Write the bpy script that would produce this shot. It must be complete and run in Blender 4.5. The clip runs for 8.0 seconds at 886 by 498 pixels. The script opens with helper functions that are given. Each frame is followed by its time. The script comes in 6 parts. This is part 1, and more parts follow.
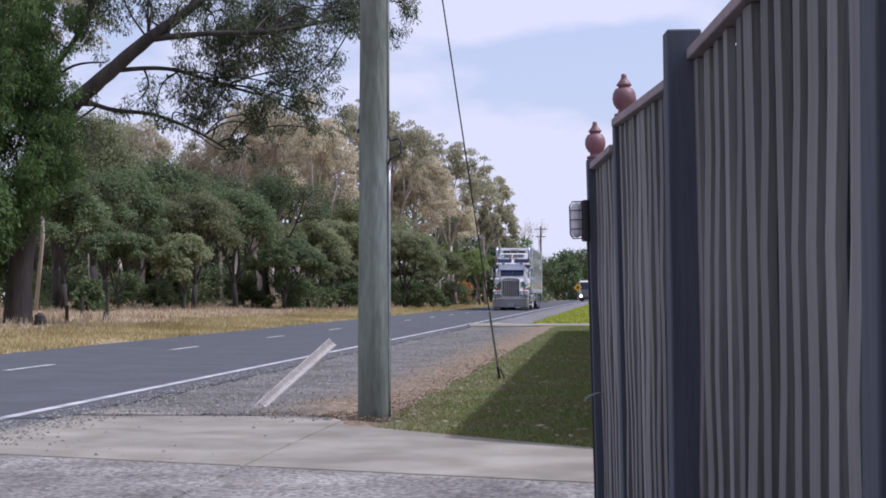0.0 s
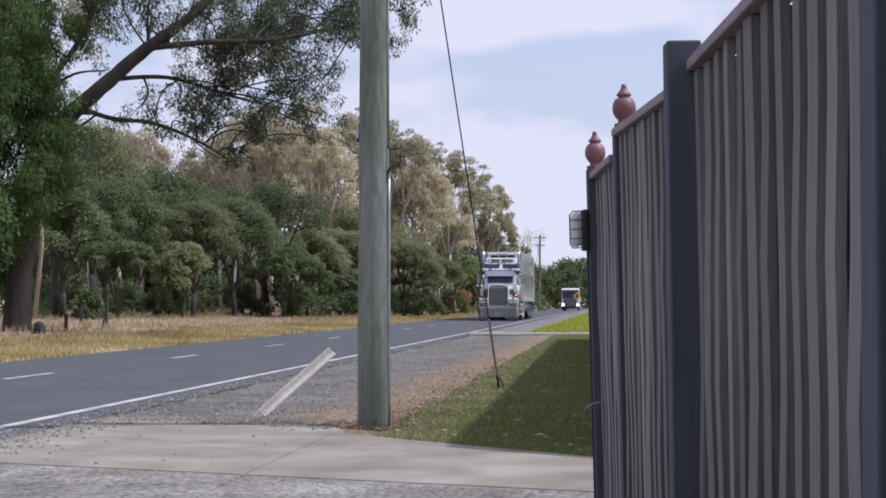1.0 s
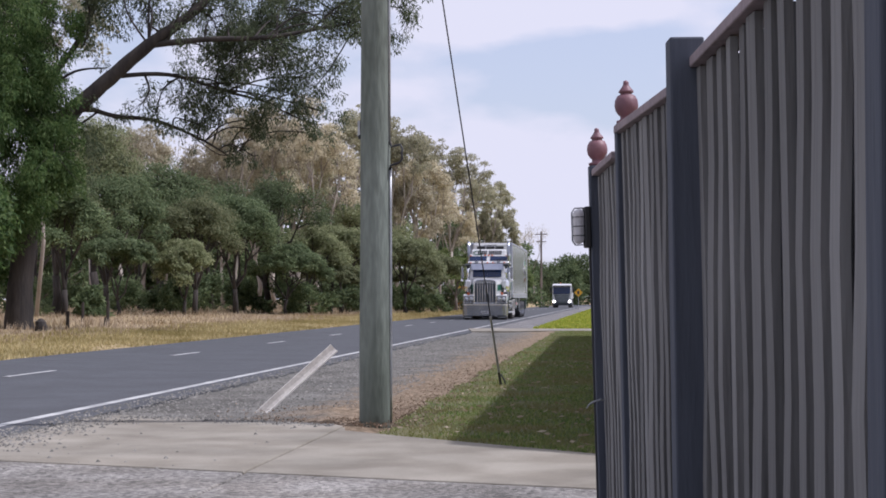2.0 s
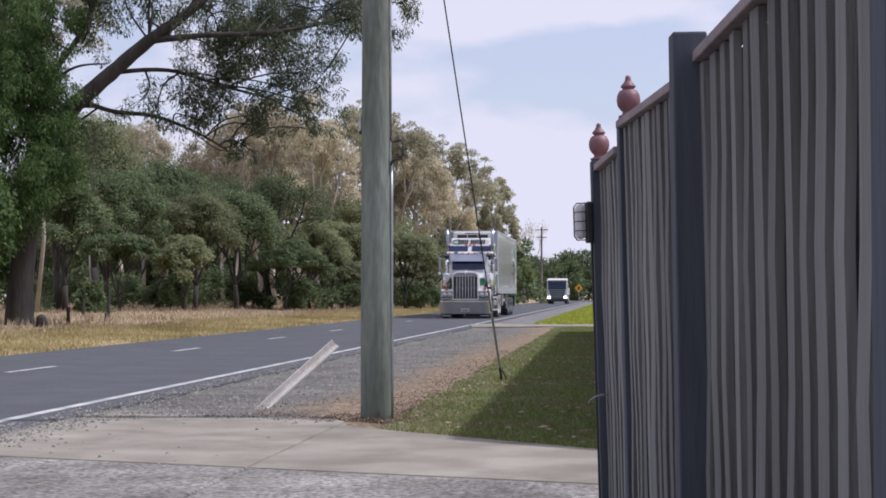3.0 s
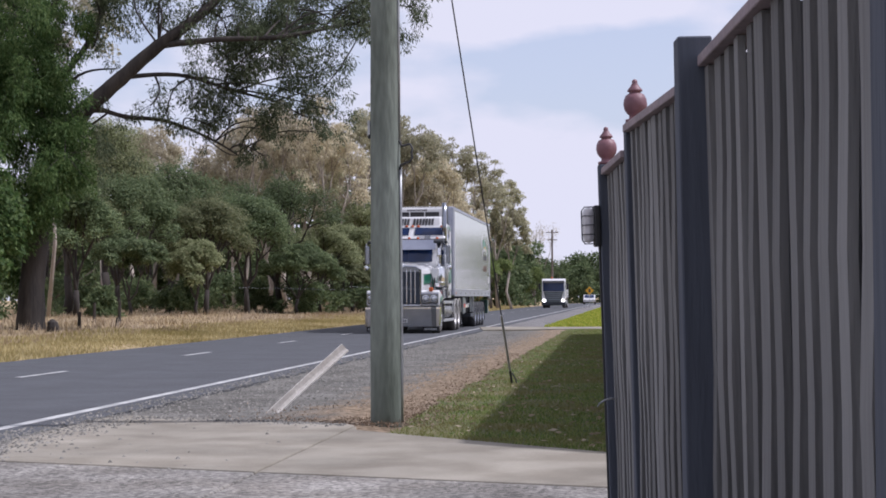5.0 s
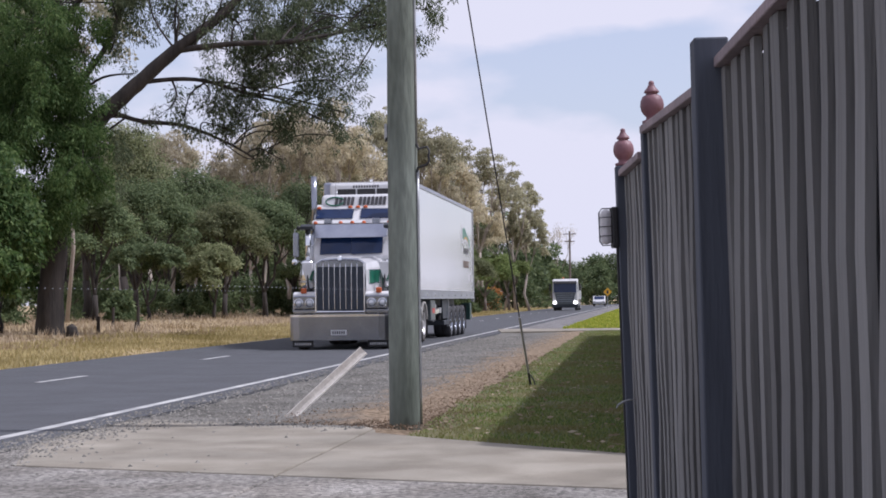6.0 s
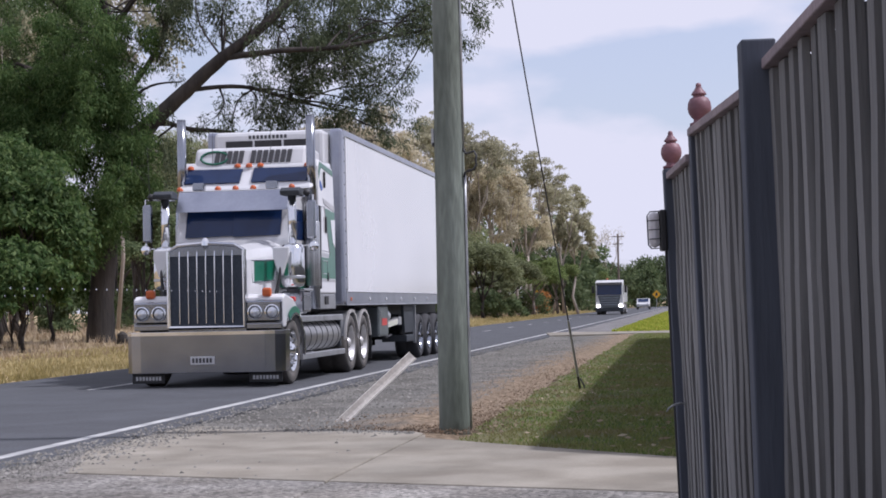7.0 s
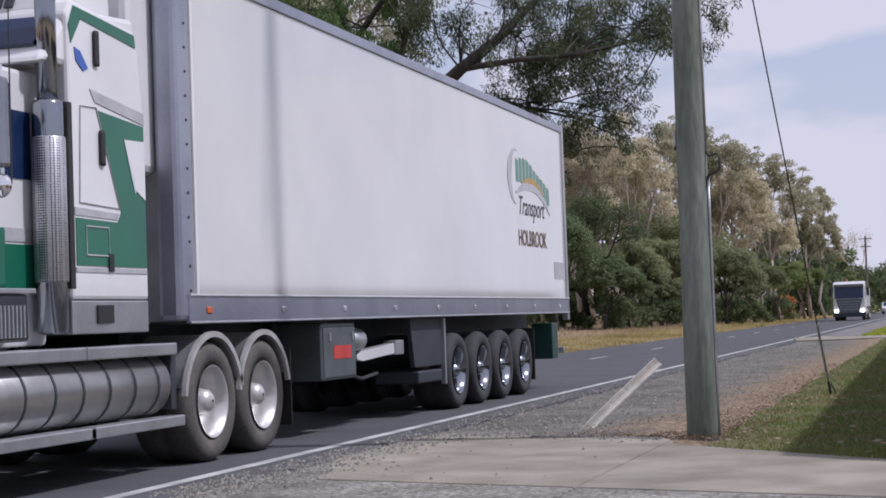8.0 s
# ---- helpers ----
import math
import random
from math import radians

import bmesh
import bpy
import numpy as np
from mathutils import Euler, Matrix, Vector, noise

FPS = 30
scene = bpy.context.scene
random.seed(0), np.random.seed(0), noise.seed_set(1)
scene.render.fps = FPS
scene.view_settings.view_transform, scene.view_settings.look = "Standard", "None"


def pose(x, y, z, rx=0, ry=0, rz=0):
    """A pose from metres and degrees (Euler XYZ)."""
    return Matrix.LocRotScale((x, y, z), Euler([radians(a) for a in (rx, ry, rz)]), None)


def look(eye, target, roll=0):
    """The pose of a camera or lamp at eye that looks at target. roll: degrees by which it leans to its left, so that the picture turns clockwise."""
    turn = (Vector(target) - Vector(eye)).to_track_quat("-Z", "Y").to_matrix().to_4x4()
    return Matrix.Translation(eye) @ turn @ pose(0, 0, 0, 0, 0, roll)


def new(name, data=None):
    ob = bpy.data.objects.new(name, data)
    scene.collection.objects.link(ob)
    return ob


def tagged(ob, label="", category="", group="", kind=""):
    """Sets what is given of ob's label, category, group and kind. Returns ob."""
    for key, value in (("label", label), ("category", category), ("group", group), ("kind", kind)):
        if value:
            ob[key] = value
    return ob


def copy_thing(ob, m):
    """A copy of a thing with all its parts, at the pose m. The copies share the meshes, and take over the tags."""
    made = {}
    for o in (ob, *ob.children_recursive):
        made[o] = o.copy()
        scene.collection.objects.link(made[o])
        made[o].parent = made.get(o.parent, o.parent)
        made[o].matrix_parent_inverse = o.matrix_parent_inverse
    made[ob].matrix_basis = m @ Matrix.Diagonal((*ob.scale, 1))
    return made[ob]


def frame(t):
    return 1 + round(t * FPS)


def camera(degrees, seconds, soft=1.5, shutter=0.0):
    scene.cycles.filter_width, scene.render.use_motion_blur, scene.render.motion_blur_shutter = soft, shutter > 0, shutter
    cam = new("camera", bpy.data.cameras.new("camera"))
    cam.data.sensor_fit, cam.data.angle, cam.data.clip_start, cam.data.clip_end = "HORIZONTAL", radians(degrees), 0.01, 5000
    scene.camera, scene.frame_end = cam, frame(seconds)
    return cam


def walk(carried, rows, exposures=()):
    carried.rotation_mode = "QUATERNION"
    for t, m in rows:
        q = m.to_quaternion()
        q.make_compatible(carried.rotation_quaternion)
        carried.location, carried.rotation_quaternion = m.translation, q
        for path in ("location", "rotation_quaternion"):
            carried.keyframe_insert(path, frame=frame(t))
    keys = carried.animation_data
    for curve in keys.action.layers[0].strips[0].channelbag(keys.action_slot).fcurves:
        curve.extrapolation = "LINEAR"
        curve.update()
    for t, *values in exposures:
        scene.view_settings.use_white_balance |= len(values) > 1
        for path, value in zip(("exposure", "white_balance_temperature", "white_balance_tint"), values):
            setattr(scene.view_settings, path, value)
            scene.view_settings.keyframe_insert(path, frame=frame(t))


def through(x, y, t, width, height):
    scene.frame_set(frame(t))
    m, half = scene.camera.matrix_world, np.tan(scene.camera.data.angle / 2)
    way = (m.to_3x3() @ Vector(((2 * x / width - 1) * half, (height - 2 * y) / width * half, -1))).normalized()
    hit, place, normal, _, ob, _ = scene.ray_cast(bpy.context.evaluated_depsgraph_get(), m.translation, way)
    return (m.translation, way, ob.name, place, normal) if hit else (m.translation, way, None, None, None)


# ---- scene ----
cam = camera(29.3, 8.0, soft=1.75)


def held(x, y, z, yaw, pitch, roll):
    """A hand-held pose: yaw to the left of the road's direction, pitch up, roll."""
    return pose(x, y, z, 90 + pitch, 0, yaw) @ pose(0, 0, 0, 0, 0, roll)


walk(cam, [
    (0, held(0.0000, -0.0000, 1.1700, 6.013, 1.500, -0.000)),
    (0.5, held(0.0005, -0.0078, 1.1728, 5.959, 1.872, 0.070)),
    (1, held(-0.0036, -0.0189, 1.1739, 5.982, 1.787, 0.027)),
    (1.5, held(-0.0055, -0.0059, 1.1781, 6.007, 1.735, -0.037)),
    (3, held(-0.0156, -0.0079, 1.1747, 6.038, 1.529, -0.095)),
    (3.5, held(-0.0187, -0.0122, 1.1745, 6.042, 1.500, -0.120)),
    (4, held(-0.0156, -0.0151, 1.1819, 6.105, 1.533, -0.180)),
    (5.5, held(0.0015, -0.0176, 1.1813, 6.649, 1.672, -0.512)),
    (6, held(-0.0014, -0.0260, 1.1823, 6.991, 1.716, -0.727)),
    (6.5, held(0.0028, -0.0298, 1.1834, 7.513, 1.795, -0.886)),
    (7, held(-0.0022, -0.0290, 1.1863, 8.607, 1.885, -1.269)),
    (7.3, held(-0.0095, -0.0325, 1.1816, 10.040, 1.961, -1.357)),
    (7.5, held(-0.0168, -0.0407, 1.1849, 11.482, 2.008, -1.414)),
    (7.7, held(-0.0203, -0.0412, 1.1797, 13.217, 2.169, -1.722)),
    (8, held(-0.0306, -0.0214, 1.1694, 16.704, 2.400, -2.054)),
], exposures=[(0.0, 0.33, 5480, 22), (0.6, 0.33, 5560, 20), (1.5, 0.33, 5740, 19), (6.4, 0.32, 5760, 19), (7.3, 0.26, 5720, 19), (8.0, 0.12, 5760, 20)])

# ---- world, sun, exposure ----
SUN_EL, SUN_AZ = 55.0, 84.0      # elevation; bearing clockwise from the road's direction (+y)
world = bpy.data.worlds.new("sky")
scene.world = world
world.use_nodes = True
wn, wl = world.node_tree.nodes, world.node_tree.links
wn.clear()
w_out = wn.new("ShaderNodeOutputWorld")
w_bg = wn.new("ShaderNodeBackground")
w_bg.inputs["Strength"].default_value = 0.10
w_sky = wn.new("ShaderNodeTexSky")
w_sky.sky_type = "NISHITA"
w_sky.sun_disc = False
w_sky.sun_elevation, w_sky.sun_rotation = radians(SUN_EL), radians(SUN_AZ)
w_sky.air_density, w_sky.dust_density, w_sky.ozone_density = 1.0, 1.5, 1.0
w_co = wn.new("ShaderNodeTexCoord")
w_map = wn.new("ShaderNodeMapping")
w_map.inputs["Scale"].default_value = (6.5, 6.5, 15.0)
w_map.inputs["Location"].default_value = (0.35, 0.2, 0.1)
w_noise = wn.new("ShaderNodeTexNoise")
w_noise.inputs["Scale"].default_value = 1.0
w_noise.inputs["Detail"].default_value = 7.0
w_noise.inputs["Roughness"].default_value = 0.46
w_ramp = wn.new("ShaderNodeValToRGB")
w_ramp.color_ramp.elements[0].position, w_ramp.color_ramp.elements[1].position = 0.40, 0.495
w_ramp.color_ramp.elements[0].color = (0.5, 0.5, 0.5, 1)
w_mix = wn.new("ShaderNodeMix")
w_mix.data_type = "RGBA"
w_mix.inputs["B"].default_value = (6.3, 6.15, 6.3, 1)
wl.new(w_co.outputs["Generated"], w_map.inputs["Vector"])
wl.new(w_map.outputs["Vector"], w_noise.inputs["Vector"])
wl.new(w_noise.outputs["Fac"], w_ramp.inputs["Fac"])
wl.new(w_ramp.outputs["Color"], w_mix.inputs["Factor"])
wl.new(w_sky.outputs["Color"], w_mix.inputs["A"])
wl.new(w_mix.outputs["Result"], w_bg.inputs["Color"])
wl.new(w_bg.outputs["Background"], w_out.inputs["Surface"])

sun = new("sun", bpy.data.lights.new("sun", "SUN"))
sun.data.energy, sun.data.angle, sun.data.color = 3.2, radians(2.4), (1.0, 0.95, 0.87)
ca, sa, ce, se = math.cos(radians(SUN_AZ)), math.sin(radians(SUN_AZ)), math.cos(radians(SUN_EL)), math.sin(radians(SUN_EL))
sun.matrix_world = look((40 * sa * ce, 40 * ca * ce, 40 * se), (0, 0, 0))


# ---- materials ----
def mat(name, c1, c2=None, scale=3.0, rough=0.7, metal=0.0, bump=0.0, bscale=40.0, spec=0.5, grain=0.25,
        stretch=(1, 1, 1), island=0.0, obj=0.0, glow=None, coat=0.0):
    """A procedural surface: two colours mixed by a broad noise, a fine grain, a bump; may vary by piece."""
    m = bpy.data.materials.new(name)
    m.use_nodes = True
    n, l = m.node_tree.nodes, m.node_tree.links
    b = n["Principled BSDF"]
    b.inputs["Roughness"].default_value, b.inputs["Metallic"].default_value = rough, metal
    b.inputs["Specular IOR Level"].default_value = spec
    b.inputs["Coat Weight"].default_value = coat
    b.inputs["Coat Roughness"].default_value = 0.06
    c2 = c2 or tuple(v * 0.82 for v in c1)
    co = n.new("ShaderNodeTexCoord")
    mp = n.new("ShaderNodeMapping")
    mp.inputs["Scale"].default_value = stretch
    l.new(co.outputs["Object"], mp.inputs["Vector"])
    big = n.new("ShaderNodeTexNoise")
    big.inputs["Scale"].default_value, big.inputs["Detail"].default_value = scale, 5
    fine = n.new("ShaderNodeTexNoise")
    fine.inputs["Scale"].default_value, fine.inputs["Detail"].default_value = bscale, 4
    l.new(mp.outputs["Vector"], big.inputs["Vector"])
    l.new(mp.outputs["Vector"], fine.inputs["Vector"])
    ramp = n.new("ShaderNodeValToRGB")
    ramp.color_ramp.elements[0].position, ramp.color_ramp.elements[1].position = 0.36, 0.64
    ramp.color_ramp.elements[0].color, ramp.color_ramp.elements[1].color = (*c1, 1), (*c2, 1)
    l.new(big.outputs["Fac"], ramp.inputs["Fac"])
    hsv = n.new("ShaderNodeHueSaturation")
    l.new(ramp.outputs["Color"], hsv.inputs["Color"])
    v = n.new("ShaderNodeMath")
    v.operation = "MULTIPLY_ADD"
    v.inputs[1].default_value, v.inputs[2].default_value = 2 * grain, 1 - grain
    l.new(fine.outputs["Fac"], v.inputs[0])
    last = v
    for amount, node, out in ((island, "ShaderNodeNewGeometry", "Random Per Island"), (obj, "ShaderNodeObjectInfo", "Random")):
        if amount:
            g = n.new(node)
            a = n.new("ShaderNodeMath")
            a.operation = "MULTIPLY_ADD"
            a.inputs[1].default_value, a.inputs[2].default_value = 2 * amount, 1 - amount
            l.new(g.outputs[out], a.inputs[0])
            k = n.new("ShaderNodeMath")
            k.operation = "MULTIPLY"
            l.new(last.outputs[0], k.inputs[0])
            l.new(a.outputs[0], k.inputs[1])
            last = k
    l.new(last.outputs[0], hsv.inputs["Value"])
    l.new(hsv.outputs["Color"], b.inputs["Base Color"])
    if bump:
        bp = n.new("ShaderNodeBump")
        bp.inputs["Strength"].default_value, bp.inputs["Distance"].default_value = bump, 0.02
        l.new(fine.outputs["Fac"], bp.inputs["Height"])
        l.new(bp.outputs["Normal"], b.inputs["Normal"])
    if glow:
        b.inputs["Emission Color"].default_value = (*glow[:3], 1)
        b.inputs["Emission Strength"].default_value = glow[3]
    return m


def leaf_mat(name, c1, c2, c3, through=0.6, patch=None):
    """Leaves: a colour for each leaf from three, with light passing through."""
    m = bpy.data.materials.new(name)
    m.use_nodes = True
    n, l = m.node_tree.nodes, m.node_tree.links
    b, out = n["Principled BSDF"], n["Material Output"]
    b.inputs["Roughness"].default_value = 0.6
    b.inputs["Specular IOR Level"].default_value = 0.18
    g = n.new("ShaderNodeNewGeometry")
    o = n.new("ShaderNodeObjectInfo")
    ramp = n.new("ShaderNodeValToRGB")
    e = ramp.color_ramp.elements
    e[0].color, e[1].color = (*c1, 1), (*c3, 1)
    mid = e.new(0.55)
    mid.color = (*c2, 1)
    l.new(g.outputs["Random Per Island"], ramp.inputs["Fac"])
    a = n.new("ShaderNodeMath")
    a.operation = "MULTIPLY_ADD"
    a.inputs[1].default_value, a.inputs[2].default_value = 0.5, 0.75
    l.new(o.outputs["Random"], a.inputs[0])
    hsv = n.new("ShaderNodeHueSaturation")
    tone = ramp.outputs["Color"]
    if patch:
        co = n.new("ShaderNodeTexCoord")
        nz = n.new("ShaderNodeTexNoise")
        nz.inputs["Scale"].default_value, nz.inputs["Detail"].default_value = patch[1], 4
        l.new(co.outputs["Object"], nz.inputs["Vector"])
        mr = n.new("ShaderNodeMapRange")
        mr.inputs["From Min"].default_value, mr.inputs["From Max"].default_value, mr.inputs["To Max"].default_value = 0.45, 0.62, 0.85
        l.new(nz.outputs["Fac"], mr.inputs["Value"])
        pm = n.new("ShaderNodeMix")
        pm.data_type = "RGBA"
        pm.inputs["B"].default_value = (*patch[0], 1)
        l.new(mr.outputs["Result"], pm.inputs["Factor"])
        l.new(tone, pm.inputs["A"])
        tone = pm.outputs["Result"]
    l.new(tone, hsv.inputs["Color"])
    l.new(a.outputs[0], hsv.inputs["Value"])
    l.new(hsv.outputs["Color"], b.inputs["Base Color"])
    t = n.new("ShaderNodeBsdfTranslucent")
    l.new(hsv.outputs["Color"], t.inputs["Color"])
    mx = n.new("ShaderNodeMixShader")
    mx.inputs["Fac"].default_value = through
    l.new(b.outputs["BSDF"], mx.inputs[1])
    l.new(t.outputs["BSDF"], mx.inputs[2])
    l.new(mx.outputs["Shader"], out.inputs["Surface"])
    return m


def concrete_mat(name, c1, c2, speck, bscale, bump, stain=0.8):
    """Concrete with stains and visible stones."""
    m = mat(name, c1, c2, 0.7, 0.9, 0, bump, bscale, 0.3, 0.18)
    n, l = m.node_tree.nodes, m.node_tree.links
    b = n["Principled BSDF"]
    src = b.inputs["Base Color"].links[0].from_socket
    co = n.new("ShaderNodeTexCoord")
    vo = n.new("ShaderNodeTexVoronoi")
    vo.inputs["Scale"].default_value = bscale
    l.new(co.outputs["Object"], vo.inputs["Vector"])
    st = n.new("ShaderNodeTexNoise")
    st.inputs["Scale"].default_value, st.inputs["Detail"].default_value = 1.6, 8
    l.new(co.outputs["Object"], st.inputs["Vector"])
    mx = n.new("ShaderNodeMix")
    mx.data_type, mx.blend_type = "RGBA", "MULTIPLY"
    mx.inputs["Factor"].default_value = speck
    l.new(src, mx.inputs["A"])
    grey = n.new("ShaderNodeRGBToBW")
    l.new(vo.outputs["Color"], grey.inputs["Color"])
    lift = n.new("ShaderNodeMapRange")
    lift.inputs["To Min"].default_value, lift.inputs["To Max"].default_value = 0.25, 1.35
    l.new(grey.outputs["Val"], lift.inputs["Value"])
    l.new(lift.outputs["Result"], mx.inputs["B"])
    ramp = n.new("ShaderNodeValToRGB")
    ramp.color_ramp.elements[0].position, ramp.color_ramp.elements[1].position = 0.38, 0.62
    ramp.color_ramp.elements[0].color = (0.66, 0.63, 0.59, 1)
    l.new(st.outputs["Fac"], ramp.inputs["Fac"])
    m2 = n.new("ShaderNodeMix")
    m2.data_type, m2.blend_type = "RGBA", "MULTIPLY"
    m2.inputs["Factor"].default_value = stain
    l.new(mx.outputs["Result"], m2.inputs["A"])
    l.new(ramp.outputs["Color"], m2.inputs["B"])
    hs = n.new("ShaderNodeHueSaturation")
    hs.inputs["Saturation"].default_value = 0.75
    l.new(m2.outputs["Result"], hs.inputs["Color"])
    l.new(hs.outputs["Color"], b.inputs["Base Color"])
    return m


M_ASPHALT = concrete_mat("asphalt", (0.080, 0.085, 0.098), (0.070, 0.074, 0.085), 0.25, 60, 0.35, 0.3)
M_LINE = mat("road_paint", (0.46, 0.46, 0.45), (0.28, 0.28, 0.28), 2.5, 0.7, bump=0.2, bscale=90)
M_SLAB = concrete_mat("concrete", (0.305, 0.270, 0.205), (0.23, 0.204, 0.155), 0.12, 90, 0.15)
M_AGG = concrete_mat("exposed_aggregate", (0.34, 0.315, 0.28), (0.20, 0.185, 0.165), 1.0, 34, 1.0)
M_GRAVEL = concrete_mat("gravel", (0.25, 0.24, 0.24), (0.17, 0.165, 0.165), 0.6, 55, 0.9)
M_STONE = mat("stones", (0.21, 0.20, 0.18), (0.14, 0.134, 0.12), 2, 0.9, island=0.45)
M_LAWN = mat("lawn_soil", (0.075, 0.095, 0.03), (0.13, 0.11, 0.05), 1.2, 0.95, bump=0.8, bscale=30)
M_BLADE = leaf_mat("lawn_blades", (0.082, 0.135, 0.032), (0.15, 0.208, 0.052), (0.28, 0.28, 0.11), 0.5, ((0.19, 0.17, 0.07), 0.9))
M_DRYSOIL = mat("dry_ground", (0.36, 0.27, 0.14), (0.25, 0.19, 0.10), 0.35, 0.95, bump=0.6, bscale=12)
M_VERGE = leaf_mat("verge_blades", (0.26, 0.225, 0.10), (0.42, 0.35, 0.17), (0.54, 0.46, 0.27), 0.4, ((0.24, 0.20, 0.075), 0.25))
M_TALL = leaf_mat("dry_tall_grass", (0.27, 0.21, 0.145), (0.41, 0.33, 0.24), (0.53, 0.45, 0.35), 0.35, ((0.26, 0.19, 0.10), 0.2))
M_GREEN = leaf_mat("bright_grass", (0.20, 0.27, 0.03), (0.36, 0.40, 0.05), (0.5, 0.45, 0.10), 0.4)
M_BARK_DARK = mat("dark_bark", (0.060, 0.050, 0.044), (0.028, 0.024, 0.022), 3, 0.95, bump=1.0, bscale=14, stretch=(1, 1, 0.2))
M_BARK_PALE = mat("pale_bark", (0.42, 0.37, 0.32), (0.24, 0.20, 0.17), 1.5, 0.85, bump=0.5, bscale=10, stretch=(1, 1, 0.25))
M_BARK_MID = mat("grey_bark", (0.20, 0.165, 0.14), (0.10, 0.085, 0.075), 1.5, 0.9, bump=0.6, bscale=10, stretch=(1, 1, 0.25))
M_LEAF_GUM = leaf_mat("gum_leaves", (0.25, 0.245, 0.165), (0.40, 0.385, 0.265), (0.55, 0.515, 0.38), 0.6)
M_LEAF_WATTLE = leaf_mat("wattle_leaves", (0.068, 0.098, 0.046), (0.126, 0.168, 0.08), (0.205, 0.248, 0.125), 0.45)
M_LEAF_BROWN = leaf_mat("dry_gum_leaves", (0.345, 0.31, 0.215), (0.51, 0.46, 0.335), (0.645, 0.585, 0.45), 0.6)
M_LEAF_LIGHT = leaf_mat("fresh_leaves", (0.09, 0.13, 0.04), (0.16, 0.21, 0.07), (0.25, 0.29, 0.11), 0.4)
M_LEAF_FRESH = leaf_mat("fresh_gum_leaves", (0.036, 0.074, 0.022), (0.078, 0.13, 0.042), (0.16, 0.22, 0.08), 0.5)
M_LEAF_OLIVE = leaf_mat("olive_leaves", (0.115, 0.138, 0.066), (0.20, 0.222, 0.112), (0.31, 0.32, 0.18), 0.5)
M_LEAF_BIG = leaf_mat("large_gum_leaves", (0.055, 0.078, 0.042), (0.112, 0.142, 0.078), (0.215, 0.24, 0.15), 0.5)
M_LITTER = leaf_mat("bark_litter", (0.115, 0.08, 0.055), (0.19, 0.135, 0.092), (0.32, 0.25, 0.18), 0.1)
M_LEAF_RUST = leaf_mat("rust_leaves", (0.30, 0.14, 0.05), (0.42, 0.20, 0.07), (0.5, 0.30, 0.12))
M_POLE = mat("treated_pole", (0.195, 0.22, 0.19), (0.105, 0.122, 0.10), 3.0, 0.9, bump=0.6, bscale=22, stretch=(1, 1, 0.22), grain=0.5)
M_FENCE = mat("weathered_timber", (0.215, 0.213, 0.21), (0.108, 0.106, 0.102), 4, 0.88, bump=0.5, bscale=30, stretch=(1, 1, 0.06), obj=0.3, grain=0.5)
M_POST = mat("grey_post", (0.075, 0.085, 0.11), (0.055, 0.062, 0.08), 3, 0.85, bump=0.4, bscale=26, stretch=(1, 1, 0.1))
M_CAP = mat("fence_capping", (0.30, 0.24, 0.25), (0.22, 0.18, 0.19), 3, 0.85, bump=0.3, bscale=30)
M_FINIAL = mat("maroon_finial", (0.19, 0.085, 0.10), (0.14, 0.065, 0.08), 9, 0.55, bump=0.15, bscale=30)
M_GALV = mat("galvanised", (0.46, 0.47, 0.48), (0.34, 0.35, 0.36), 6, 0.5, 0.75, 0.1, 40)
M_STEEL_DARK = mat("dark_wire", (0.055, 0.055, 0.06), None, 6, 0.6, 0.5)
M_BOARD = mat("pale_channel", (0.68, 0.64, 0.58), (0.54, 0.50, 0.45), 5, 0.8, 0.0, 0.4, 30)
M_BLACK = mat("black_plastic", (0.02, 0.02, 0.022), None, 6, 0.55)
M_DIFFUSER = mat("clouded_diffuser", (0.68, 0.66, 0.68), None, 6, 0.35)
M_WHITE = mat("white_paint", (0.64, 0.64, 0.65), (0.57, 0.57, 0.585), 0.8, 0.28, 0, 0, 20, 0.5, 0.04, coat=0.6)
M_PANEL = mat("white_panel", (0.57, 0.56, 0.545), (0.48, 0.475, 0.465), 0.4, 0.12, 0, 0.05, 0.9, 0.6, 0.03, coat=1.0)
M_PANEL.node_tree.nodes["Principled BSDF"].inputs["Coat IOR"].default_value = 2.0
M_PANEL.node_tree.nodes["Principled BSDF"].inputs["Coat Roughness"].default_value = 0.08
M_GREENP = mat("green_paint", (0.008, 0.125, 0.072), (0.006, 0.10, 0.06), 1, 0.35, 0, 0, 20, 0.4, 0.05, coat=0.25)
M_CHROME = mat("chrome", (0.80, 0.81, 0.83), (0.72, 0.73, 0.75), 2, 0.10, 1.0, 0.01, 3, grain=0.03)
M_POLISH = mat("polished_steel", (0.33, 0.345, 0.38), (0.28, 0.295, 0.33), 2, 0.15, 1.0, 0.02, 6, grain=0.06)
M_ALU = mat("brushed_aluminium", (0.52, 0.53, 0.55), (0.42, 0.43, 0.45), 3, 0.42, 0.85, 0.05, 20, grain=0.1)
M_RAIL = mat("dull_rail", (0.38, 0.40, 0.47), (0.31, 0.33, 0.40), 2, 0.36, 0.8, 0.05, 20, grain=0.1)
M_TOOLBOX = mat("painted_steel_box", (0.13, 0.15, 0.16), (0.10, 0.115, 0.12), 3, 0.4, 0.4)
M_TYRE = mat("tyre", (0.07, 0.066, 0.063), (0.105, 0.096, 0.088), 4, 0.9, 0, 0.3, 30)
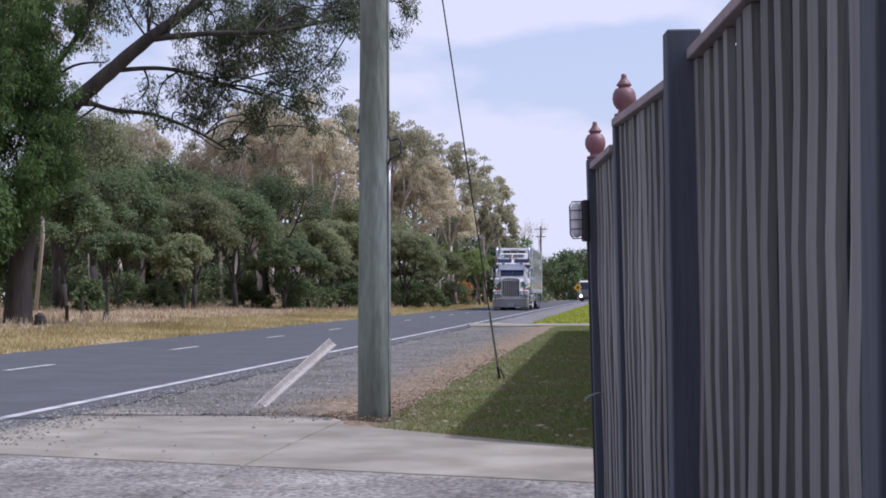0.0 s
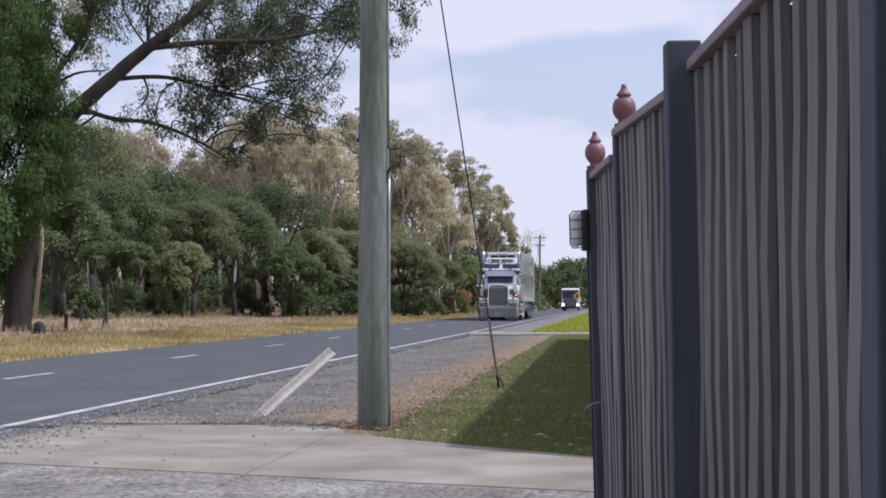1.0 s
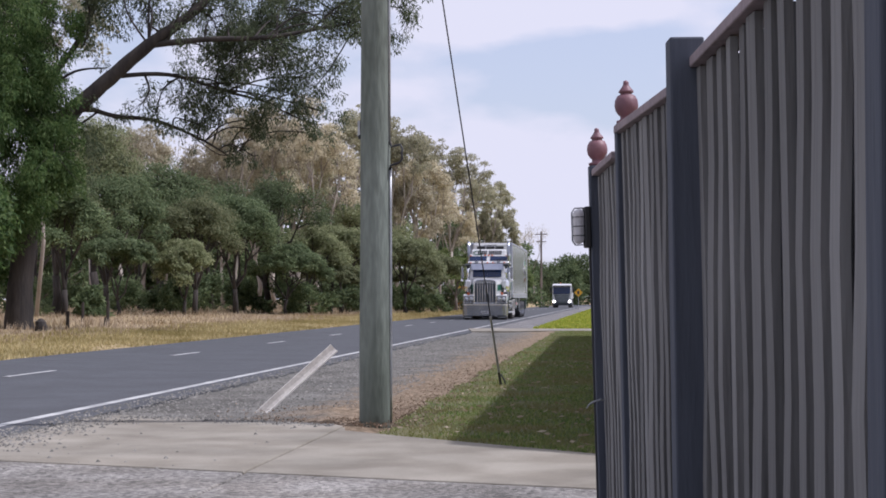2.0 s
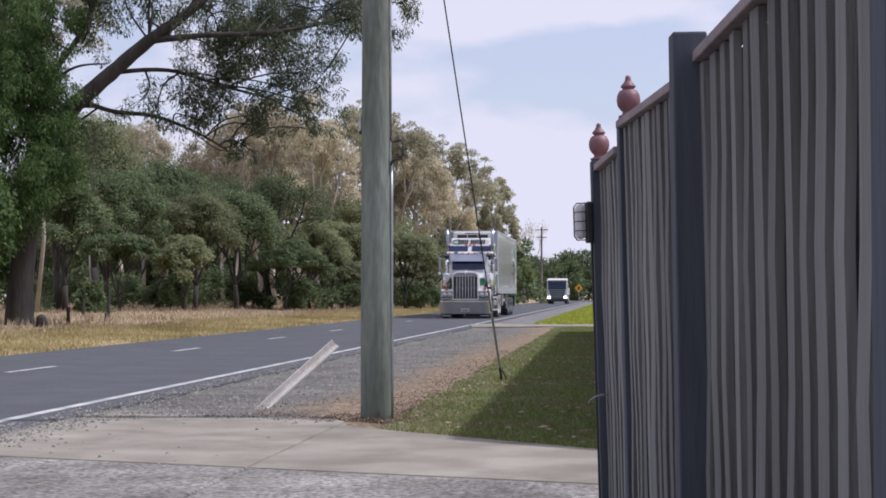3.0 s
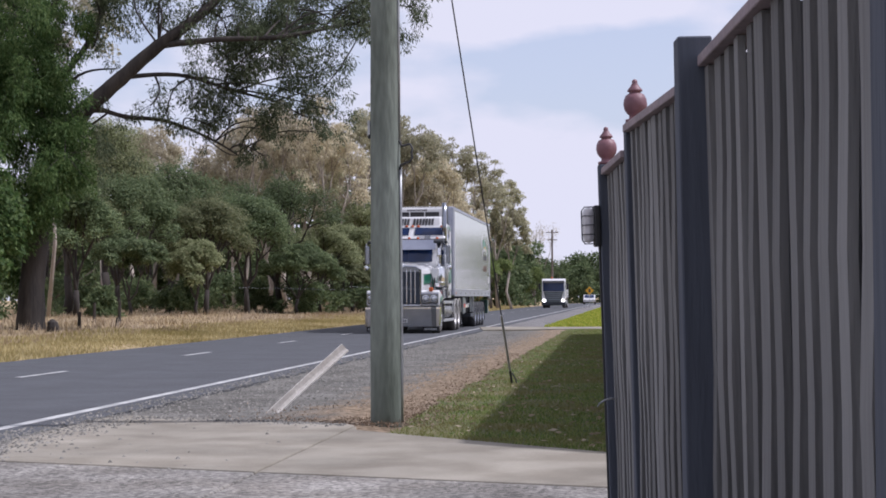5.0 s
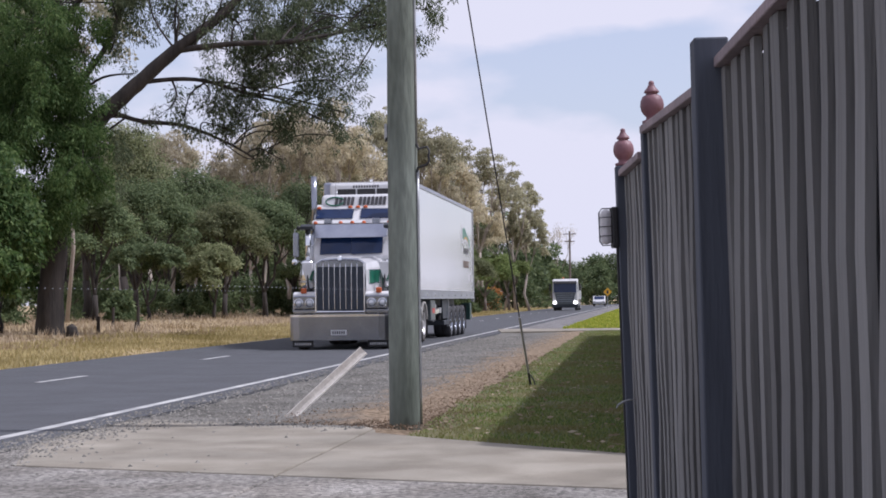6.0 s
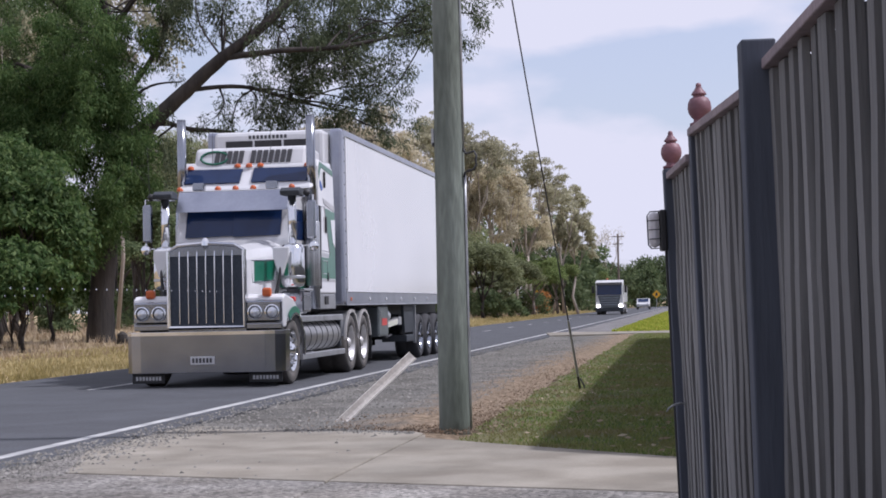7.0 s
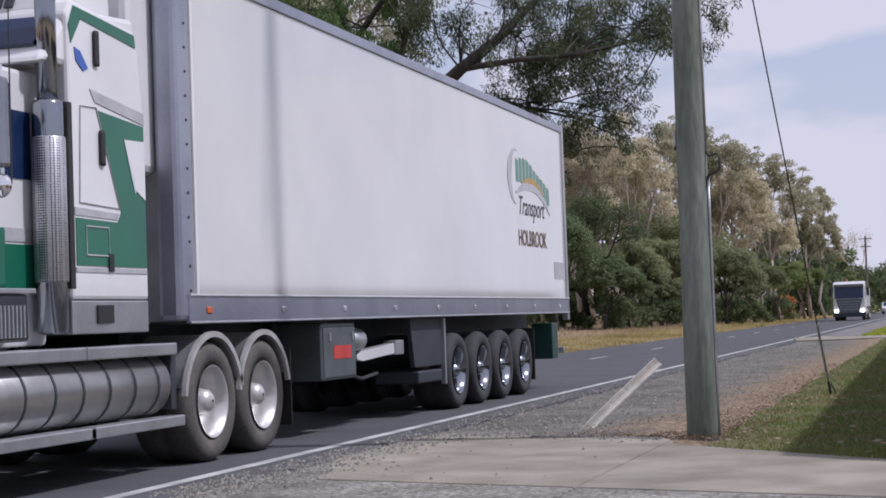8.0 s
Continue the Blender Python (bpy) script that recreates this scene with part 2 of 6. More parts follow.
M_TYRE_DARK = mat("black_tyre", (0.030, 0.031, 0.035), (0.045, 0.045, 0.05), 4, 0.85, 0, 0.3, 30)
M_RIM = mat("satin_alloy", (0.62, 0.61, 0.605), (0.50, 0.485, 0.47), 5, 0.35, 0.5, 0.05, 20, grain=0.15)
M_TANK = mat("dull_tank_alloy", (0.42, 0.415, 0.41), (0.34, 0.335, 0.33), 3, 0.36, 0.85, 0.05, 20, grain=0.1)
M_TEAL = mat("dark_teal_paint", (0.018, 0.058, 0.052), (0.014, 0.044, 0.04), 3, 0.4)
M_SIGN = mat("faded_green_sign", (0.07, 0.20, 0.15), (0.10, 0.24, 0.19), 4, 0.4)
M_SIGN_GREY = mat("silver_sign", (0.30, 0.31, 0.33), (0.44, 0.44, 0.46), 3, 0.4)
M_CHASSIS = mat("chassis_black", (0.024, 0.029, 0.037), (0.036, 0.042, 0.050), 3, 0.6)
# blue of the reflected sky is mixed into this dark glass's base colour
M_GLASS = mat("sky_toned_glass", (0.010, 0.024, 0.075), None, 3, 0.05, 0, 0, 10, 0.4, 0.0)
M_MESH = mat("grille_mesh", (0.06, 0.07, 0.088), (0.042, 0.05, 0.064), 30, 0.45, 0.6, 0.5, 120)
M_AMBER = mat("amber_lens", (0.52, 0.11, 0.025), None, 5, 0.3)
M_RED = mat("red_lens", (0.50, 0.05, 0.045), None, 5, 0.45)
M_LENS = mat("lamp_lens", (0.75, 0.77, 0.8), (0.55, 0.57, 0.6), 14, 0.12, 0.6)
M_LIT = mat("lit_headlamp", (0.9, 0.9, 0.88), None, 5, 0.3, glow=(1.0, 0.95, 0.85, 6.0))
M_INK = mat("dark_lettering", (0.05, 0.05, 0.055), None, 5, 0.6)
M_GOLD = mat("gold_lettering", (0.42, 0.27, 0.08), None, 5, 0.5)
M_BROWNINK = mat("brown_lettering", (0.12, 0.07, 0.045), None, 5, 0.6)
M_BLUE = mat("blue_sticker", (0.05, 0.12, 0.42), None, 5, 0.5)
M_GREY = mat("grey_stripe", (0.40, 0.40, 0.42), None, 5, 0.4)
M_YELLOW = mat("sign_yellow", (0.80, 0.42, 0.03), None, 6, 0.5)


def verge_mat():
    """Crushed stone that gives way to bare earth towards the lawn, in ragged patches."""
    m = concrete_mat("gravel_and_earth", (0.205, 0.195, 0.17), (0.13, 0.124, 0.108), 0.55, 50, 0.9)
    n, l = m.node_tree.nodes, m.node_tree.links
    b = n["Principled BSDF"]
    src = b.inputs["Base Color"].links[0].from_socket
    co = n.new("ShaderNodeTexCoord")
    sep = n.new("ShaderNodeSeparateXYZ")
    l.new(co.outputs["Object"], sep.inputs["Vector"])
    nz = n.new("ShaderNodeTexNoise")
    nz.inputs["Scale"].default_value, nz.inputs["Detail"].default_value = 0.9, 9
    nz.inputs["Roughness"].default_value = 0.65
    l.new(co.outputs["Object"], nz.inputs["Vector"])
    a = n.new("ShaderNodeMath")
    a.operation = "MULTIPLY_ADD"
    a.inputs[1].default_value = 2.6
    l.new(nz.outputs["Fac"], a.inputs[0])
    l.new(sep.outputs["X"], a.inputs[2])
    ramp = n.new("ShaderNodeMapRange")
    ramp.inputs["From Min"].default_value, ramp.inputs["From Max"].default_value = -2.3, -1.6
    l.new(a.outputs[0], ramp.inputs["Value"])
    fn = n.new("ShaderNodeTexNoise")
    fn.inputs["Scale"].default_value, fn.inputs["Detail"].default_value = 14, 6
    l.new(co.outputs["Object"], fn.inputs["Vector"])
    er = n.new("ShaderNodeValToRGB")
    er.color_ramp.elements[0].position, er.color_ramp.elements[1].position = 0.35, 0.68
    er.color_ramp.elements[0].color, er.color_ramp.elements[1].color = (0.105, 0.076, 0.047, 1), (0.31, 0.235, 0.16, 1)
    l.new(fn.outputs["Fac"], er.inputs["Fac"])
    mx = n.new("ShaderNodeMix")
    mx.data_type = "RGBA"
    l.new(ramp.outputs["Result"], mx.inputs["Factor"])
    l.new(src, mx.inputs["A"])
    l.new(er.outputs["Color"], mx.inputs["B"])
    l.new(mx.outputs["Result"], b.inputs["Base Color"])
    return m


M_SHOULDER = verge_mat()


def perforated():
    """Sheet metal with rows of round holes."""
    m = mat("perforated_metal", (0.55, 0.56, 0.58), (0.45, 0.46, 0.48), 3, 0.4, 0.8)
    n, l = m.node_tree.nodes, m.node_tree.links
    b = n["Principled BSDF"]
    src = b.inputs["Base Color"].links[0].from_socket
    co = n.new("ShaderNodeTexCoord")
    vo = n.new("ShaderNodeTexVoronoi")
    vo.inputs["Scale"].default_value, vo.inputs["Randomness"].default_value = 52, 0.1
    l.new(co.outputs["Object"], vo.inputs["Vector"])
    gt = n.new("ShaderNodeMath")
    gt.operation = "LESS_THAN"
    gt.inputs[1].default_value = 0.36
    l.new(vo.outputs["Distance"], gt.inputs[0])
    mx = n.new("ShaderNodeMix")
    mx.data_type = "RGBA"
    mx.inputs["B"].default_value = (0.03, 0.03, 0.035, 1)
    l.new(gt.outputs[0], mx.inputs["Factor"])
    l.new(src, mx.inputs["A"])
    l.new(mx.outputs["Result"], b.inputs["Base Color"])
    return m


M_PERF = perforated()


# ---- mesh helpers ----
def part(name, bm, material, parent=None, label="", smooth=False):
    """Links a bmesh as one mesh object, under a thing or a part."""
    me = bpy.data.meshes.new(name)
    bm.normal_update()
    bm.to_mesh(me)
    bm.free()
    me.materials.append(material)
    if smooth:
        for p in me.polygons:
            p.use_smooth = True
    ob = new(name, me)
    ob.parent = parent
    return tagged(ob, label)


def box(bm, x0, x1, y0, y1, z0, z1, bevel=0.0):
    r = bmesh.ops.create_cube(bm, size=1)
    vs = r["verts"]
    for v in vs:
        v.co = Vector(((x0 + x1) / 2 + v.co.x * (x1 - x0), (y0 + y1) / 2 + v.co.y * (y1 - y0), (z0 + z1) / 2 + v.co.z * (z1 - z0)))
    if bevel:
        es = list({e for v in vs for e in v.link_edges})
        bmesh.ops.bevel(bm, geom=es, offset=bevel, segments=2, affect="EDGES", profile=0.5)
    return bm


def boxed(*a, **k):
    return box(bmesh.new(), *a, **k)


def prism(bm, pts, axis, a, b, bevel=0.0):
    """A polygon in the plane across an axis, drawn out from a to b along it."""
    def at(p, q, w):
        return {"x": (w, p, q), "y": (p, w, q), "z": (p, q, w)}[axis]
    lo = [bm.verts.new(at(p, q, a)) for p, q in pts]
    hi = [bm.verts.new(at(p, q, b)) for p, q in pts]
    fs = [bm.faces.new(lo[::-1]), bm.faces.new(hi)]
    for i in range(len(pts)):
        j = (i + 1) % len(pts)
        fs.append(bm.faces.new((lo[i], lo[j], hi[j], hi[i])))
    bmesh.ops.recalc_face_normals(bm, faces=fs)
    if bevel:
        bmesh.ops.bevel(bm, geom=list({e for f in fs for e in f.edges}), offset=bevel, segments=2, affect="EDGES", profile=0.5)
    return bm


def prismed(*a, **k):
    return prism(bmesh.new(), *a, **k)


def tube(bm, pts, radii, seg=8, wobble=0.0, caps=True):
    """A round tube through points with a radius at each."""
    rings = []
    pts = [Vector(p) for p in pts]
    side = None
    for i, p in enumerate(pts):
        d = (pts[min(i + 1, len(pts) - 1)] - pts[max(i - 1, 0)]).normalized()
        if side is None:
            side = d.orthogonal().normalized()
        side = (side - d * side.dot(d)).normalized()
        up = d.cross(side)
        ring = []
        for k in range(seg):
            a = 2 * math.pi * k / seg
            r = radii[i] * (1 + wobble * random.uniform(-1, 1))
            ring.append(bm.verts.new(p + (side * math.cos(a) + up * math.sin(a)) * r))
        rings.append(ring)
    for r0, r1 in zip(rings, rings[1:]):
        for k in range(seg):
            bm.faces.new((r0[k], r0[(k + 1) % seg], r1[(k + 1) % seg], r1[k]))
    if caps:
        bm.faces.new(rings[0][::-1])
        bm.faces.new(rings[-1])
    return bm


def tubed(*a, **k):
    return tube(bmesh.new(), *a, **k)


def lathe(bm, profile, axis="z", seg=24, at=(0, 0, 0), caps=True):
    """Turns a profile of (radius, distance along the axis) round an axis."""
    rings = []
    o = Vector(at)
    for r, w in profile:
        ring = []
        for k in range(seg):
            a = 2 * math.pi * k / seg
            c, s = r * math.cos(a), r * math.sin(a)
            ring.append(bm.verts.new(o + Vector({"x": (w, c, s), "y": (c, w, s), "z": (c, s, w)}[axis])))
        rings.append(ring)
    fs = []
    for r0, r1 in zip(rings, rings[1:]):
        for k in range(seg):
            fs.append(bm.faces.new((r0[k], r0[(k + 1) % seg], r1[(k + 1) % seg], r1[k])))
    if caps:
        fs.append(bm.faces.new(rings[0][::-1]))
        fs.append(bm.faces.new(rings[-1]))
    bmesh.ops.recalc_face_normals(bm, faces=fs)
    return bm


def lathed(*a, **k):
    return lathe(bmesh.new(), *a, **k)


def arc_shell(bm, axis_x0, axis_x1, cy, cz, r0, r1, a0, a1, seg=14):
    """A curved guard between two radii round a wheel's axle, from angle a0 to a1."""
    rows = []
    for k in range(seg + 1):
        a = radians(a0 + (a1 - a0) * k / seg)
        c, s = math.cos(a), math.sin(a)
        rows.append([bm.verts.new((x, cy + r * c, cz + r * s)) for x, r in ((axis_x0, r0), (axis_x1, r0), (axis_x1, r1), (axis_x0, r1))])
    fs = []
    for p, q in zip(rows, rows[1:]):
        for i in range(4):
            j = (i + 1) % 4
            fs.append(bm.faces.new((p[i], p[j], q[j], q[i])))
    fs += [bm.faces.new(rows[0][::-1]), bm.faces.new(rows[-1])]
    bmesh.ops.recalc_face_normals(bm, faces=fs)
    return bm


def raw_mesh(name, verts, nper, material):
    """A mesh of loose faces with nper corners each, from an array of corners."""
    me = bpy.data.meshes.new(name)
    v = np.ascontiguousarray(verts, dtype=np.float32).reshape(-1, 3)
    n = len(v)
    me.vertices.add(n)
    me.vertices.foreach_set("co", v.ravel())
    me.loops.add(n)
    me.loops.foreach_set("vertex_index", np.arange(n, dtype=np.int32))
    me.polygons.add(n // nper)
    me.polygons.foreach_set("loop_start", np.arange(0, n, nper, dtype=np.int32))
    me.update(calc_edges=True)
    me.materials.append(material)
    return me


def leaf_cloud(name, pts, dirs, length, width, material, rng, face=None):
    """Four-cornered leaves at points, along directions, turned to face a way or any way."""
    n = len(pts)
    d = dirs / np.maximum(np.linalg.norm(dirs, axis=1, keepdims=True), 1e-6)
    s = np.cross(d, rng.normal(size=(n, 3)) if face is None else face)
    s /= np.maximum(np.linalg.norm(s, axis=1, keepdims=True), 1e-6)
    ln = length * rng.uniform(0.6, 1.4, (n, 1))
    wd = width * rng.uniform(0.6, 1.4, (n, 1))
    q = np.stack([pts, pts + d * ln * 0.5 + s * wd * 0.5, pts + d * ln, pts + d * ln * 0.5 - s * wd * 0.5], axis=1)
    return raw_mesh(name, q, 4, material)


def clumps(centres, radii, n, rng, droop, flat=0.75):
    """Leaf places and directions in clumps that are thicker towards their outside."""
    c, r = np.asarray(centres, float), np.asarray(radii, float)
    w = r ** 2
    i = rng.choice(len(c), n, p=w / w.sum())
    u = rng.normal(size=(n, 3))
    u /= np.linalg.norm(u, axis=1, keepdims=True)
    k = rng.uniform(0.15, 1, (n, 1)) ** 0.5
    k *= rng.uniform(0.8, 1.15, (n, 1))
    p = c[i] + u * k * r[i][:, None] * np.array([1, 1, flat])
    d = u * 0.8 + rng.normal(size=(n, 3)) * 0.6 + np.array([0, 0, -droop])
    return p, d


def blades(name, xs, ys, zs, height, width, material, rng, lean=0.35):
    """Upright three-cornered blades of grass."""
    n = len(xs)
    b = np.stack([xs, ys, zs], axis=1)
    a = rng.uniform(0, 2 * np.pi, n)
    h = height * rng.uniform(0.5, 1.3, n)
    s = np.stack([np.cos(a), np.sin(a), np.zeros(n)], axis=1) * (width * rng.uniform(0.6, 1.3, n))[:, None] / 2
    t = np.stack([rng.normal(0, lean, n) * h, rng.normal(0, lean, n) * h, h], axis=1)
    return raw_mesh(name, np.stack([b - s, b + s, b + t], axis=1), 3, material)


# ---- ground, road, verges ----
def grid_sheet(x0, x1, y0, y1, nx, ny, height):
    bm = bmesh.new()
    vs = [[bm.verts.new((x0 + (x1 - x0) * i / nx, y0 + (y1 - y0) * j / ny, height(x0 + (x1 - x0) * i / nx, y0 + (y1 - y0) * j / ny)))
           for i in range(nx + 1)] for j in range(ny + 1)]
    for j in range(ny):
        for i in range(nx):
            bm.faces.new((vs[j][i], vs[j][i + 1], vs[j + 1][i + 1], vs[j + 1][i]))
    return bm


def bend(y):
    """How far the road has swung to the right at a distance."""
    return 0.0012 * max(0.0, y - 245.0) ** 2


tagged(part("ground", grid_sheet(-1500, 1500, -900, 2600, 4, 4, lambda x, y: -0.09), M_DRYSOIL), "dry grassy ground reaching the horizon", "ground", kind="structure")


def strip(x_of, widths, ys, z, name, material, label, category):
    """A strip along the road: two offsets across, a little thickness."""
    bm = bmesh.new()
    rows = []
    for y in ys:
        o = bend(y)
        x0, x1 = x_of(y)
        rows.append([bm.verts.new(p) for p in ((x0 + o, y, -0.12), (x0 + o, y, z), (x1 + o, y, z), (x1 + o, y, -0.12))])
    for p, q in zip(rows, rows[1:]):
        for i in range(3):
            bm.faces.new((p[i], q[i], q[i + 1], p[i + 1]))
    bmesh.ops.recalc_face_normals(bm, faces=bm.faces)
    return tagged(part(name, bm, material), label, category, kind="structure")


def edge_wave(y, k):
    return 0.09 * noise.noise((y * 0.9, k, 0)) + 0.05 * noise.noise((y * 3.1, k, 5))


ROAD_YS = [-240 + 10 * i for i in range(20)] + [-40 + 0.5 * i for i in range(160)] + [40 + 4 * i for i in range(50)] + [240 + 10 * i for i in range(30)]
strip(lambda y: (-11.9 + edge_wave(y, 3), -5.28 + edge_wave(y, 9)), 0, ROAD_YS, 0.0, "road", M_ASPHALT, "grey asphalt country road with a worn surface", "road")
strip(lambda y: (-5.84, -5.72), 0, [y for y in ROAD_YS if y > -30], 0.004, "edge_line", M_LINE, "continuous white edge line painted on the asphalt", "road marking")
for k in range(-3, 22):
    y0 = 24.9 + 9.55 * k
    strip(lambda y: (-9.36, -9.26), 0, [y0, y0 + 2.2], 0.004, "centre_dash", M_LINE, "white dash of the road's centre line", "road marking")["group"] = "centre line dashes"


def verge_left(x, y):
    d = -11.95 - x
    return -0.02 + min(0.35, 0.025 * d) + 0.05 * noise.noise((x * 0.35, y * 0.35, 2))


bm = bmesh.new()
ys = [-40 + 2.5 * i for i in range(120)]
xs = [-11.95, -12.6, -14, -16, -19, -23, -28, -36, -50, -80]
vs = [[bm.verts.new((x, y, verge_left(x, y) if x > -79 else -0.1)) for x in xs] for y in ys]
for r0, r1 in zip(vs, vs[1:]):
    for i in range(len(xs) - 1):
        bm.faces.new((r0[i], r1[i], r1[i + 1], r0[i + 1]))
tagged(part("verge", bm, M_DRYSOIL, smooth=True), "rising roadside verge of dry yellow grass", "verge", kind="structure")

# verge on the near side: gravel, bare earth, lawn; the driveway lies in it
def gravel_z(x, y):
    heap = 0.07 * math.exp(-((x + 2.9) ** 2 / 0.5 + (y - 16.9) ** 2 / 1.2)) + 0.035 * math.exp(-((x + 2.7) ** 2 / 0.12)) * (0.6 + noise.noise((x, y * 0.7, 9)))
    heap *= min(1.0, max(0.0, (y - 15.0) / 1.0)) if x < -2.0 else 0.0
    return -0.03 + heap * (1 + 0.6 * noise.noise((x * 5, y * 5, 3))) + 0.03 * noise.noise((x * 0.8, y * 0.8, 7)) + 0.012 * noise.noise((x * 3, y * 3, 1))


tagged(part("gravel_shoulder", grid_sheet(-5.35, -1.6, 9, 61, 44, 400, gravel_z), M_SHOULDER, smooth=True), "crushed-stone shoulder turning to reddish bare earth", "gravel", kind="structure")
tagged(part("gravel_shoulder", grid_sheet(-5.35, -3.4, 64.5, 246, 8, 60, lambda x, y: -0.015), M_GRAVEL), "narrow gravel shoulder past the far crossing", "gravel", kind="structure")


def lawn_edge(y):
    return -2.06 - 0.0045 * y + 0.22 * noise.noise((y * 0.7, 4, 4)) + 0.07 * noise.noise((y * 2.5, 4, 8))


bm = bmesh.new()
rows = []
for j in range(121):
    y = 11.6 + 49.2 * j / 120
    x0 = lawn_edge(y)
    rows.append([bm.verts.new((x0 + (2.5 - x0) * u, y, 0.018 + 0.012 * noise.noise((x0 + 3 * u, y, 0)))) for u in (0, 0.1, 0.25, 0.45, 0.7, 1)])
for r0, r1 in zip(rows, rows[1:]):
    for i in range(5):
        bm.faces.new((r0[i], r0[i + 1], r1[i + 1], r1[i]))
tagged(part("lawn", bm, M_LAWN, smooth=True), "mown green lawn strip with bare patches", "lawn", kind="structure")
tagged(part("far_lawn", grid_sheet(-3.5, 14, 64.4, 230, 6, 40, lambda x, y: 0.0), M_GREEN), "bright sunlit grass beyond the far crossing", "lawn", kind="structure")

# driveway slabs, skewed to the road
tagged(part("driveway_slab", prismed([(-5.12, 13.6), (-5.12, 16.33), (-4.9, 16.36), (-2.60, 15.32), (-2.515, 15.15), (-2.515, 11.10), (-4.60, 11.78)], "z", -0.1, 0.03, 0.012), M_SLAB), "pale concrete crossing slab with dusty stains", "driveway", kind="structure")
tagged(part("driveway_slab", prismed([(-2.495, 11.09), (-2.495, 15.12), (-2.42, 14.66), (-1.88, 14.12), (-0.18, 12.6), (1.6, 11.0), (1.6, 9.75), (-0.13, 10.32)], "z", -0.1, 0.03, 0.012), M_SLAB), "pale concrete slab beside the lawn", "driveway", kind="structure")
tagged(part("driveway", prismed([(-5.05, 13.58), (-4.61, 11.765), (-2.515, 11.085), (-2.515, -4), (-7, -4), (-5.6, 4), (-5.25, 9)], "z", -0.1, 0.024, 0.012), M_AGG), "old exposed-aggregate concrete driveway", "driveway", kind="structure")
tagged(part("driveway", prismed([(-2.495, 11.075), (-0.13, 10.305), (1.6, 9.735), (1.6, -4), (-2.495, -4)], "z", -0.1, 0.024, 0.012), M_AGG), "old exposed-aggregate concrete beside the fence", "driveway", kind="structure")
tagged(part("far_crossing", prismed([(-5.3, 59.6), (-5.9, 65.0), (6, 64.2), (6, 61.0), (-2.0, 60.7)], "z", -0.1, 0.03, 0.01), M_SLAB), "distant pale concrete driveway crossing", "driveway", kind="structure")


# ---- grass, stones ----
rng = np.random.default_rng(5)
n = 150000
y = 11.6 + 48.5 * rng.uniform(0, 1, n) ** 1.5
x0 = np.array([lawn_edge(v) for v in np.linspace(11, 61, 500)])[((y - 11) * 10).astype(int).clip(0, 499)]
x = x0 + 0.02 + (1.9 + 0.5 * rng.uniform(0, 1, n) - x0) * rng.uniform(0, 1, n) ** 1.25
keep = (y > 12.62 - 0.9 * (x + 0.18)) & (y > 14.15 - 0.9 * (x + 1.9) - 0.02) & (rng.uniform(0, 1, n) < 0.2 + 0.8 * np.clip((x - x0) * 1.1, 0, 1))
tagged(new("lawn_grass", blades("lawn_grass", x[keep], y[keep], np.full(keep.sum(), 0.015), 0.034, 0.013, M_BLADE, rng, 0.6)), "short mown green grass blades", "grass", kind="stuff")
n = 40000
y = 64.6 + 130 * rng.uniform(0, 1, n) ** 1.4
x = -3.4 + 9 * rng.uniform(0, 1, n)
tagged(new("far_grass", blades("far_grass", x, y, np.zeros(n), 0.10, 0.09, M_GREEN, rng, 0.6)), "bright yellow-green roadside grass", "grass", kind="stuff")


def left_grass(name, n, xa, xb, ya, yb, h, w, material, label, seed, pw=1.0):
    g = np.random.default_rng(seed)
    yy = ya + (yb - ya) * g.uniform(0, 1, n) ** 1.3
    xx = xa + (xb - xa) * g.uniform(0, 1, n) ** pw
    zz = np.array([-0.03 + min(0.35, 0.025 * (-11.95 - v)) for v in xx])
    hh = h * np.array([0.35 + 1.3 * max(0.0, 0.5 + 0.9 * noise.noise((a * 0.22, b * 0.16, seed)) + 0.4 * noise.noise((a * 0.9, b * 0.9, seed))) for a, b in zip(xx, yy)])
    tagged(new(name, blades(name, xx, yy, zz, hh, w, material, g, 0.35)), label, "grass", kind="stuff")


left_grass("verge_grass", 80000, -11.9, -17, 24, 200, 0.12, 0.05, M_VERGE, "short yellow dry grass along the verge", 11)
left_grass("tall_grass", 64000, -15.2, -48, 26, 190, 0.20, 0.04, M_TALL, "tall pale dry grass at the edge of the wood", 12, 1.2)


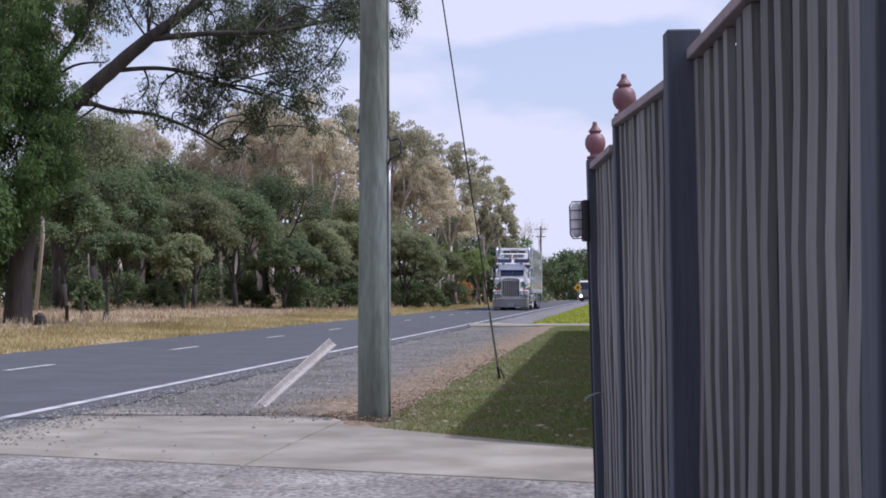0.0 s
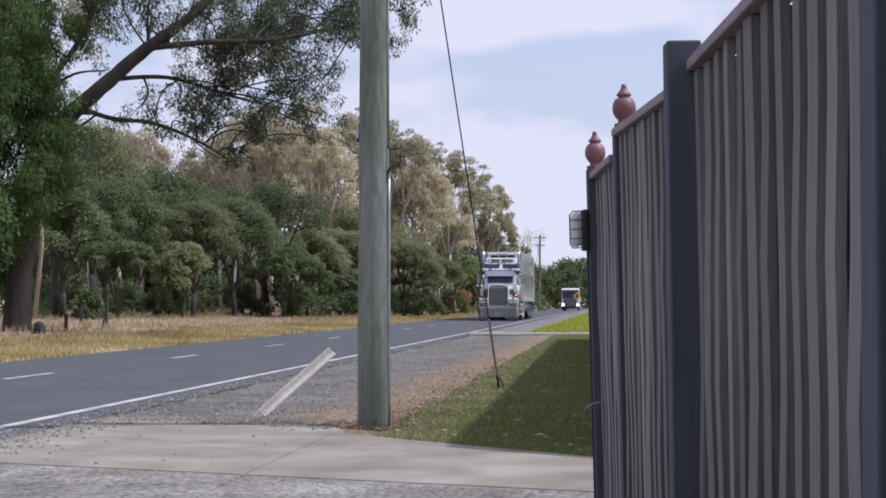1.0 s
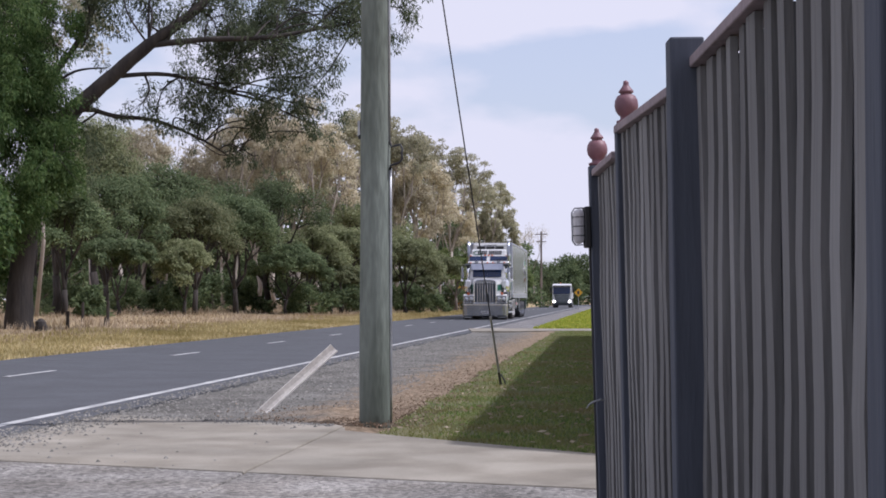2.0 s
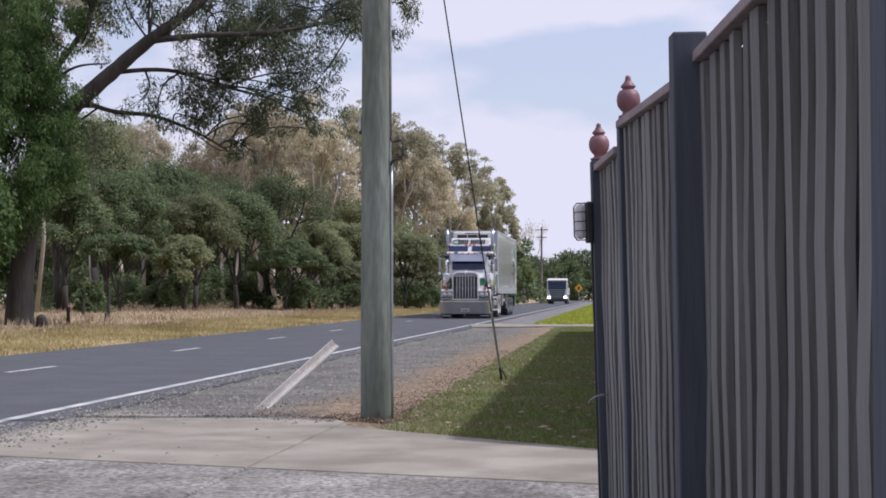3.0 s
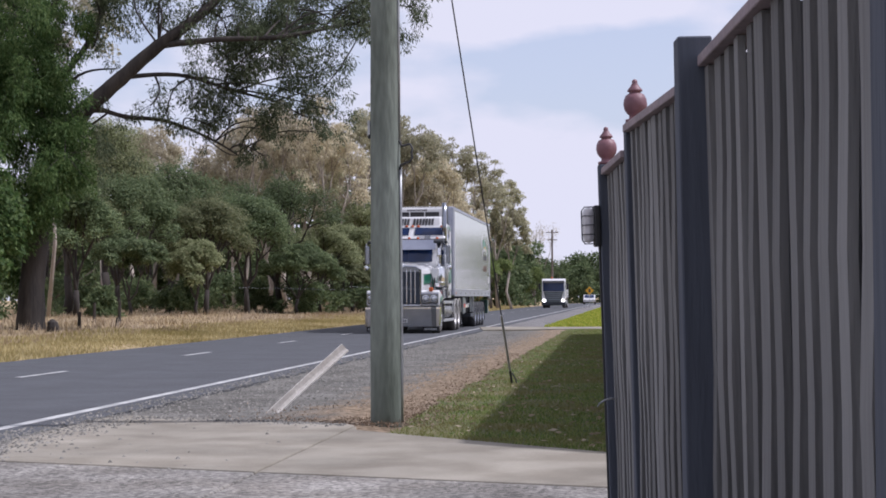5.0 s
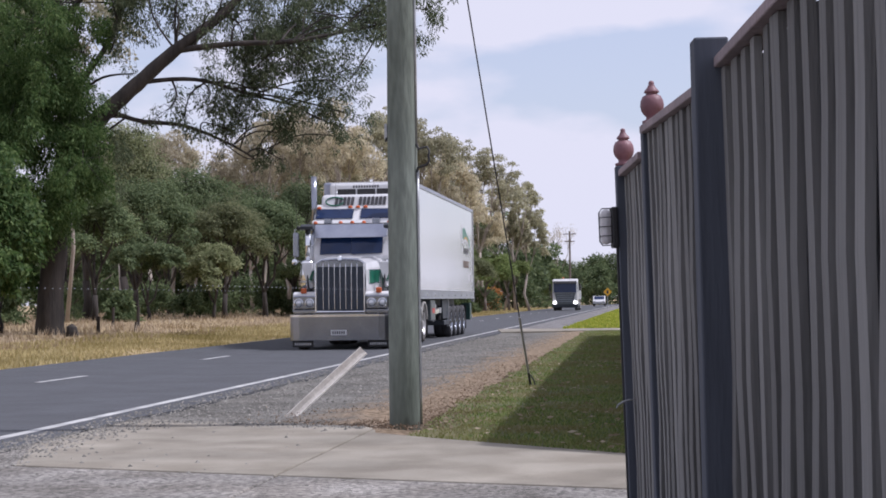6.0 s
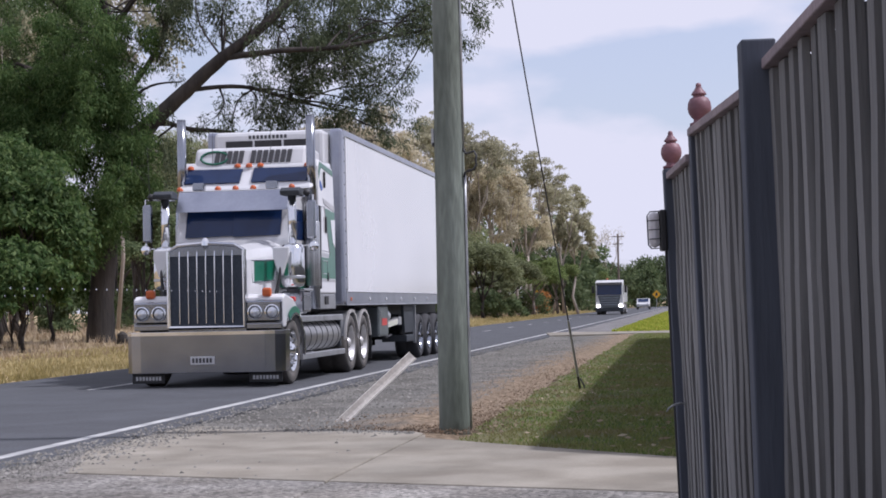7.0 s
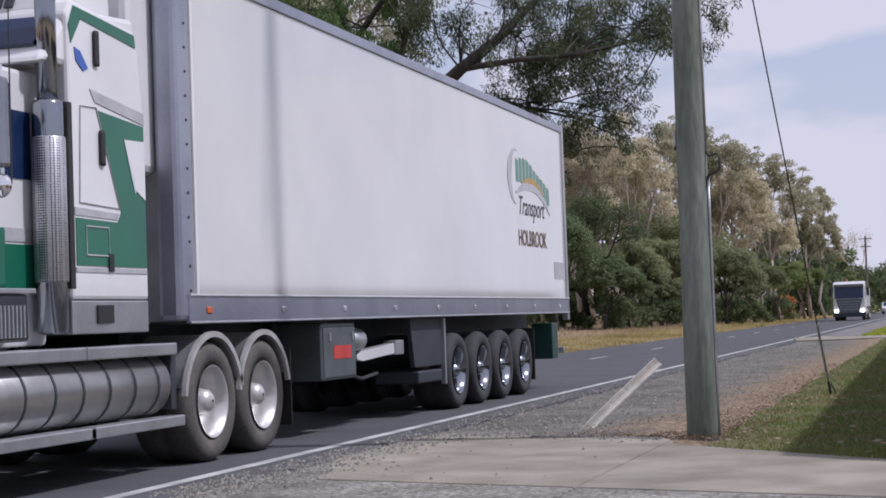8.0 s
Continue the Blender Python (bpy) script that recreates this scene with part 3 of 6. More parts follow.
def stones():
    g = np.random.default_rng(21)
    n = 15000
    yy = 11 + 42 * g.uniform(0, 1, n) ** 1.9
    xx = -2.75 - 2.85 * g.uniform(0, 1, n) ** 0.85
    keep = ~((yy < 16.3 - 0.4 * (xx + 5.1)) & (xx > -5.15)) | (g.uniform(0, 1, n) < 0.012)
    xx, yy = xx[keep], yy[keep]
    # edge pebbles strewn over the ends of the slabs
    ex = np.concatenate([g.normal(-5.0, 0.22, 1500), g.uniform(-4.8, -2.6, 500)])
    ey = np.concatenate([g.uniform(9.5, 16.4, 1500), g.uniform(0, 1, 500)])
    ey[1500:] = 16.28 - 0.44 * (ex[1500:] + 4.9) - np.abs(g.normal(0, 0.16, 500))
    xx, yy = np.concatenate([xx, ex]), np.concatenate([yy, ey])
    n = len(xx)
    r = g.uniform(0.006, 0.022, n)
    c = np.stack([xx, yy, np.where((yy < 16.3 - 0.4 * (xx + 5.1)) & (xx > -5.15), 0.03, 0.0)], 1)
    base = np.array([[1, 0, 0], [0, 1, 0], [-1, 0, 0], [0, -1, 0], [0, 0, 0.8]], float)
    v = c[:, None, :] + base[None] * r[:, None, None] * g.uniform(0.6, 1.3, (n, 5, 3))
    tris = np.array([[0, 1, 4], [1, 2, 4], [2, 3, 4], [3, 0, 4]])
    me = bpy.data.meshes.new("loose_stones")
    f = (np.arange(n)[:, None, None] * 5 + tris[None]).reshape(-1, 3)
    me.from_pydata(v.reshape(-1, 3).tolist(), [], f.tolist())
    me.materials.append(M_STONE)
    tagged(new("loose_stones", me), "scattered grey crushed stones", "gravel", kind="stuff")


stones()


def litter():
    g = np.random.default_rng(31)
    n = 500
    yy = 12.5 + 32 * g.uniform(0, 1, n) ** 1.5
    xx = -2.1 + 2.0 * g.uniform(0, 1, n)
    ok = yy > 12.7 - 0.9 * xx
    pts = np.stack([xx, yy, np.full(n, 0.05)], 1)[ok]
    d = g.normal(size=(len(pts), 3)) * np.array([1, 1, 0.15])
    tagged(new("leaf_litter", leaf_cloud("leaf_litter", pts, d, 0.07, 0.022, M_TALL, g)), "pale fallen gum leaves scattered over the lawn", "leaf litter", kind="stuff")


litter()


def bark_litter():
    g = np.random.default_rng(37)
    n = 9000
    yy = 13.2 + 22 * g.uniform(0, 1, n) ** 2.2
    xx = np.array([lawn_edge(v) for v in yy]) + g.normal(-0.05, 0.28, n)
    near = g.uniform(0, 1, n) < 0.35
    xx = np.where(near, -2.6 + g.normal(0, 0.55, n), xx)
    yy = np.where(near, 16.4 + g.normal(0, 0.9, n), yy)
    ok = (yy > 15.3 - 0.42 * (xx + 2.6)) & (yy > 14.2 - 0.9 * (xx + 1.9))
    pts = np.stack([xx, yy, np.full(n, 0.022)], 1)[ok]
    d = g.normal(size=(len(pts), 3)) * np.array([1, 1, 0.45])
    tagged(new("bark_litter", leaf_cloud("bark_litter", pts, d, 0.032, 0.010, M_LITTER, g)), "brown bark and leaf litter round the pole", "leaf litter", kind="stuff")


bark_litter()


# ---- trees ----
def tree(name, label, x, y, height, spread, trunk_r, bark, leaf, n_leaf, size, seed, low=0.35, droop=0.5, clump=0.16, n_limb=9, lean=0.0, flat=0.75):
    """A tapered trunk with limbs and a crown of leaves in clumps; low is where the crown begins."""
    g = np.random.default_rng(seed)
    random.seed(seed)
    root = tagged(new(name), label, "tree")
    root.location = (x, y, 0.1 if x < -12 else 0)
    bm = bmesh.new()
    top = Vector((lean + g.normal(0, 0.04) * height, g.normal(0, 0.04) * height, height * 0.86))
    path = []
    for k in range(9):
        u = k / 8
        path.append(Vector((top.x * u + g.normal(0, 0.012) * height * (k > 0), top.y * u + g.normal(0, 0.012) * height * (k > 0), top.z * u - 0.15 * (k == 0))))
    tube(bm, path, [trunk_r * (1.25 if k == 0 else 1 - 0.85 * k / 8) for k in range(9)], 9, 0.08)
    cs, rs = [], []
    for i in range(n_limb):
        u = low * 0.75 + (0.95 - low * 0.75) * (i + g.uniform(0, 0.9)) / n_limb
        k = min(int(u * 8), 7)
        p = path[k].lerp(path[k + 1], u * 8 - k)
        a = i * 2.4 + g.uniform(-0.5, 0.5)
        out = spread * (1 - 0.55 * max(0, u - low) / (1 - low)) * g.uniform(0.7, 1.1)
        q = Vector((p.x + out * math.cos(a), p.y + out * math.sin(a), min(height * 0.96, p.z + out * g.uniform(0.15, 0.75))))
        m = p.lerp(q, 0.5) + Vector((g.normal(0, 0.08), g.normal(0, 0.08), g.uniform(-0.08, 0.08))) * out
        r = trunk_r * 0.5 * (1 - 0.6 * u)
        tube(bm, [p, m, q], [r, r * 0.65, r * 0.25], 6, 0.1)
        for j in range(5):
            w = g.uniform(0.35, 1.05)
            e = p.lerp(q, w) + Vector(g.normal(0, 1, 3)) * out * 0.28
            e.z = max(height * low * 0.6, e.z)
            tube(bm, [p.lerp(q, w * 0.8), e], [r * 0.3, r * 0.1], 4, 0, False)
            cs.append(e)
            rs.append(height * clump * g.uniform(0.55, 1.15))
        cs.append(q)
        rs.append(height * clump * g.uniform(0.7, 1.2))
    cs.append(top)
    rs.append(height * clump)
    part("trunk", bm, bark, root, smooth=True)
    p, d = clumps([tuple(c) for c in cs], rs, n_leaf, g, droop, flat)
    ok = p[:, 2] > 0.15
    crown = new("crown", leaf_cloud("crown", p[ok], d[ok], size, size * 0.38, leaf, g))
    crown.parent = root
    return root


def forked_tree(name, label, x, y, height, spread, trunk_r, bark, leaf, n_leaf, size, seed, low, clump, droop, flat, facing):
    """A trunk that forks again and again, with a leaf clump at each tip; facing turns the leaves outwards."""
    g = np.random.default_rng(seed)
    random.seed(seed)
    root = tagged(new(name), label, "tree")
    root.location = (x, y, 0.12 if x < -12 else 0)
    limbs, tips = [], []

    def grow(p, d, length, r, depth):
        mid = p + d * length * 0.5 + Vector(g.normal(0, 0.07, 3)) * length
        end = p + d * length + Vector(g.normal(0, 0.05, 3)) * length
        limbs.append(([p, mid, end], [r, r * 0.82, r * 0.64]))
        if depth <= 1:
            tips.append(end)
        if depth == 0:
            tips.append(mid)
            return
        side = d.orthogonal().normalized()
        a0 = g.uniform(0, 6.28)
        n = 3 if g.uniform() < 0.55 else 2
        for k in range(n):
            out = Matrix.Rotation(a0 + 6.28 * k / n + g.uniform(-0.5, 0.5), 3, d) @ side
            grow(end, (d + out * g.uniform(0.45, 1.0) + Vector((0, 0, 0.12))).normalized(), length * g.uniform(0.62, 0.86), r * 0.62, depth - 1)

    fork = height * low
    lean = Vector((g.normal(0, 0.05), g.normal(0, 0.05), 1)).normalized()
    foot = [Vector((0, 0, -0.2)), lean * fork * 0.5 + Vector((g.normal(0, 0.02), 0, 0)) * height, lean * fork]
    leaders = 4 if low < 0.25 else 3
    for k in range(leaders):
        a = 6.28 * k / leaders + g.uniform(-0.4, 0.4)
        w = g.uniform(0.35, 0.9)
        grow(foot[2], Vector((w * math.cos(a), w * math.sin(a), 1)).normalized(), height * 0.25, trunk_r * 0.62, 3)
    t = np.array([tuple(q) for q in tips])
    kz = (height * (1 - clump * flat) - fork) / max(0.1, t[:, 2].max() - fork)
    kx = spread * 0.92 / max(0.1, np.percentile(np.abs(t[:, 0]), 93))
    ky = spread * 0.92 / max(0.1, np.percentile(np.abs(t[:, 1]), 93))

    def fit(q):
        return Vector((q.x * kx, q.y * ky, fork + (q.z - fork) * kz)) if q.z > fork else q.copy()

    bm = bmesh.new()
    tube(bm, foot, [trunk_r * 1.25, trunk_r, trunk_r * 0.85], 9, 0.08)
    for pts, radii in limbs:
        tube(bm, [fit(q) for q in pts], [max(v, 0.012) for v in radii], 5, 0.08, False)
    part("trunk", bm, bark, root, smooth=True)
    c = np.array([tuple(fit(q)) for q in tips])
    rad = height * clump * g.uniform(0.6, 1.35, len(c))
    w = rad ** 2
    i = g.choice(len(c), n_leaf, p=w / w.sum())
    u = g.normal(size=(n_leaf, 3))
    u[:, 2] = np.where(u[:, 2] < -0.4, -u[:, 2], u[:, 2])
    u /= np.linalg.norm(u, axis=1, keepdims=True)
    k = g.uniform(0.35, 1.12, (n_leaf, 1)) ** 0.6
    p = c[i] + u * k * rad[i][:, None] * np.array([1, 1, flat])
    rnd = g.normal(size=(n_leaf, 3))
    face = u * facing + np.array([0, 0, 0.45 * facing]) + rnd * 0.55
    d = np.cross(face, g.normal(size=(n_leaf, 3)))
    d /= np.maximum(np.linalg.norm(d, axis=1, keepdims=True), 1e-6)
    d = d + np.array([0, 0, -droop * 1.4])
    ok = p[:, 2] > 0.2
    crown = new("crown", leaf_cloud("crown", p[ok], d[ok], size, size * 0.42, leaf, g, face[ok]))
    crown.parent = root
    return root


# kind, place along and across the road, height, half the width of the crown
WOOD_FRONT = [
    ("olive", -30.5, 96.0, 11.9, 2.0),
    ("brown", -35.5, 118.0, 13.4, 2.0),
    ("gum", -33.0, 102.0, 11.7, 1.7),
    ("olive", -30.2, 88.0, 10.6, 1.8),
    ("gum", -18.2, 150.0, 15.8, 2.3),
    ("brown", -27.2, 136.0, 16.2, 2.7),
    ("wattle", -27.7, 82.0, 6.9, 1.7),
    ("wattle", -28.0, 90.0, 8.3, 2.4),
    ("wattle", -28.1, 100.0, 9.8, 3.2),
    ("olive", -24.1, 94.0, 7.1, 2.1),
    ("wattle", -22.4, 105.0, 9.3, 3.3),
    ("wattle", -23.1, 100.0, 7.5, 2.2),
    ("olive", -20.1, 108.0, 6.3, 2.4),
    ("olive", -19.2, 115.0, 6.3, 2.3),
    ("olive", -17.8, 120.0, 6.4, 2.4),
    ("olive", -23.6, 90.0, 4.4, 1.3),
    ("wattle", -26.1, 86.0, 4.3, 1.7),
    ("wattle", -20.6, 103.0, 4.6, 2.3),
    ("olive", -19.0, 110.0, 3.9, 2.1),
]
WOOD_MIDDLE = [
    ("olive", -15.1, 118.0, 5.7, 2.0),
    ("olive", -14.8, 132.0, 4.9, 2.1),
    ("light", -14.3, 146.0, 5.6, 2.5),
    ("light", -13.2, 158.0, 5.3, 2.2),
    ("olive", -14.9, 124.0, 3.6, 1.7),
    ("wattle", -41.9, 118.0, 10.3, 3.5),
    ("wattle", -30.3, 124.0, 9.5, 3.9),
    ("wattle", -35.6, 122.0, 9.0, 3.9),
    ("olive", -20.7, 135.0, 8.9, 3.6),
    ("brown", -29.0, 126.0, 15.7, 2.6),
    ("brown", -27.0, 130.0, 16.6, 2.7),
    ("brown", -23.1, 128.0, 16.8, 2.8),
    ("gum", -21.9, 134.0, 16.9, 2.3),
    ("brown", -32.4, 128.0, 13.0, 1.8),
    ("bare", -34.1, 126.0, 13.9, 1.8),
    ("gum", -21.1, 140.0, 17.0, 2.3),
    ("brown", -35.7, 124.0, 14.4, 1.9),
    ("brown", -30.6, 140.0, 15.2, 2.9),
    ("brown", -27.1, 142.0, 15.7, 2.8),
]
WOOD_BACK = [
    ("brown", -24.4, 146.0, 14.8, 2.9),
    ("brown", -31.9, 134.0, 12.9, 2.2),
    ("bare", -25.7, 138.0, 15.9, 2.3),
    ("gum", -18.3, 138.0, 15.8, 2.3),
    ("brown", -16.7, 142.0, 14.0, 2.4),
    ("gum", -14.9, 150.0, 15.4, 3.3),
    ("gum", -12.6, 158.0, 12.4, 2.3),
    ("gum", -11.7, 164.0, 10.1, 1.6),
    ("brown", -15.7, 147.0, 10.8, 2.8),
    ("brown", -17.6, 140.0, 11.2, 2.3),
    ("gum", -13.9, 160.0, 9.0, 2.7),
    ("bare", -15.6, 152.0, 12.9, 2.5),
    ("far", -14.6, 225.0, 8.8, 3.2),
    ("far", -15.0, 205.0, 7.3, 2.6),
    ("far", -15.4, 290.0, 7.7, 3.7),
    ("far", -12.0, 315.0, 9.0, 4.0),
    ("far", -8.7, 330.0, 9.9, 4.2),
    ("far", -4.4, 335.0, 10.1, 4.7),
    ("far", -9.9, 300.0, 7.0, 3.4),
]
ROADSIDE = [
    ("far", 1.1, 330.0, 11.0, 5.6),
    ("far", 8.4, 320.0, 11.7, 6.3),
    ("far", -15.8, 340.0, 6.8, 5.8),
    ("far", -6.8, 345.0, 7.8, 5.8),
    ("bare", -15.3, 285.0, 13.9, 2.4),
    ("far", -15.5, 190.0, 6.9, 2.2),
    ("far", 16.2, 310.0, 12.4, 6.9),
    ("fresh", -25.8, 62.0, 11.0, 2.0),
    ("gum", -27.6, 62.0, 16.7, 2.4),
    ("fresh", -24.5, 52.0, 9.9, 1.8),
    ("wattle", -24.8, 50.0, 9.6, 1.8),
    ("gum", -25.4, 48.0, 14.9, 2.0),
    ("fresh", -27.9, 72.0, 5.9, 1.3),
    ("gum", -31.9, 78.0, 21.8, 3.0),
    ("fresh", -24.2, 44.0, 8.6, 1.7),
    ("wattle", -26.9, 60.0, 8.2, 1.8),
    ("far", -60.3, 140.0, 10.4, 5.4),
    ("far", -58.7, 150.0, 12.6, 5.3),
    ("far", -56.9, 160.0, 12.7, 5.6),
]
DISTANCE = [
    ("far", -53.4, 165.0, 12.5, 5.3),
    ("far", -49.7, 170.0, 13.9, 5.4),
    ("far", -44.3, 170.0, 13.3, 5.4),
    ("far", -40.2, 175.0, 14.8, 5.6),
    ("far", -35.7, 180.0, 15.2, 5.7),
    ("far", -31.0, 185.0, 15.5, 5.8),
    ("far", -26.1, 190.0, 13.3, 5.4),
    ("far", -22.6, 205.0, 12.9, 5.3),
    ("far", -19.8, 220.0, 12.2, 5.0),
    ("far", -64.1, 175.0, 12.0, 6.7),
    ("far", -55.1, 180.0, 11.6, 6.8),
    ("far", -46.2, 190.0, 12.1, 7.1),
    ("far", -36.3, 200.0, 12.7, 7.5),
    ("fresh", -21.7, 50.0, 5.8, 1.3),
    ("fresh", -21.5, 46.0, 5.5, 1.2),
    ("fresh", -21.9, 55.0, 4.8, 1.1),
    ("fresh", -22.1, 44.0, 6.1, 1.3),
    ("fresh", -19.9, 47.0, 2.8, 0.8),
    ("fresh", -20.2, 44.0, 2.5, 0.8),
]
UNDERGROWTH = [
    ("gum", -26.9, 58.0, 18.9, 2.6),
    ("wattle", -28.7, 72.0, 19.0, 2.5),
    ("gum", -27.7, 78.0, 22.3, 2.7),
    ("fresh", -26.8, 54.0, 12.1, 2.1),
    ("wattle", -28.4, 66.0, 15.2, 2.1),
    ("gum", -29.6, 70.0, 21.9, 2.9),
    ("far", -61.1, 172.0, 7.3, 3.6),
    ("far", -59.4, 179.0, 6.7, 3.7),
    ("far", -57.4, 186.0, 5.9, 3.8),
    ("far", -50.5, 177.0, 7.4, 3.7),
    ("far", -48.3, 184.0, 6.7, 3.8),
    ("far", -41.9, 175.0, 5.6, 3.6),
    ("far", -39.4, 182.0, 7.5, 3.8),
    ("far", -33.5, 173.0, 6.3, 3.6),
    ("far", -30.8, 180.0, 5.6, 3.7),
    ("far", -27.8, 187.0, 7.6, 3.9),
    ("fresh", -19.3, 46.5, 5.5, 1.7),
    ("fresh", -20.6, 47.0, 6.5, 1.9),
    ("fresh", -18.3, 44.0, 3.2, 1.3),
]
LAST_SHRUBS = [
    ("fresh", -21.5, 49.5, 7.0, 1.8),
    ("rust", -15.6, 166.0, 2.3, 0.8),
    ("light", -12.5, 215.0, 4.8, 1.0),
    ("shrub", -25.6, 80.0, 1.6, 0.7),
    ("shrub", -25.8, 95.0, 2.1, 1.4),
    ("shrub", -20.5, 105.0, 2.1, 1.8),
    ("shrub", -17.7, 108.0, 1.7, 1.9),
    ("shrub", -15.5, 122.0, 2.0, 1.7),
    ("shrub", -15.0, 128.0, 1.4, 1.5),
    ("shrub", -31.4, 92.0, 2.4, 1.6),
    ("shrub", -23.5, 104.0, 1.9, 1.5),
    ("shrub", -27.9, 70.0, 2.4, 1.2),
    ("shrub", -29.4, 80.0, 2.0, 1.2),
    ("shrub", -31.5, 104.0, 2.2, 1.8),
    ("shrub", -27.6, 112.0, 2.7, 1.9),
    ("shrub", -17.4, 118.0, 2.4, 2.0),
    ("shrub", -15.0, 150.0, 1.9, 1.7),
    ("shrub", -21.8, 125.0, 2.9, 2.5),
]
TREES = WOOD_FRONT + WOOD_MIDDLE + WOOD_BACK + ROADSIDE + DISTANCE + UNDERGROWTH + LAST_SHRUBS
KINDS = {
    "wattle": ("dark dense wattle tree with a rounded crown to the ground", M_BARK_DARK, M_LEAF_WATTLE),
    "olive": ("olive-green wattle tree with clumped foliage", M_BARK_DARK, M_LEAF_OLIVE),
    "gum": ("tall grey-green gum tree with an open crown", M_BARK_PALE, M_LEAF_GUM),
    "brown": ("tall gum tree with a thin brownish crown and pale limbs", M_BARK_PALE, M_LEAF_BROWN),
    "light": ("fresh green broad-leaved tree at the roadside", M_BARK_MID, M_LEAF_LIGHT),
    "fresh": ("dense fresh green gum sapling beside the large gum", M_BARK_DARK, M_LEAF_FRESH),
    "far": ("distant dark green tree at the end of the road", M_BARK_MID, M_LEAF_WATTLE),
    "bare": ("bare dead tree with pale branches", M_BARK_PALE, M_LEAF_BROWN),
    "rust": ("small rust-coloured roadside shrub", M_BARK_MID, M_LEAF_RUST),
    "shrub": ("low dark green shrub under the trees", M_BARK_DARK, M_LEAF_WATTLE),
}
for i, (kind, x, y, h, s) in enumerate(TREES):
    label, bark, leaf = KINDS[kind]
    seed = 100 + i
    if kind in ("wattle", "olive", "light"):
        forked_tree("wattle_tree" if kind != "light" else "roadside_tree", label, x, y, h, s, 0.022 * h, bark, leaf, 21000, 0.165, seed, 0.22, 0.09, 0.0, 0.7, 1.4)
    elif kind == "fresh":
        forked_tree("gum_sapling", label, x, y, h, s, 0.014 * h, bark, leaf, 13000, 0.2, seed, 0.14, 0.085, 0.5, 0.8, 0.8)
    elif kind == "gum":
        forked_tree("gum_tree", label, x, y, h, s, (0.012 if y > 79 else 0.004) * h, bark, leaf, 8500, 0.24, seed, 0.34, 0.036, 0.8, 0.7, 0.8)
    elif kind == "brown":
        forked_tree("gum_tree", label, x, y, h, s, 0.012 * h, bark, leaf, 8500, 0.24, seed, 0.28, 0.040, 0.7, 0.75, 0.7)
    elif kind == "far":
        tree("far_tree", label, x, y, h, s, 0.02 * h, bark, leaf, 4500, 0.62, seed, 0.06, 0.3, 0.17, 9)
    elif kind == "bare":
        forked_tree("dead_tree", label, x, y, h, s, 0.010 * h, bark, leaf, 700, 0.26, seed, 0.3, 0.05, 0.6, 0.75, 0.5)
    elif kind == "rust":
        tree("rust_shrub", label, x, y, h, s, 0.02 * h, bark, leaf, 1500, 0.3, seed, 0.12, 0.2, 0.17, 7)
    else:
        tree("shrub", label, x, y, h, s, 0.02 * h, bark, leaf, 4000, 0.24, seed, 0.05, 0.2, 0.2, 7)


# plain unseen trees close the place behind camera and fence, added to darken reflections
far = [o for o in scene.objects if o.name.startswith("far_tree")][0]
g = np.random.default_rng(55)
for k in range(26):
    a = radians(20 + 170 * k / 25)
    r = g.uniform(30, 48)
    c = copy_thing(far, pose(r * math.sin(a) + 4, r * math.cos(a) * 1.2 - 4, 0, 0, 0, g.uniform(0, 360)) @ Matrix.Scale(g.uniform(0.55, 0.8), 4))
    tagged(c, "unseen dark green tree added to darken reflections")
for k in range(10):
    c = copy_thing(far, pose(-45 + 6 * k, -42 + g.uniform(-6, 6), 0, 0, 0, g.uniform(0, 360)) @ Matrix.Scale(g.uniform(0.6, 0.8), 4))
    tagged(c, "unseen dark green tree added to darken reflections")


def smooth_path(pts, radii, n):
    """Points and radii on a smooth line through the given ones."""
    p = [Vector(q) for q in pts]
    out, rad = [], []
    for k in range(len(p) - 1):
        a, b, c, d = p[max(k - 1, 0)], p[k], p[k + 1], p[min(k + 2, len(p) - 1)]
        for m in range(n):
            t = m / n
            out.append(0.5 * (2 * b + (c - a) * t + (2 * a - 5 * b + 4 * c - d) * t * t + (3 * b - a - 3 * c + d) * t ** 3))
            rad.append(radii[k] + (radii[k + 1] - radii[k]) * t)
    return out + [p[-1]], rad + [radii[-1]]


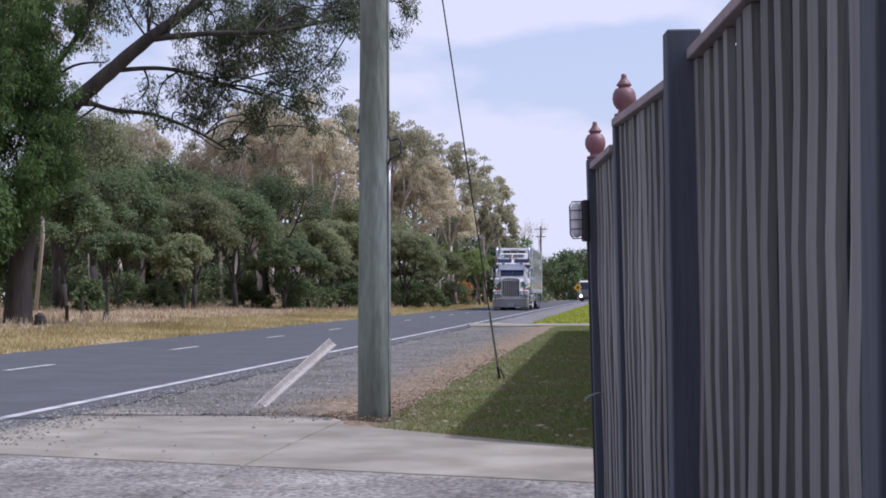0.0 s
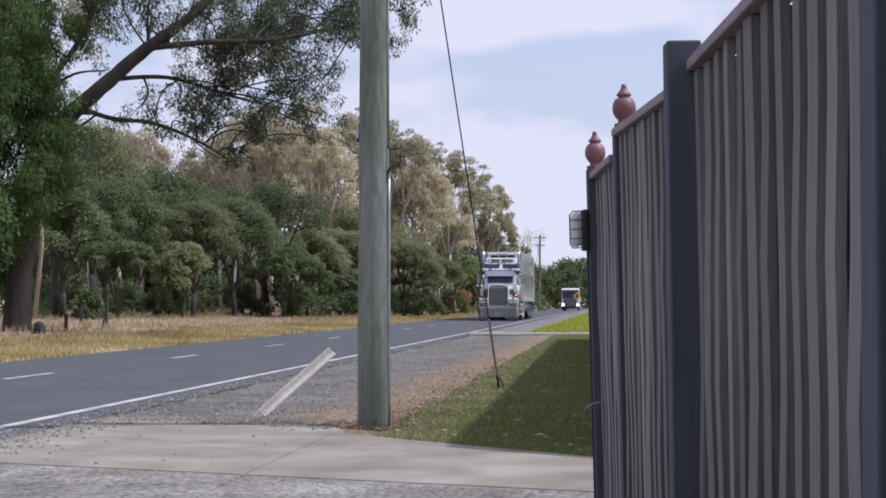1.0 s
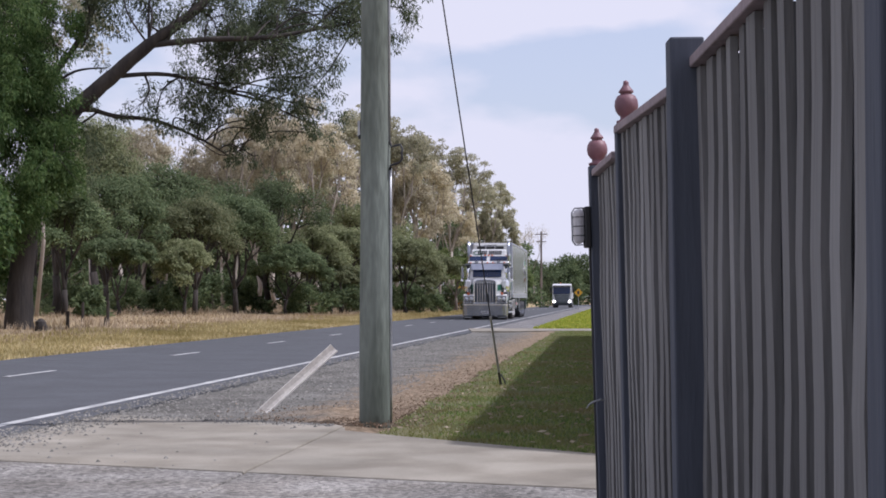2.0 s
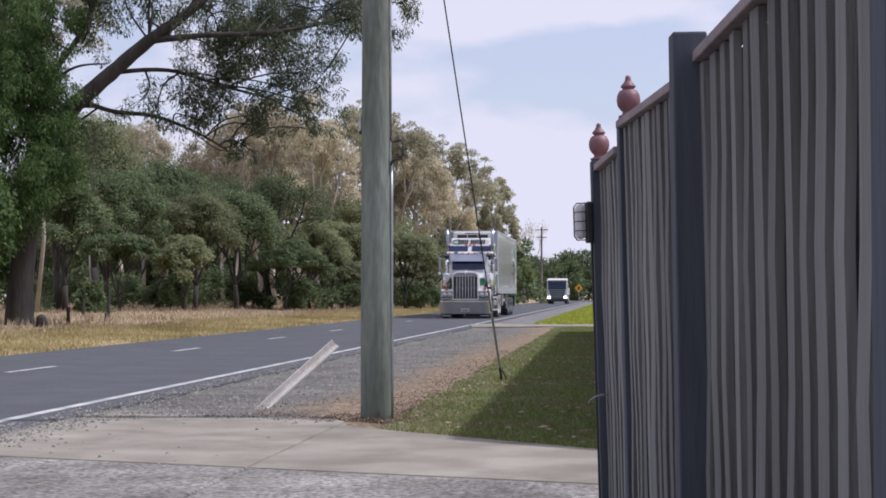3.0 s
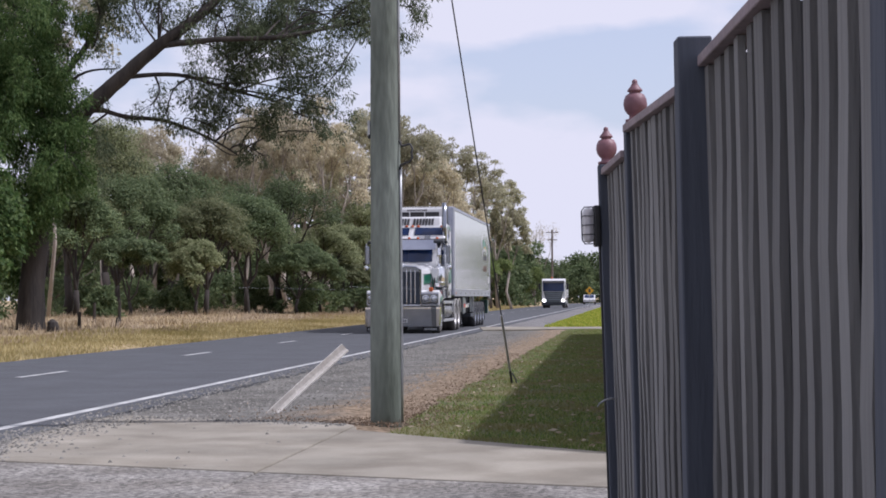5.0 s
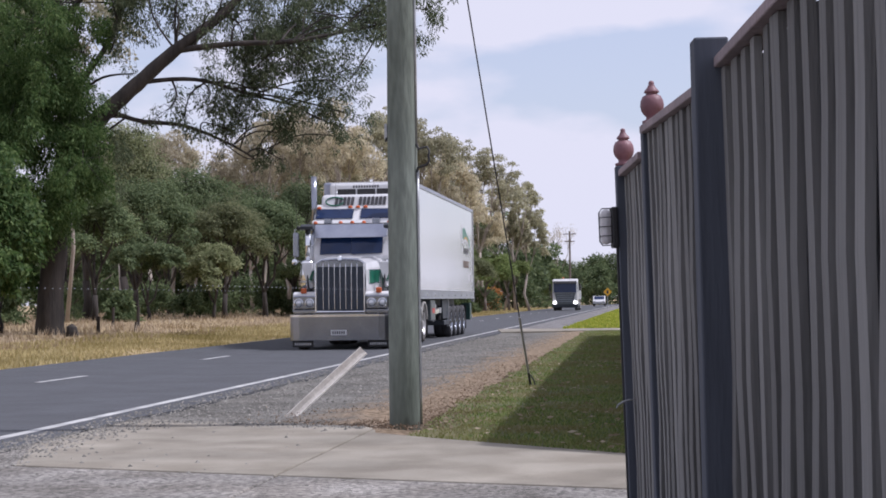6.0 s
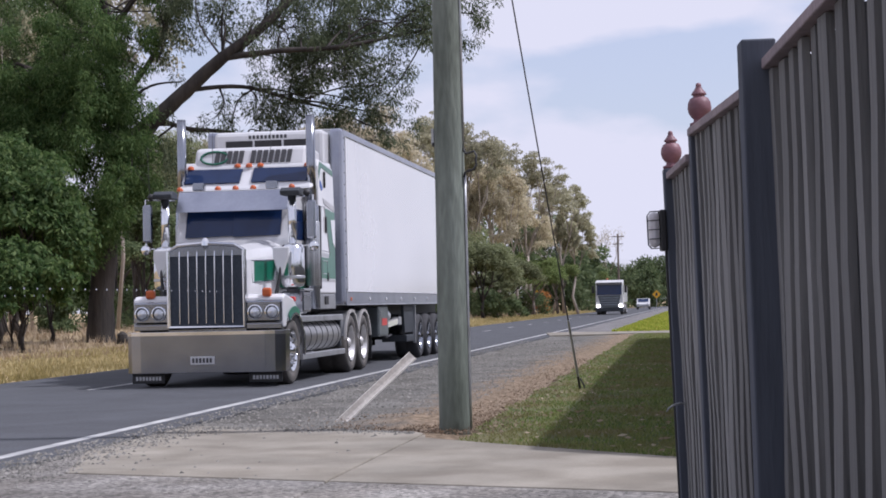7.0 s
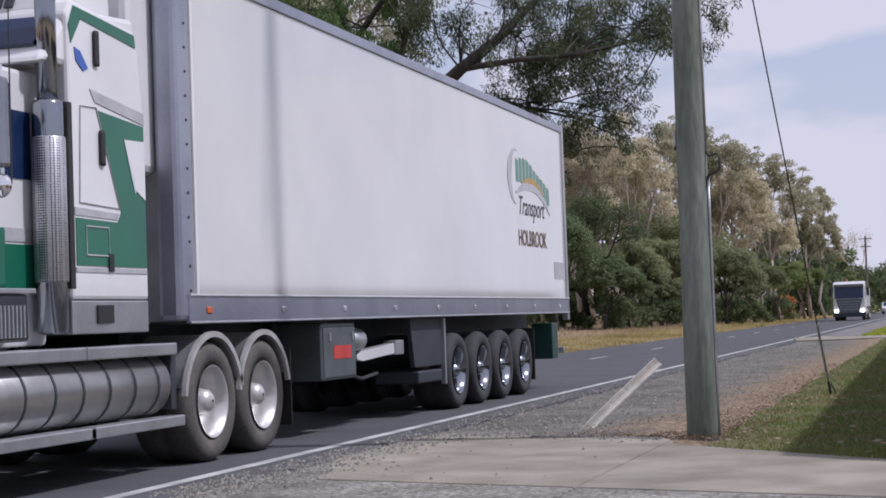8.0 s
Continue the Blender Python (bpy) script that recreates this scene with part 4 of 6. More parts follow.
def big_gum():
    """The large leaning gum: limbs in the plane across the view and in depth, hanging clumps."""
    g = np.random.default_rng(77)
    random.seed(77)
    root = tagged(new("gum_tree"), "large spreading gum tree with dark trunk and hanging foliage", "tree")
    root.location = (-19.75, 54.0, 0.15)
    root.scale = (0.897, 0.897, 0.865)
    root.rotation_euler = (0, 0, radians(20))
    bm = bmesh.new()
    limbs = [
        ([(0, 0, -0.2), (0.05, 0.1, 1.6), (0.3, 0.2, 4), (0.5, 0, 6.2), (0.75, 0, 7.8)], [0.58, 0.47, 0.42, 0.39, 0.35]),
        ([(0.75, 0, 7.8), (0.7, 0.6, 9.5), (0.5, 0.8, 11.5), (0.2, 0.4, 13.5), (-0.6, 0, 16)], [0.30, 0.28, 0.24, 0.18, 0.10]),
        ([(0.8, 0, 7.4), (1.9, -0.4, 8.4), (3.2, -0.7, 9.6), (4.6, -1.0, 10.9), (6.0, -1.2, 12.0), (7.6, -1.0, 13.6), (9.5, -0.5, 15)], [0.36, 0.32, 0.28, 0.24, 0.19, 0.13, 0.05]),
        ([(2.2, -0.4, 8.6), (3.4, 0.3, 8.3), (5.0, 0.8, 8.2), (6.6, 1.0, 7.6), (7.8, 1.1, 6.9)], [0.10, 0.09, 0.075, 0.05, 0.03]),
        ([(4.6, -1.0, 10.9), (6.6, -1.6, 11.1), (8.8, -2.0, 11.2), (10.8, -2.1, 11.6), (12.4, -2.0, 12.0)], [0.13, 0.11, 0.09, 0.06, 0.03]),
        ([(3.4, -0.7, 9.7), (5.4, -0.2, 9.9), (7.6, 0.4, 9.4), (9.4, 0.7, 9.0)], [0.10, 0.08, 0.06, 0.03]),
        ([(1.2, 0.3, 9.8), (2.2, 0.8, 11.4), (2.9, 1.2, 13.2), (3.6, 1.3, 15)], [0.12, 0.10, 0.08, 0.04]),
        ([(0.9, 0.3, 9.2), (2.0, 0.4, 10.0), (3.2, 0.6, 10.2)], [0.07, 0.05, 0.02]),
        ([(0.6, 0, 8.5), (-1.0, -1.0, 9.8), (-2.8, -2.0, 10.5)], [0.16, 0.12, 0.05]),
        ([(0.4, 0.5, 11.5), (-1.6, 1.2, 13.5), (-3.5, 1.5, 14.6)], [0.14, 0.10, 0.05]),
        ([(0.5, 0.3, 12.0), (2.2, -1.5, 14.2), (4.0, -2.6, 16)], [0.13, 0.1, 0.05]),
    ]
    samples = []
    for pts, rad in limbs:
        sp, sr = smooth_path(pts, rad, 5)
        tube(bm, sp, sr, 9, 0.06)
        samples += [(p, r) for p, r in zip(sp, sr) if r < 0.27]
    over_trunk = [
        ((2.6, -0.6, 11.9), 1.2, 4), ((3.7, -0.8, 12.9), 1.4, 5), ((1.6, 0.2, 12.6), 1.3, 4), ((5.0, -1.0, 13.4), 1.4, 5), ((2.4, 0.2, 13.8), 1.5, 5),
        ((8.6, 0.2, 11.6), 1.5, 5), ((10.2, 0.2, 12.0), 1.4, 5), ((6.8, 0.5, 11.0), 1.1, 4), ((7.8, 0.3, 9.8), 1.1, 4), ((9.2, -0.4, 9.6), 1.0, 4),
        ((11.4, 0.2, 10.4), 1.0, 4), ((12.8, -0.8, 12.8), 1.2, 4), ((0.2, -1.6, 9.6), 1.4, 10), ((-0.8, -1.4, 10.8), 1.4, 8),
    ]
    inner = [
        ((0.2, -1.2, 11.8), 1.3, 7), ((-1.8, -1.4, 8.6), 1.5, 8), ((0.9, -1.5, 8.0), 1.3, 7), ((1.3, -1.4, 6.6), 1.1, 6), ((0.3, -1.7, 7.2), 1.4, 7),
        ((-0.6, -1.6, 9.2), 1.4, 6), ((0.6, -1.5, 5.4), 1.0, 5), ((0.5, -1.2, 10.6), 0.9, 4), ((-0.2, -1.2, 6.2), 1.6, 5), ((-0.9, -0.8, 8.0), 1.6, 6),
        ((-0.4, -1.5, 5.0), 1.2, 4), ((-1.4, 0.5, 10.4), 1.7, 5), ((-2.8, -2.0, 10.2), 1.5, 4), ((-2.6, -1.0, 7.2), 1.6, 4),
    ]
    middle = [
        ((1.0, -0.8, 6.4), 0.9, 3), ((-1.6, -0.9, 5.6), 1.4, 4), ((-0.3, 0.2, 12.6), 1.3, 4), ((7.6, 1.0, 12.2), 1.6, 6), ((9.3, 0.5, 12.6), 1.6, 6),
        ((10.9, -1.5, 11.7), 1.3, 5), ((12.3, -2.0, 11.9), 1.1, 4), ((8.2, -1.5, 10.7), 1.4, 5), ((9.9, 0.4, 10.0), 1.2, 5), ((11.0, 0.6, 9.2), 0.9, 4),
        ((10.7, 0.4, 8.4), 0.7, 3), ((6.2, 0.4, 9.7), 1.2, 4), ((7.4, 0.7, 8.6), 1.0, 4), ((5.0, 0.5, 8.8), 0.9, 3),
    ]
    outer = [
        ((8.0, 1.1, 7.4), 0.8, 3), ((6.6, 1.0, 7.9), 0.8, 3), ((8.7, 0.9, 8.3), 0.7, 2), ((9.5, 0, 14.5), 1.6, 4), ((6.5, -0.8, 13.6), 1.2, 3),
        ((4.0, 1.2, 15), 1.3, 3), ((2.8, 1.0, 12.6), 0.7, 2), ((11.7, -1.0, 13.6), 1.5, 4), ((13.5, -1.6, 12.9), 1.0, 3), ((-3.5, 1.5, 14.4), 1.8, 4),
        ((-0.6, 0, 15.8), 1.8, 4), ((4, -2.6, 15.8), 1.6, 3), ((8.6, 0.8, 6.7), 0.5, 1.5),
    ]
    fol = over_trunk + inner + middle + outer
    cs, rs = [], []
    for c, r, k in fol:
        c = Vector(c)
        near = sorted(samples, key=lambda q: (q[0] - c).length)[:14]
        for b in range(max(2, int(k * 0.6))):
            a, ar = near[int(g.integers(0, len(near)))]
            hub = c + Vector(g.normal(0, 1, 3)) * r * 0.45
            if (a - hub).length > 5.5:
                hub = c
            bow = a.lerp(hub, 0.5) + Vector(g.normal(0, 0.18, 3)) + Vector((0, 0, 0.25))
            sp, sr = smooth_path([a, bow, hub], [min(ar * 0.6, 0.05), 0.03, 0.018], 4)
            if (a - hub).length < 5.5:
                tube(bm, sp, sr, 6, 0.05, False)
            for _ in range(7):
                e = hub + Vector(g.normal(0, 1, 3)) * r * 0.5 + Vector((0, 0, -0.15 * r))
                u = hub.lerp(e, 0.5) + Vector(g.normal(0, 0.08, 3)) + Vector((0, 0, 0.1))
                tube(bm, [sp[-2], u, e], [0.014, 0.010, 0.004], 4, 0, False)
                cs.append(tuple(e))
                rs.append(r * g.uniform(0.20, 0.42))
    part("trunk", bm, M_BARK_DARK, root, "dark rough trunk and limbs", smooth=True)
    p, d = clumps(cs, rs, 230000, g, 1.3, 1.05)
    left = p[:, 0] < 2.3
    kept = left | (g.uniform(0, 1, len(p)) < 0.6)
    p, d, left = p[kept], d[kept], left[kept]
    for side, leaf in ((left, M_LEAF_FRESH), (~left, M_LEAF_BIG)):
        crown = new("crown", leaf_cloud("crown", p[side], d[side], 0.16, 0.042, leaf, g))
        crown.parent = root


big_gum()


# ---- roadside pole, stay, channel ----
def power_pole(x, y, height, r0, r1):
    root = tagged(new("power_pole"), "weathered green-grey treated timber power pole", "utility pole")
    root.location = (x, y, 0)
    random.seed(3)
    part("shaft", tubed([(0, 0, -0.3 + k * (height + 0.3) / 24) for k in range(25)], [r0 + (r1 - r0) * k / 24 for k in range(25)], 28, 0.012), M_POLE, root, smooth=True)
    return root


pole = power_pole(-2.31, 15.75, 10.0, 0.153, 0.105)
part("cable_conduit", tubed([(0.152 - 0.0022 * k * 0.4, -0.035, 0.4 * k) for k in range(7)], [0.014] * 7, 8), M_GALV, pole, "grey conduit strapped to the pole", True)
part("cable", tubed([(0.145, -0.04, 2.38), (0.15, -0.045, 2.42), (0.19, -0.045, 2.44), (0.235, -0.045, 2.45), (0.26, -0.045, 2.49), (0.255, -0.045, 2.54), (0.262, -0.045, 2.58), (0.24, -0.045, 2.62), (0.2, -0.045, 2.61), (0.16, -0.045, 2.60), (0.138, -0.04, 2.65)], [0.011] * 11, 8), M_STEEL_DARK, pole, "black looped cable", True)
part("cable_conduit", tubed([(0.137 - 0.0012 * k * 1.2, -0.035, 2.63 + 1.2 * k) for k in range(6)], [0.013] * 6, 8), M_GALV, pole, smooth=True)
part("bracket", boxed(-0.165, -0.14, -0.03, 0.03, 2.7, 2.85, 0.004), M_GALV, pole)
part("bracket", boxed(-0.16, -0.13, -0.03, 0.03, 2.68, 2.72, 0.004), M_STEEL_DARK, pole)
part("crossarm", boxed(-1.2, 1.2, -0.2, -0.1, 9.4, 9.52, 0.01), M_POLE, pole)


def stay_wire():
    root = tagged(new("stay_wire"), "steel stay wire running from the lawn up to the pole", "cable")
    a, b = Vector((-1.63, 22.75, 0.0)), Vector((-2.43, 15.78, 9.0))
    part("wire", tubed([a + (b - a) * k for k in (0.02, 0.3, 0.6, 1.0)], [0.0085] * 4, 6), M_STEEL_DARK, root)
    part("guard", tubed([a + (b - a) * k for k in (0.02, 0.06, 0.105)], [0.016] * 3, 8), M_GALV, root, "grey guard sleeve")
    part("anchor_rod", tubed([a + (b - a) * -0.01, a + (b - a) * 0.022], [0.018, 0.016], 8), M_STEEL_DARK, root)
    part("anchor_eye", tubed([a + Vector((0.0, 0, 0.16)), a + Vector((0.05, 0.01, 0.07)), a + Vector((0.06, 0.02, -0.02))], [0.012, 0.012, 0.01], 6), M_STEEL_DARK, root)


stay_wire()


def channel():
    """A folded strip knocked over, its foot in the earth."""
    root = tagged(new("leaning_channel"), "bent pale metal channel leaning out of the earth", "post")
    bm = bmesh.new()
    prof = [(-0.062, 0.03), (-0.05, 0.036), (-0.012, 0.004), (0.012, 0.004), (0.05, 0.036), (0.062, 0.03), (0.058, 0.022), (0.016, -0.008), (-0.016, -0.008), (-0.058, 0.022)]
    rows = []
    for k in range(11):
        s = -0.12 + 1.10 * k / 10
        rows.append([bm.verts.new((p, q + 0.004 * math.sin(s * 5), s)) for p, q in prof])
    for r0, r1 in zip(rows, rows[1:]):
        for i in range(len(prof)):
            j = (i + 1) % len(prof)
            bm.faces.new((r0[i], r0[j], r1[j], r1[i]))
    bm.faces.new(rows[0][::-1])
    bm.faces.new(rows[-1])
    bmesh.ops.recalc_face_normals(bm, faces=bm.faces)
    part("strip", bm, M_BOARD, root)
    root.matrix_world = pose(-3.72, 17.45, 0.0, 0, 0, 0) @ pose(0, 0, 0, -14, 47, 0) @ pose(0, 0, 0, 0, 0, 155)


channel()

# ---- timber fence beside the camera ----
FX, FY, FS = -0.113, 8.30, -0.1028


def fx(y):
    return FX + (y - FY) * FS


FENCE_TURN = math.degrees(math.atan(-FS))
fence = tagged(new("timber_fence"), "tall weathered grey paling fence with capping and turned finials", "fence")


def paling_mesh(w, h, t, seed):
    random.seed(seed)
    bm = bmesh.new()
    n = 7
    a = []
    for k in range(n):
        z = h * k / (n - 1)
        o = random.uniform(-0.005, 0.005)
        q = random.uniform(-0.003, 0.003)
        a.append([bm.verts.new(p) for p in ((-t + o, -w / 2 + q, z), (o, -w / 2 + q, z), (o, w / 2 + q, z), (-t + o, w / 2 + q, z))])
    for r0, r1 in zip(a, a[1:]):
        for i in range(4):
            bm.faces.new((r0[i], r0[(i + 1) % 4], r1[(i + 1) % 4], r1[i]))
    bm.faces.new(a[0][::-1])
    bm.faces.new(a[-1])
    bmesh.ops.recalc_face_normals(bm, faces=bm.faces)
    me = bpy.data.meshes.new("paling")
    bm.to_mesh(me)
    bm.free()
    me.materials.append(M_FENCE)
    return me


# darker copy of the timber: shade in the gaps is put into its colour
M_REAR_SHADE = mat("shade_toned_rear_timber", (0.08, 0.084, 0.095), (0.05, 0.053, 0.06), 4, 0.9, bump=0.5, bscale=30, stretch=(1, 1, 0.06), obj=0.3, grain=0.5)
FRONT = [paling_mesh(0.088, 1.74, 0.021, s) for s in range(6)]
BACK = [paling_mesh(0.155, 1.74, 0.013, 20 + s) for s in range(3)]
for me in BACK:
    me.materials[0] = M_REAR_SHADE
CAPS = ((8.26, 7.27, 1.772, 1.775), (7.16, 5.03, 1.872, 1.812), (4.93, 2.67, 1.845, 1.875), (2.57, 0.95, 1.85, 1.875), (0.85, -1.15, 1.85, 1.87))


def cap_z(y):
    """The underside of the capping at a distance."""
    for ya, yb, za, zb in CAPS:
        if y > yb - 0.06:
            return za + (zb - za) * (ya - y) / (ya - yb)
    return 1.86


def slump(y):
    """How far the old fence leans to the road for each metre of its height."""
    return 0.0 if y < 2.7 else 0.0048 * (y - 2.7)


def upright(y, dx, z, turn=0.0, tilt=0.0):
    k = slump(y)
    return pose(fx(y) + dx + 1.8 * k, y, z, tilt, -math.degrees(math.atan(k)), FENCE_TURN + turn)


y = 8.22
random.seed(8)
while y > -1.6:
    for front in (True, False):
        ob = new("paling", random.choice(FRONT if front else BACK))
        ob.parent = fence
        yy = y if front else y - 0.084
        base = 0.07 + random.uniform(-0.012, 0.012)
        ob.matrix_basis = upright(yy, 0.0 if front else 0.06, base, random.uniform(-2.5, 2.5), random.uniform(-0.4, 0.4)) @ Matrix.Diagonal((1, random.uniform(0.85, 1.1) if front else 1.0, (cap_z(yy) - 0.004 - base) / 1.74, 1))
    y -= 0.168 + random.uniform(-0.014, 0.014)

for y, top, wide, dx in ((8.30, 1.825, 0.09, -0.010), (7.22, 1.918, 0.10, 0.020), (4.98, 1.935, 0.10, -0.05), (2.62, 1.93, 0.10, -0.05), (0.9, 1.93, 0.10, -0.05), (-1.2, 1.93, 0.1, -0.05)):
    p = part("post", boxed(-wide / 2, wide / 2, -wide / 2, wide / 2, -0.2, top, 0.006), M_POST, fence, "dark grey square post")
    p.matrix_basis = upright(y, dx, 0)
    if y > 6:
        prof = [(0.034, 0.0), (0.046, 0.004), (0.046, 0.016), (0.030, 0.022), (0.028, 0.036), (0.038, 0.046), (0.049, 0.066), (0.053, 0.09), (0.050, 0.116), (0.040, 0.138), (0.026, 0.146), (0.026, 0.152), (0.034, 0.156), (0.032, 0.164), (0.020, 0.180), (0.012, 0.196), (0.013, 0.202), (0.010, 0.212), (0.002, 0.216)]
        part("finial", lathed([(r * 0.96, w * 0.86) for r, w in prof], "z", 24, (0, 0, top)), M_FINIAL, p, "maroon turned ball finial", True)
for y0, y1, z0, z1 in CAPS:
    bm = prismed([(y0, z0), (y1, z1), (y1, z1 + 0.032), (y0, z0 + 0.032)], "x", -0.045, 0.05, 0.004)
    for v in bm.verts:
        v.co.x += fx(v.co.y)
    part("capping", bm, M_CAP, fence, "flat timber capping rail")
for z in (0.4, 1.5):
    bm = boxed(0.066, 0.106, -1.5, 8.26, z, z + 0.09, 0.004)
    for v in bm.verts:
        v.co.x += fx(v.co.y) + slump(v.co.y) * (1.8 - z)
    part("rail", bm, M_POST, fence)


def bulkhead_light():
    root = tagged(new("bulkhead_light"), "bulkhead lamp with clouded diffuser and wire cage on the fence post", "lamp")
    root.matrix_world = upright(8.3, -0.055, 0) @ pose(0, 0, 1.53)
    part("base", boxed(-0.032, 0.0, -0.06, 0.06, -0.105, 0.095, 0.008), M_BLACK, root)
    part("diffuser", boxed(-0.082, -0.030, -0.05, 0.05, -0.085, 0.085, 0.022), M_DIFFUSER, root, "clouded white diffuser")
    for z in (-0.045, 0, 0.045):
        part("cage_wire", tubed([(-0.03, -0.056, z), (-0.075, -0.056, z), (-0.089, -0.035, z), (-0.089, 0.035, z), (-0.075, 0.056, z), (-0.03, 0.056, z)], [0.0022] * 6, 6), M_STEEL_DARK, root)
    for yy in (-0.02, 0.02):
        part("cage_wire", tubed([(-0.03, yy, -0.09), (-0.075, yy, -0.09), (-0.089, yy, -0.07), (-0.089, yy, 0.07), (-0.075, yy, 0.09), (-0.03, yy, 0.09)], [0.0022] * 6, 6), M_STEEL_DARK, root)
    part("feed_cable", tubed([(-0.006, 0, -0.1), (-0.004, 0, -0.5), (-0.004, 0, -1.5)], [0.006] * 3, 6), M_BLACK, root)


bulkhead_light()
tie = tagged(part("wire_tie", tubed([(0.03, 0, 0.0), (0.012, -0.03, 0.004), (-0.02, -0.04, -0.004), (-0.045, -0.045, -0.02), (-0.055, -0.045, -0.035)], [0.004, 0.005, 0.005, 0.004, 0.002], 6), M_GALV), "pale twist of wire tied round the fence post", "wire")
tie.location = (fx(8.2) - 0.02, 8.15, 0.69)

# boundary fence past the driveway, seen only by its shade
tagged(part("boundary_fence", prismed([(-0.08, 13.45), (-0.62, 52.0), (-0.57, 52.0), (-0.03, 13.5), (2.6, 11.57), (2.6, 11.5)], "z", -0.1, 1.9, 0.006), M_FENCE), "weathered timber boundary fence along the lawn", "fence", kind="structure")


# ---- vehicles; y runs back from the front axle, x to the side that faces the driveway ----
def wheel(parent, x, y, r, width, side, rim_mat, deep=False, rubber=M_TYRE):
    """A wheel that turns on its axle: tyre, rim, nuts; side is +1 where its face looks to +x."""
    w = width / 2
    o = w * side
    prof = [(r * 0.60, -w * 0.92), (r * 0.80, -w), (r * 0.93, -w * 0.96), (r * 0.985, -w * 0.80), (r, -w * 0.6), (r, -w * 0.12), (r * 0.985, -w * 0.08), (r * 0.985, w * 0.08), (r, w * 0.12), (r, w * 0.6), (r * 0.985, w * 0.80), (r * 0.93, w * 0.96), (r * 0.80, w), (r * 0.60, w * 0.92), (r * 0.585, w * 0.5), (r * 0.585, -w * 0.5), (r * 0.60, -w * 0.92)]
    root = new("wheel")
    root.parent = parent
    root.matrix_basis = pose(x, y, r)
    part("tyre", lathed(prof, "x", 40, caps=False), rubber, root, "worn black tyre", True)
    rr = r * 0.605
    if deep:
        pr = [(rr, o * 0.99), (rr * 0.94, o * 0.97), (rr * 0.88, o * 0.5), (rr * 0.80, o * 0.1), (rr * 0.62, o * 0.02), (rr * 0.42, o * 0.08), (rr * 0.36, o * 0.5), (rr * 0.32, o * 0.8), (rr * 0.2, o * 0.93), (rr * 0.05, o * 0.97)]
    else:
        pr = [(rr, o * 0.99), (rr * 0.93, o * 0.94), (rr * 0.88, o * 0.66), (rr * 0.70, o * 0.74), (rr * 0.52, o * 0.84), (rr * 0.36, o * 0.88), (rr * 0.33, o * 1.12), (rr * 0.22, o * 1.2), (rr * 0.04, o * 1.22)]
    rim = part("rim", lathed(pr, "x", 32, caps=False), rim_mat, root, "polished alloy rim", True)
    for k in range(10):
        bm = bmesh.new()
        a = 2 * math.pi * k / 10
        q = 0.62 if not deep else 0.54
        z = 0.82 if not deep else 0.06
        lathe(bm, [(r * 0.035, o * z), (r * 0.03, o * z + 0.05 * side)], "x", 6, (0, rr * q * math.cos(a), rr * q * math.sin(a)))
        part("wheel_nut", bm, M_CHROME, rim)
    if not deep:
        for k in range(10):
            a = 2 * math.pi * (k + 0.5) / 10
            part("hand_hole", lathed([(r * 0.052, o * 0.70), (r * 0.052, o * 0.785 + 0.003 * side)], "x", 10, (0, rr * 0.76 * math.cos(a), rr * 0.76 * math.sin(a))), M_BLACK, rim)
    return root


def bars(parent, y, z0, z1, x0, x1, n, material, axis="y", thick=0.004, slant=0.0, gap=0.35, name="lettering"):
    """Unreadable lettering as upright bars, on a face across y (front) or x (side)."""
    root = None
    for k in range(n):
        bm = bmesh.new()
        w = (x1 - x0) / n
        a = x0 + w * k
        h = z1 - z0
        pts = [(a, z0), (a + w * (1 - gap), z0), (a + w * (1 - gap) + slant, z0 + h), (a + slant, z0 + h)]
        prism(bm, pts, axis, y - thick, y)
        root = part(name, bm, material, parent)
    return root


def plate(parent, name, pts, x, material, label="", thick=0.006):
    return part(name, prismed(pts, "x", x, x + thick), material, parent, label)


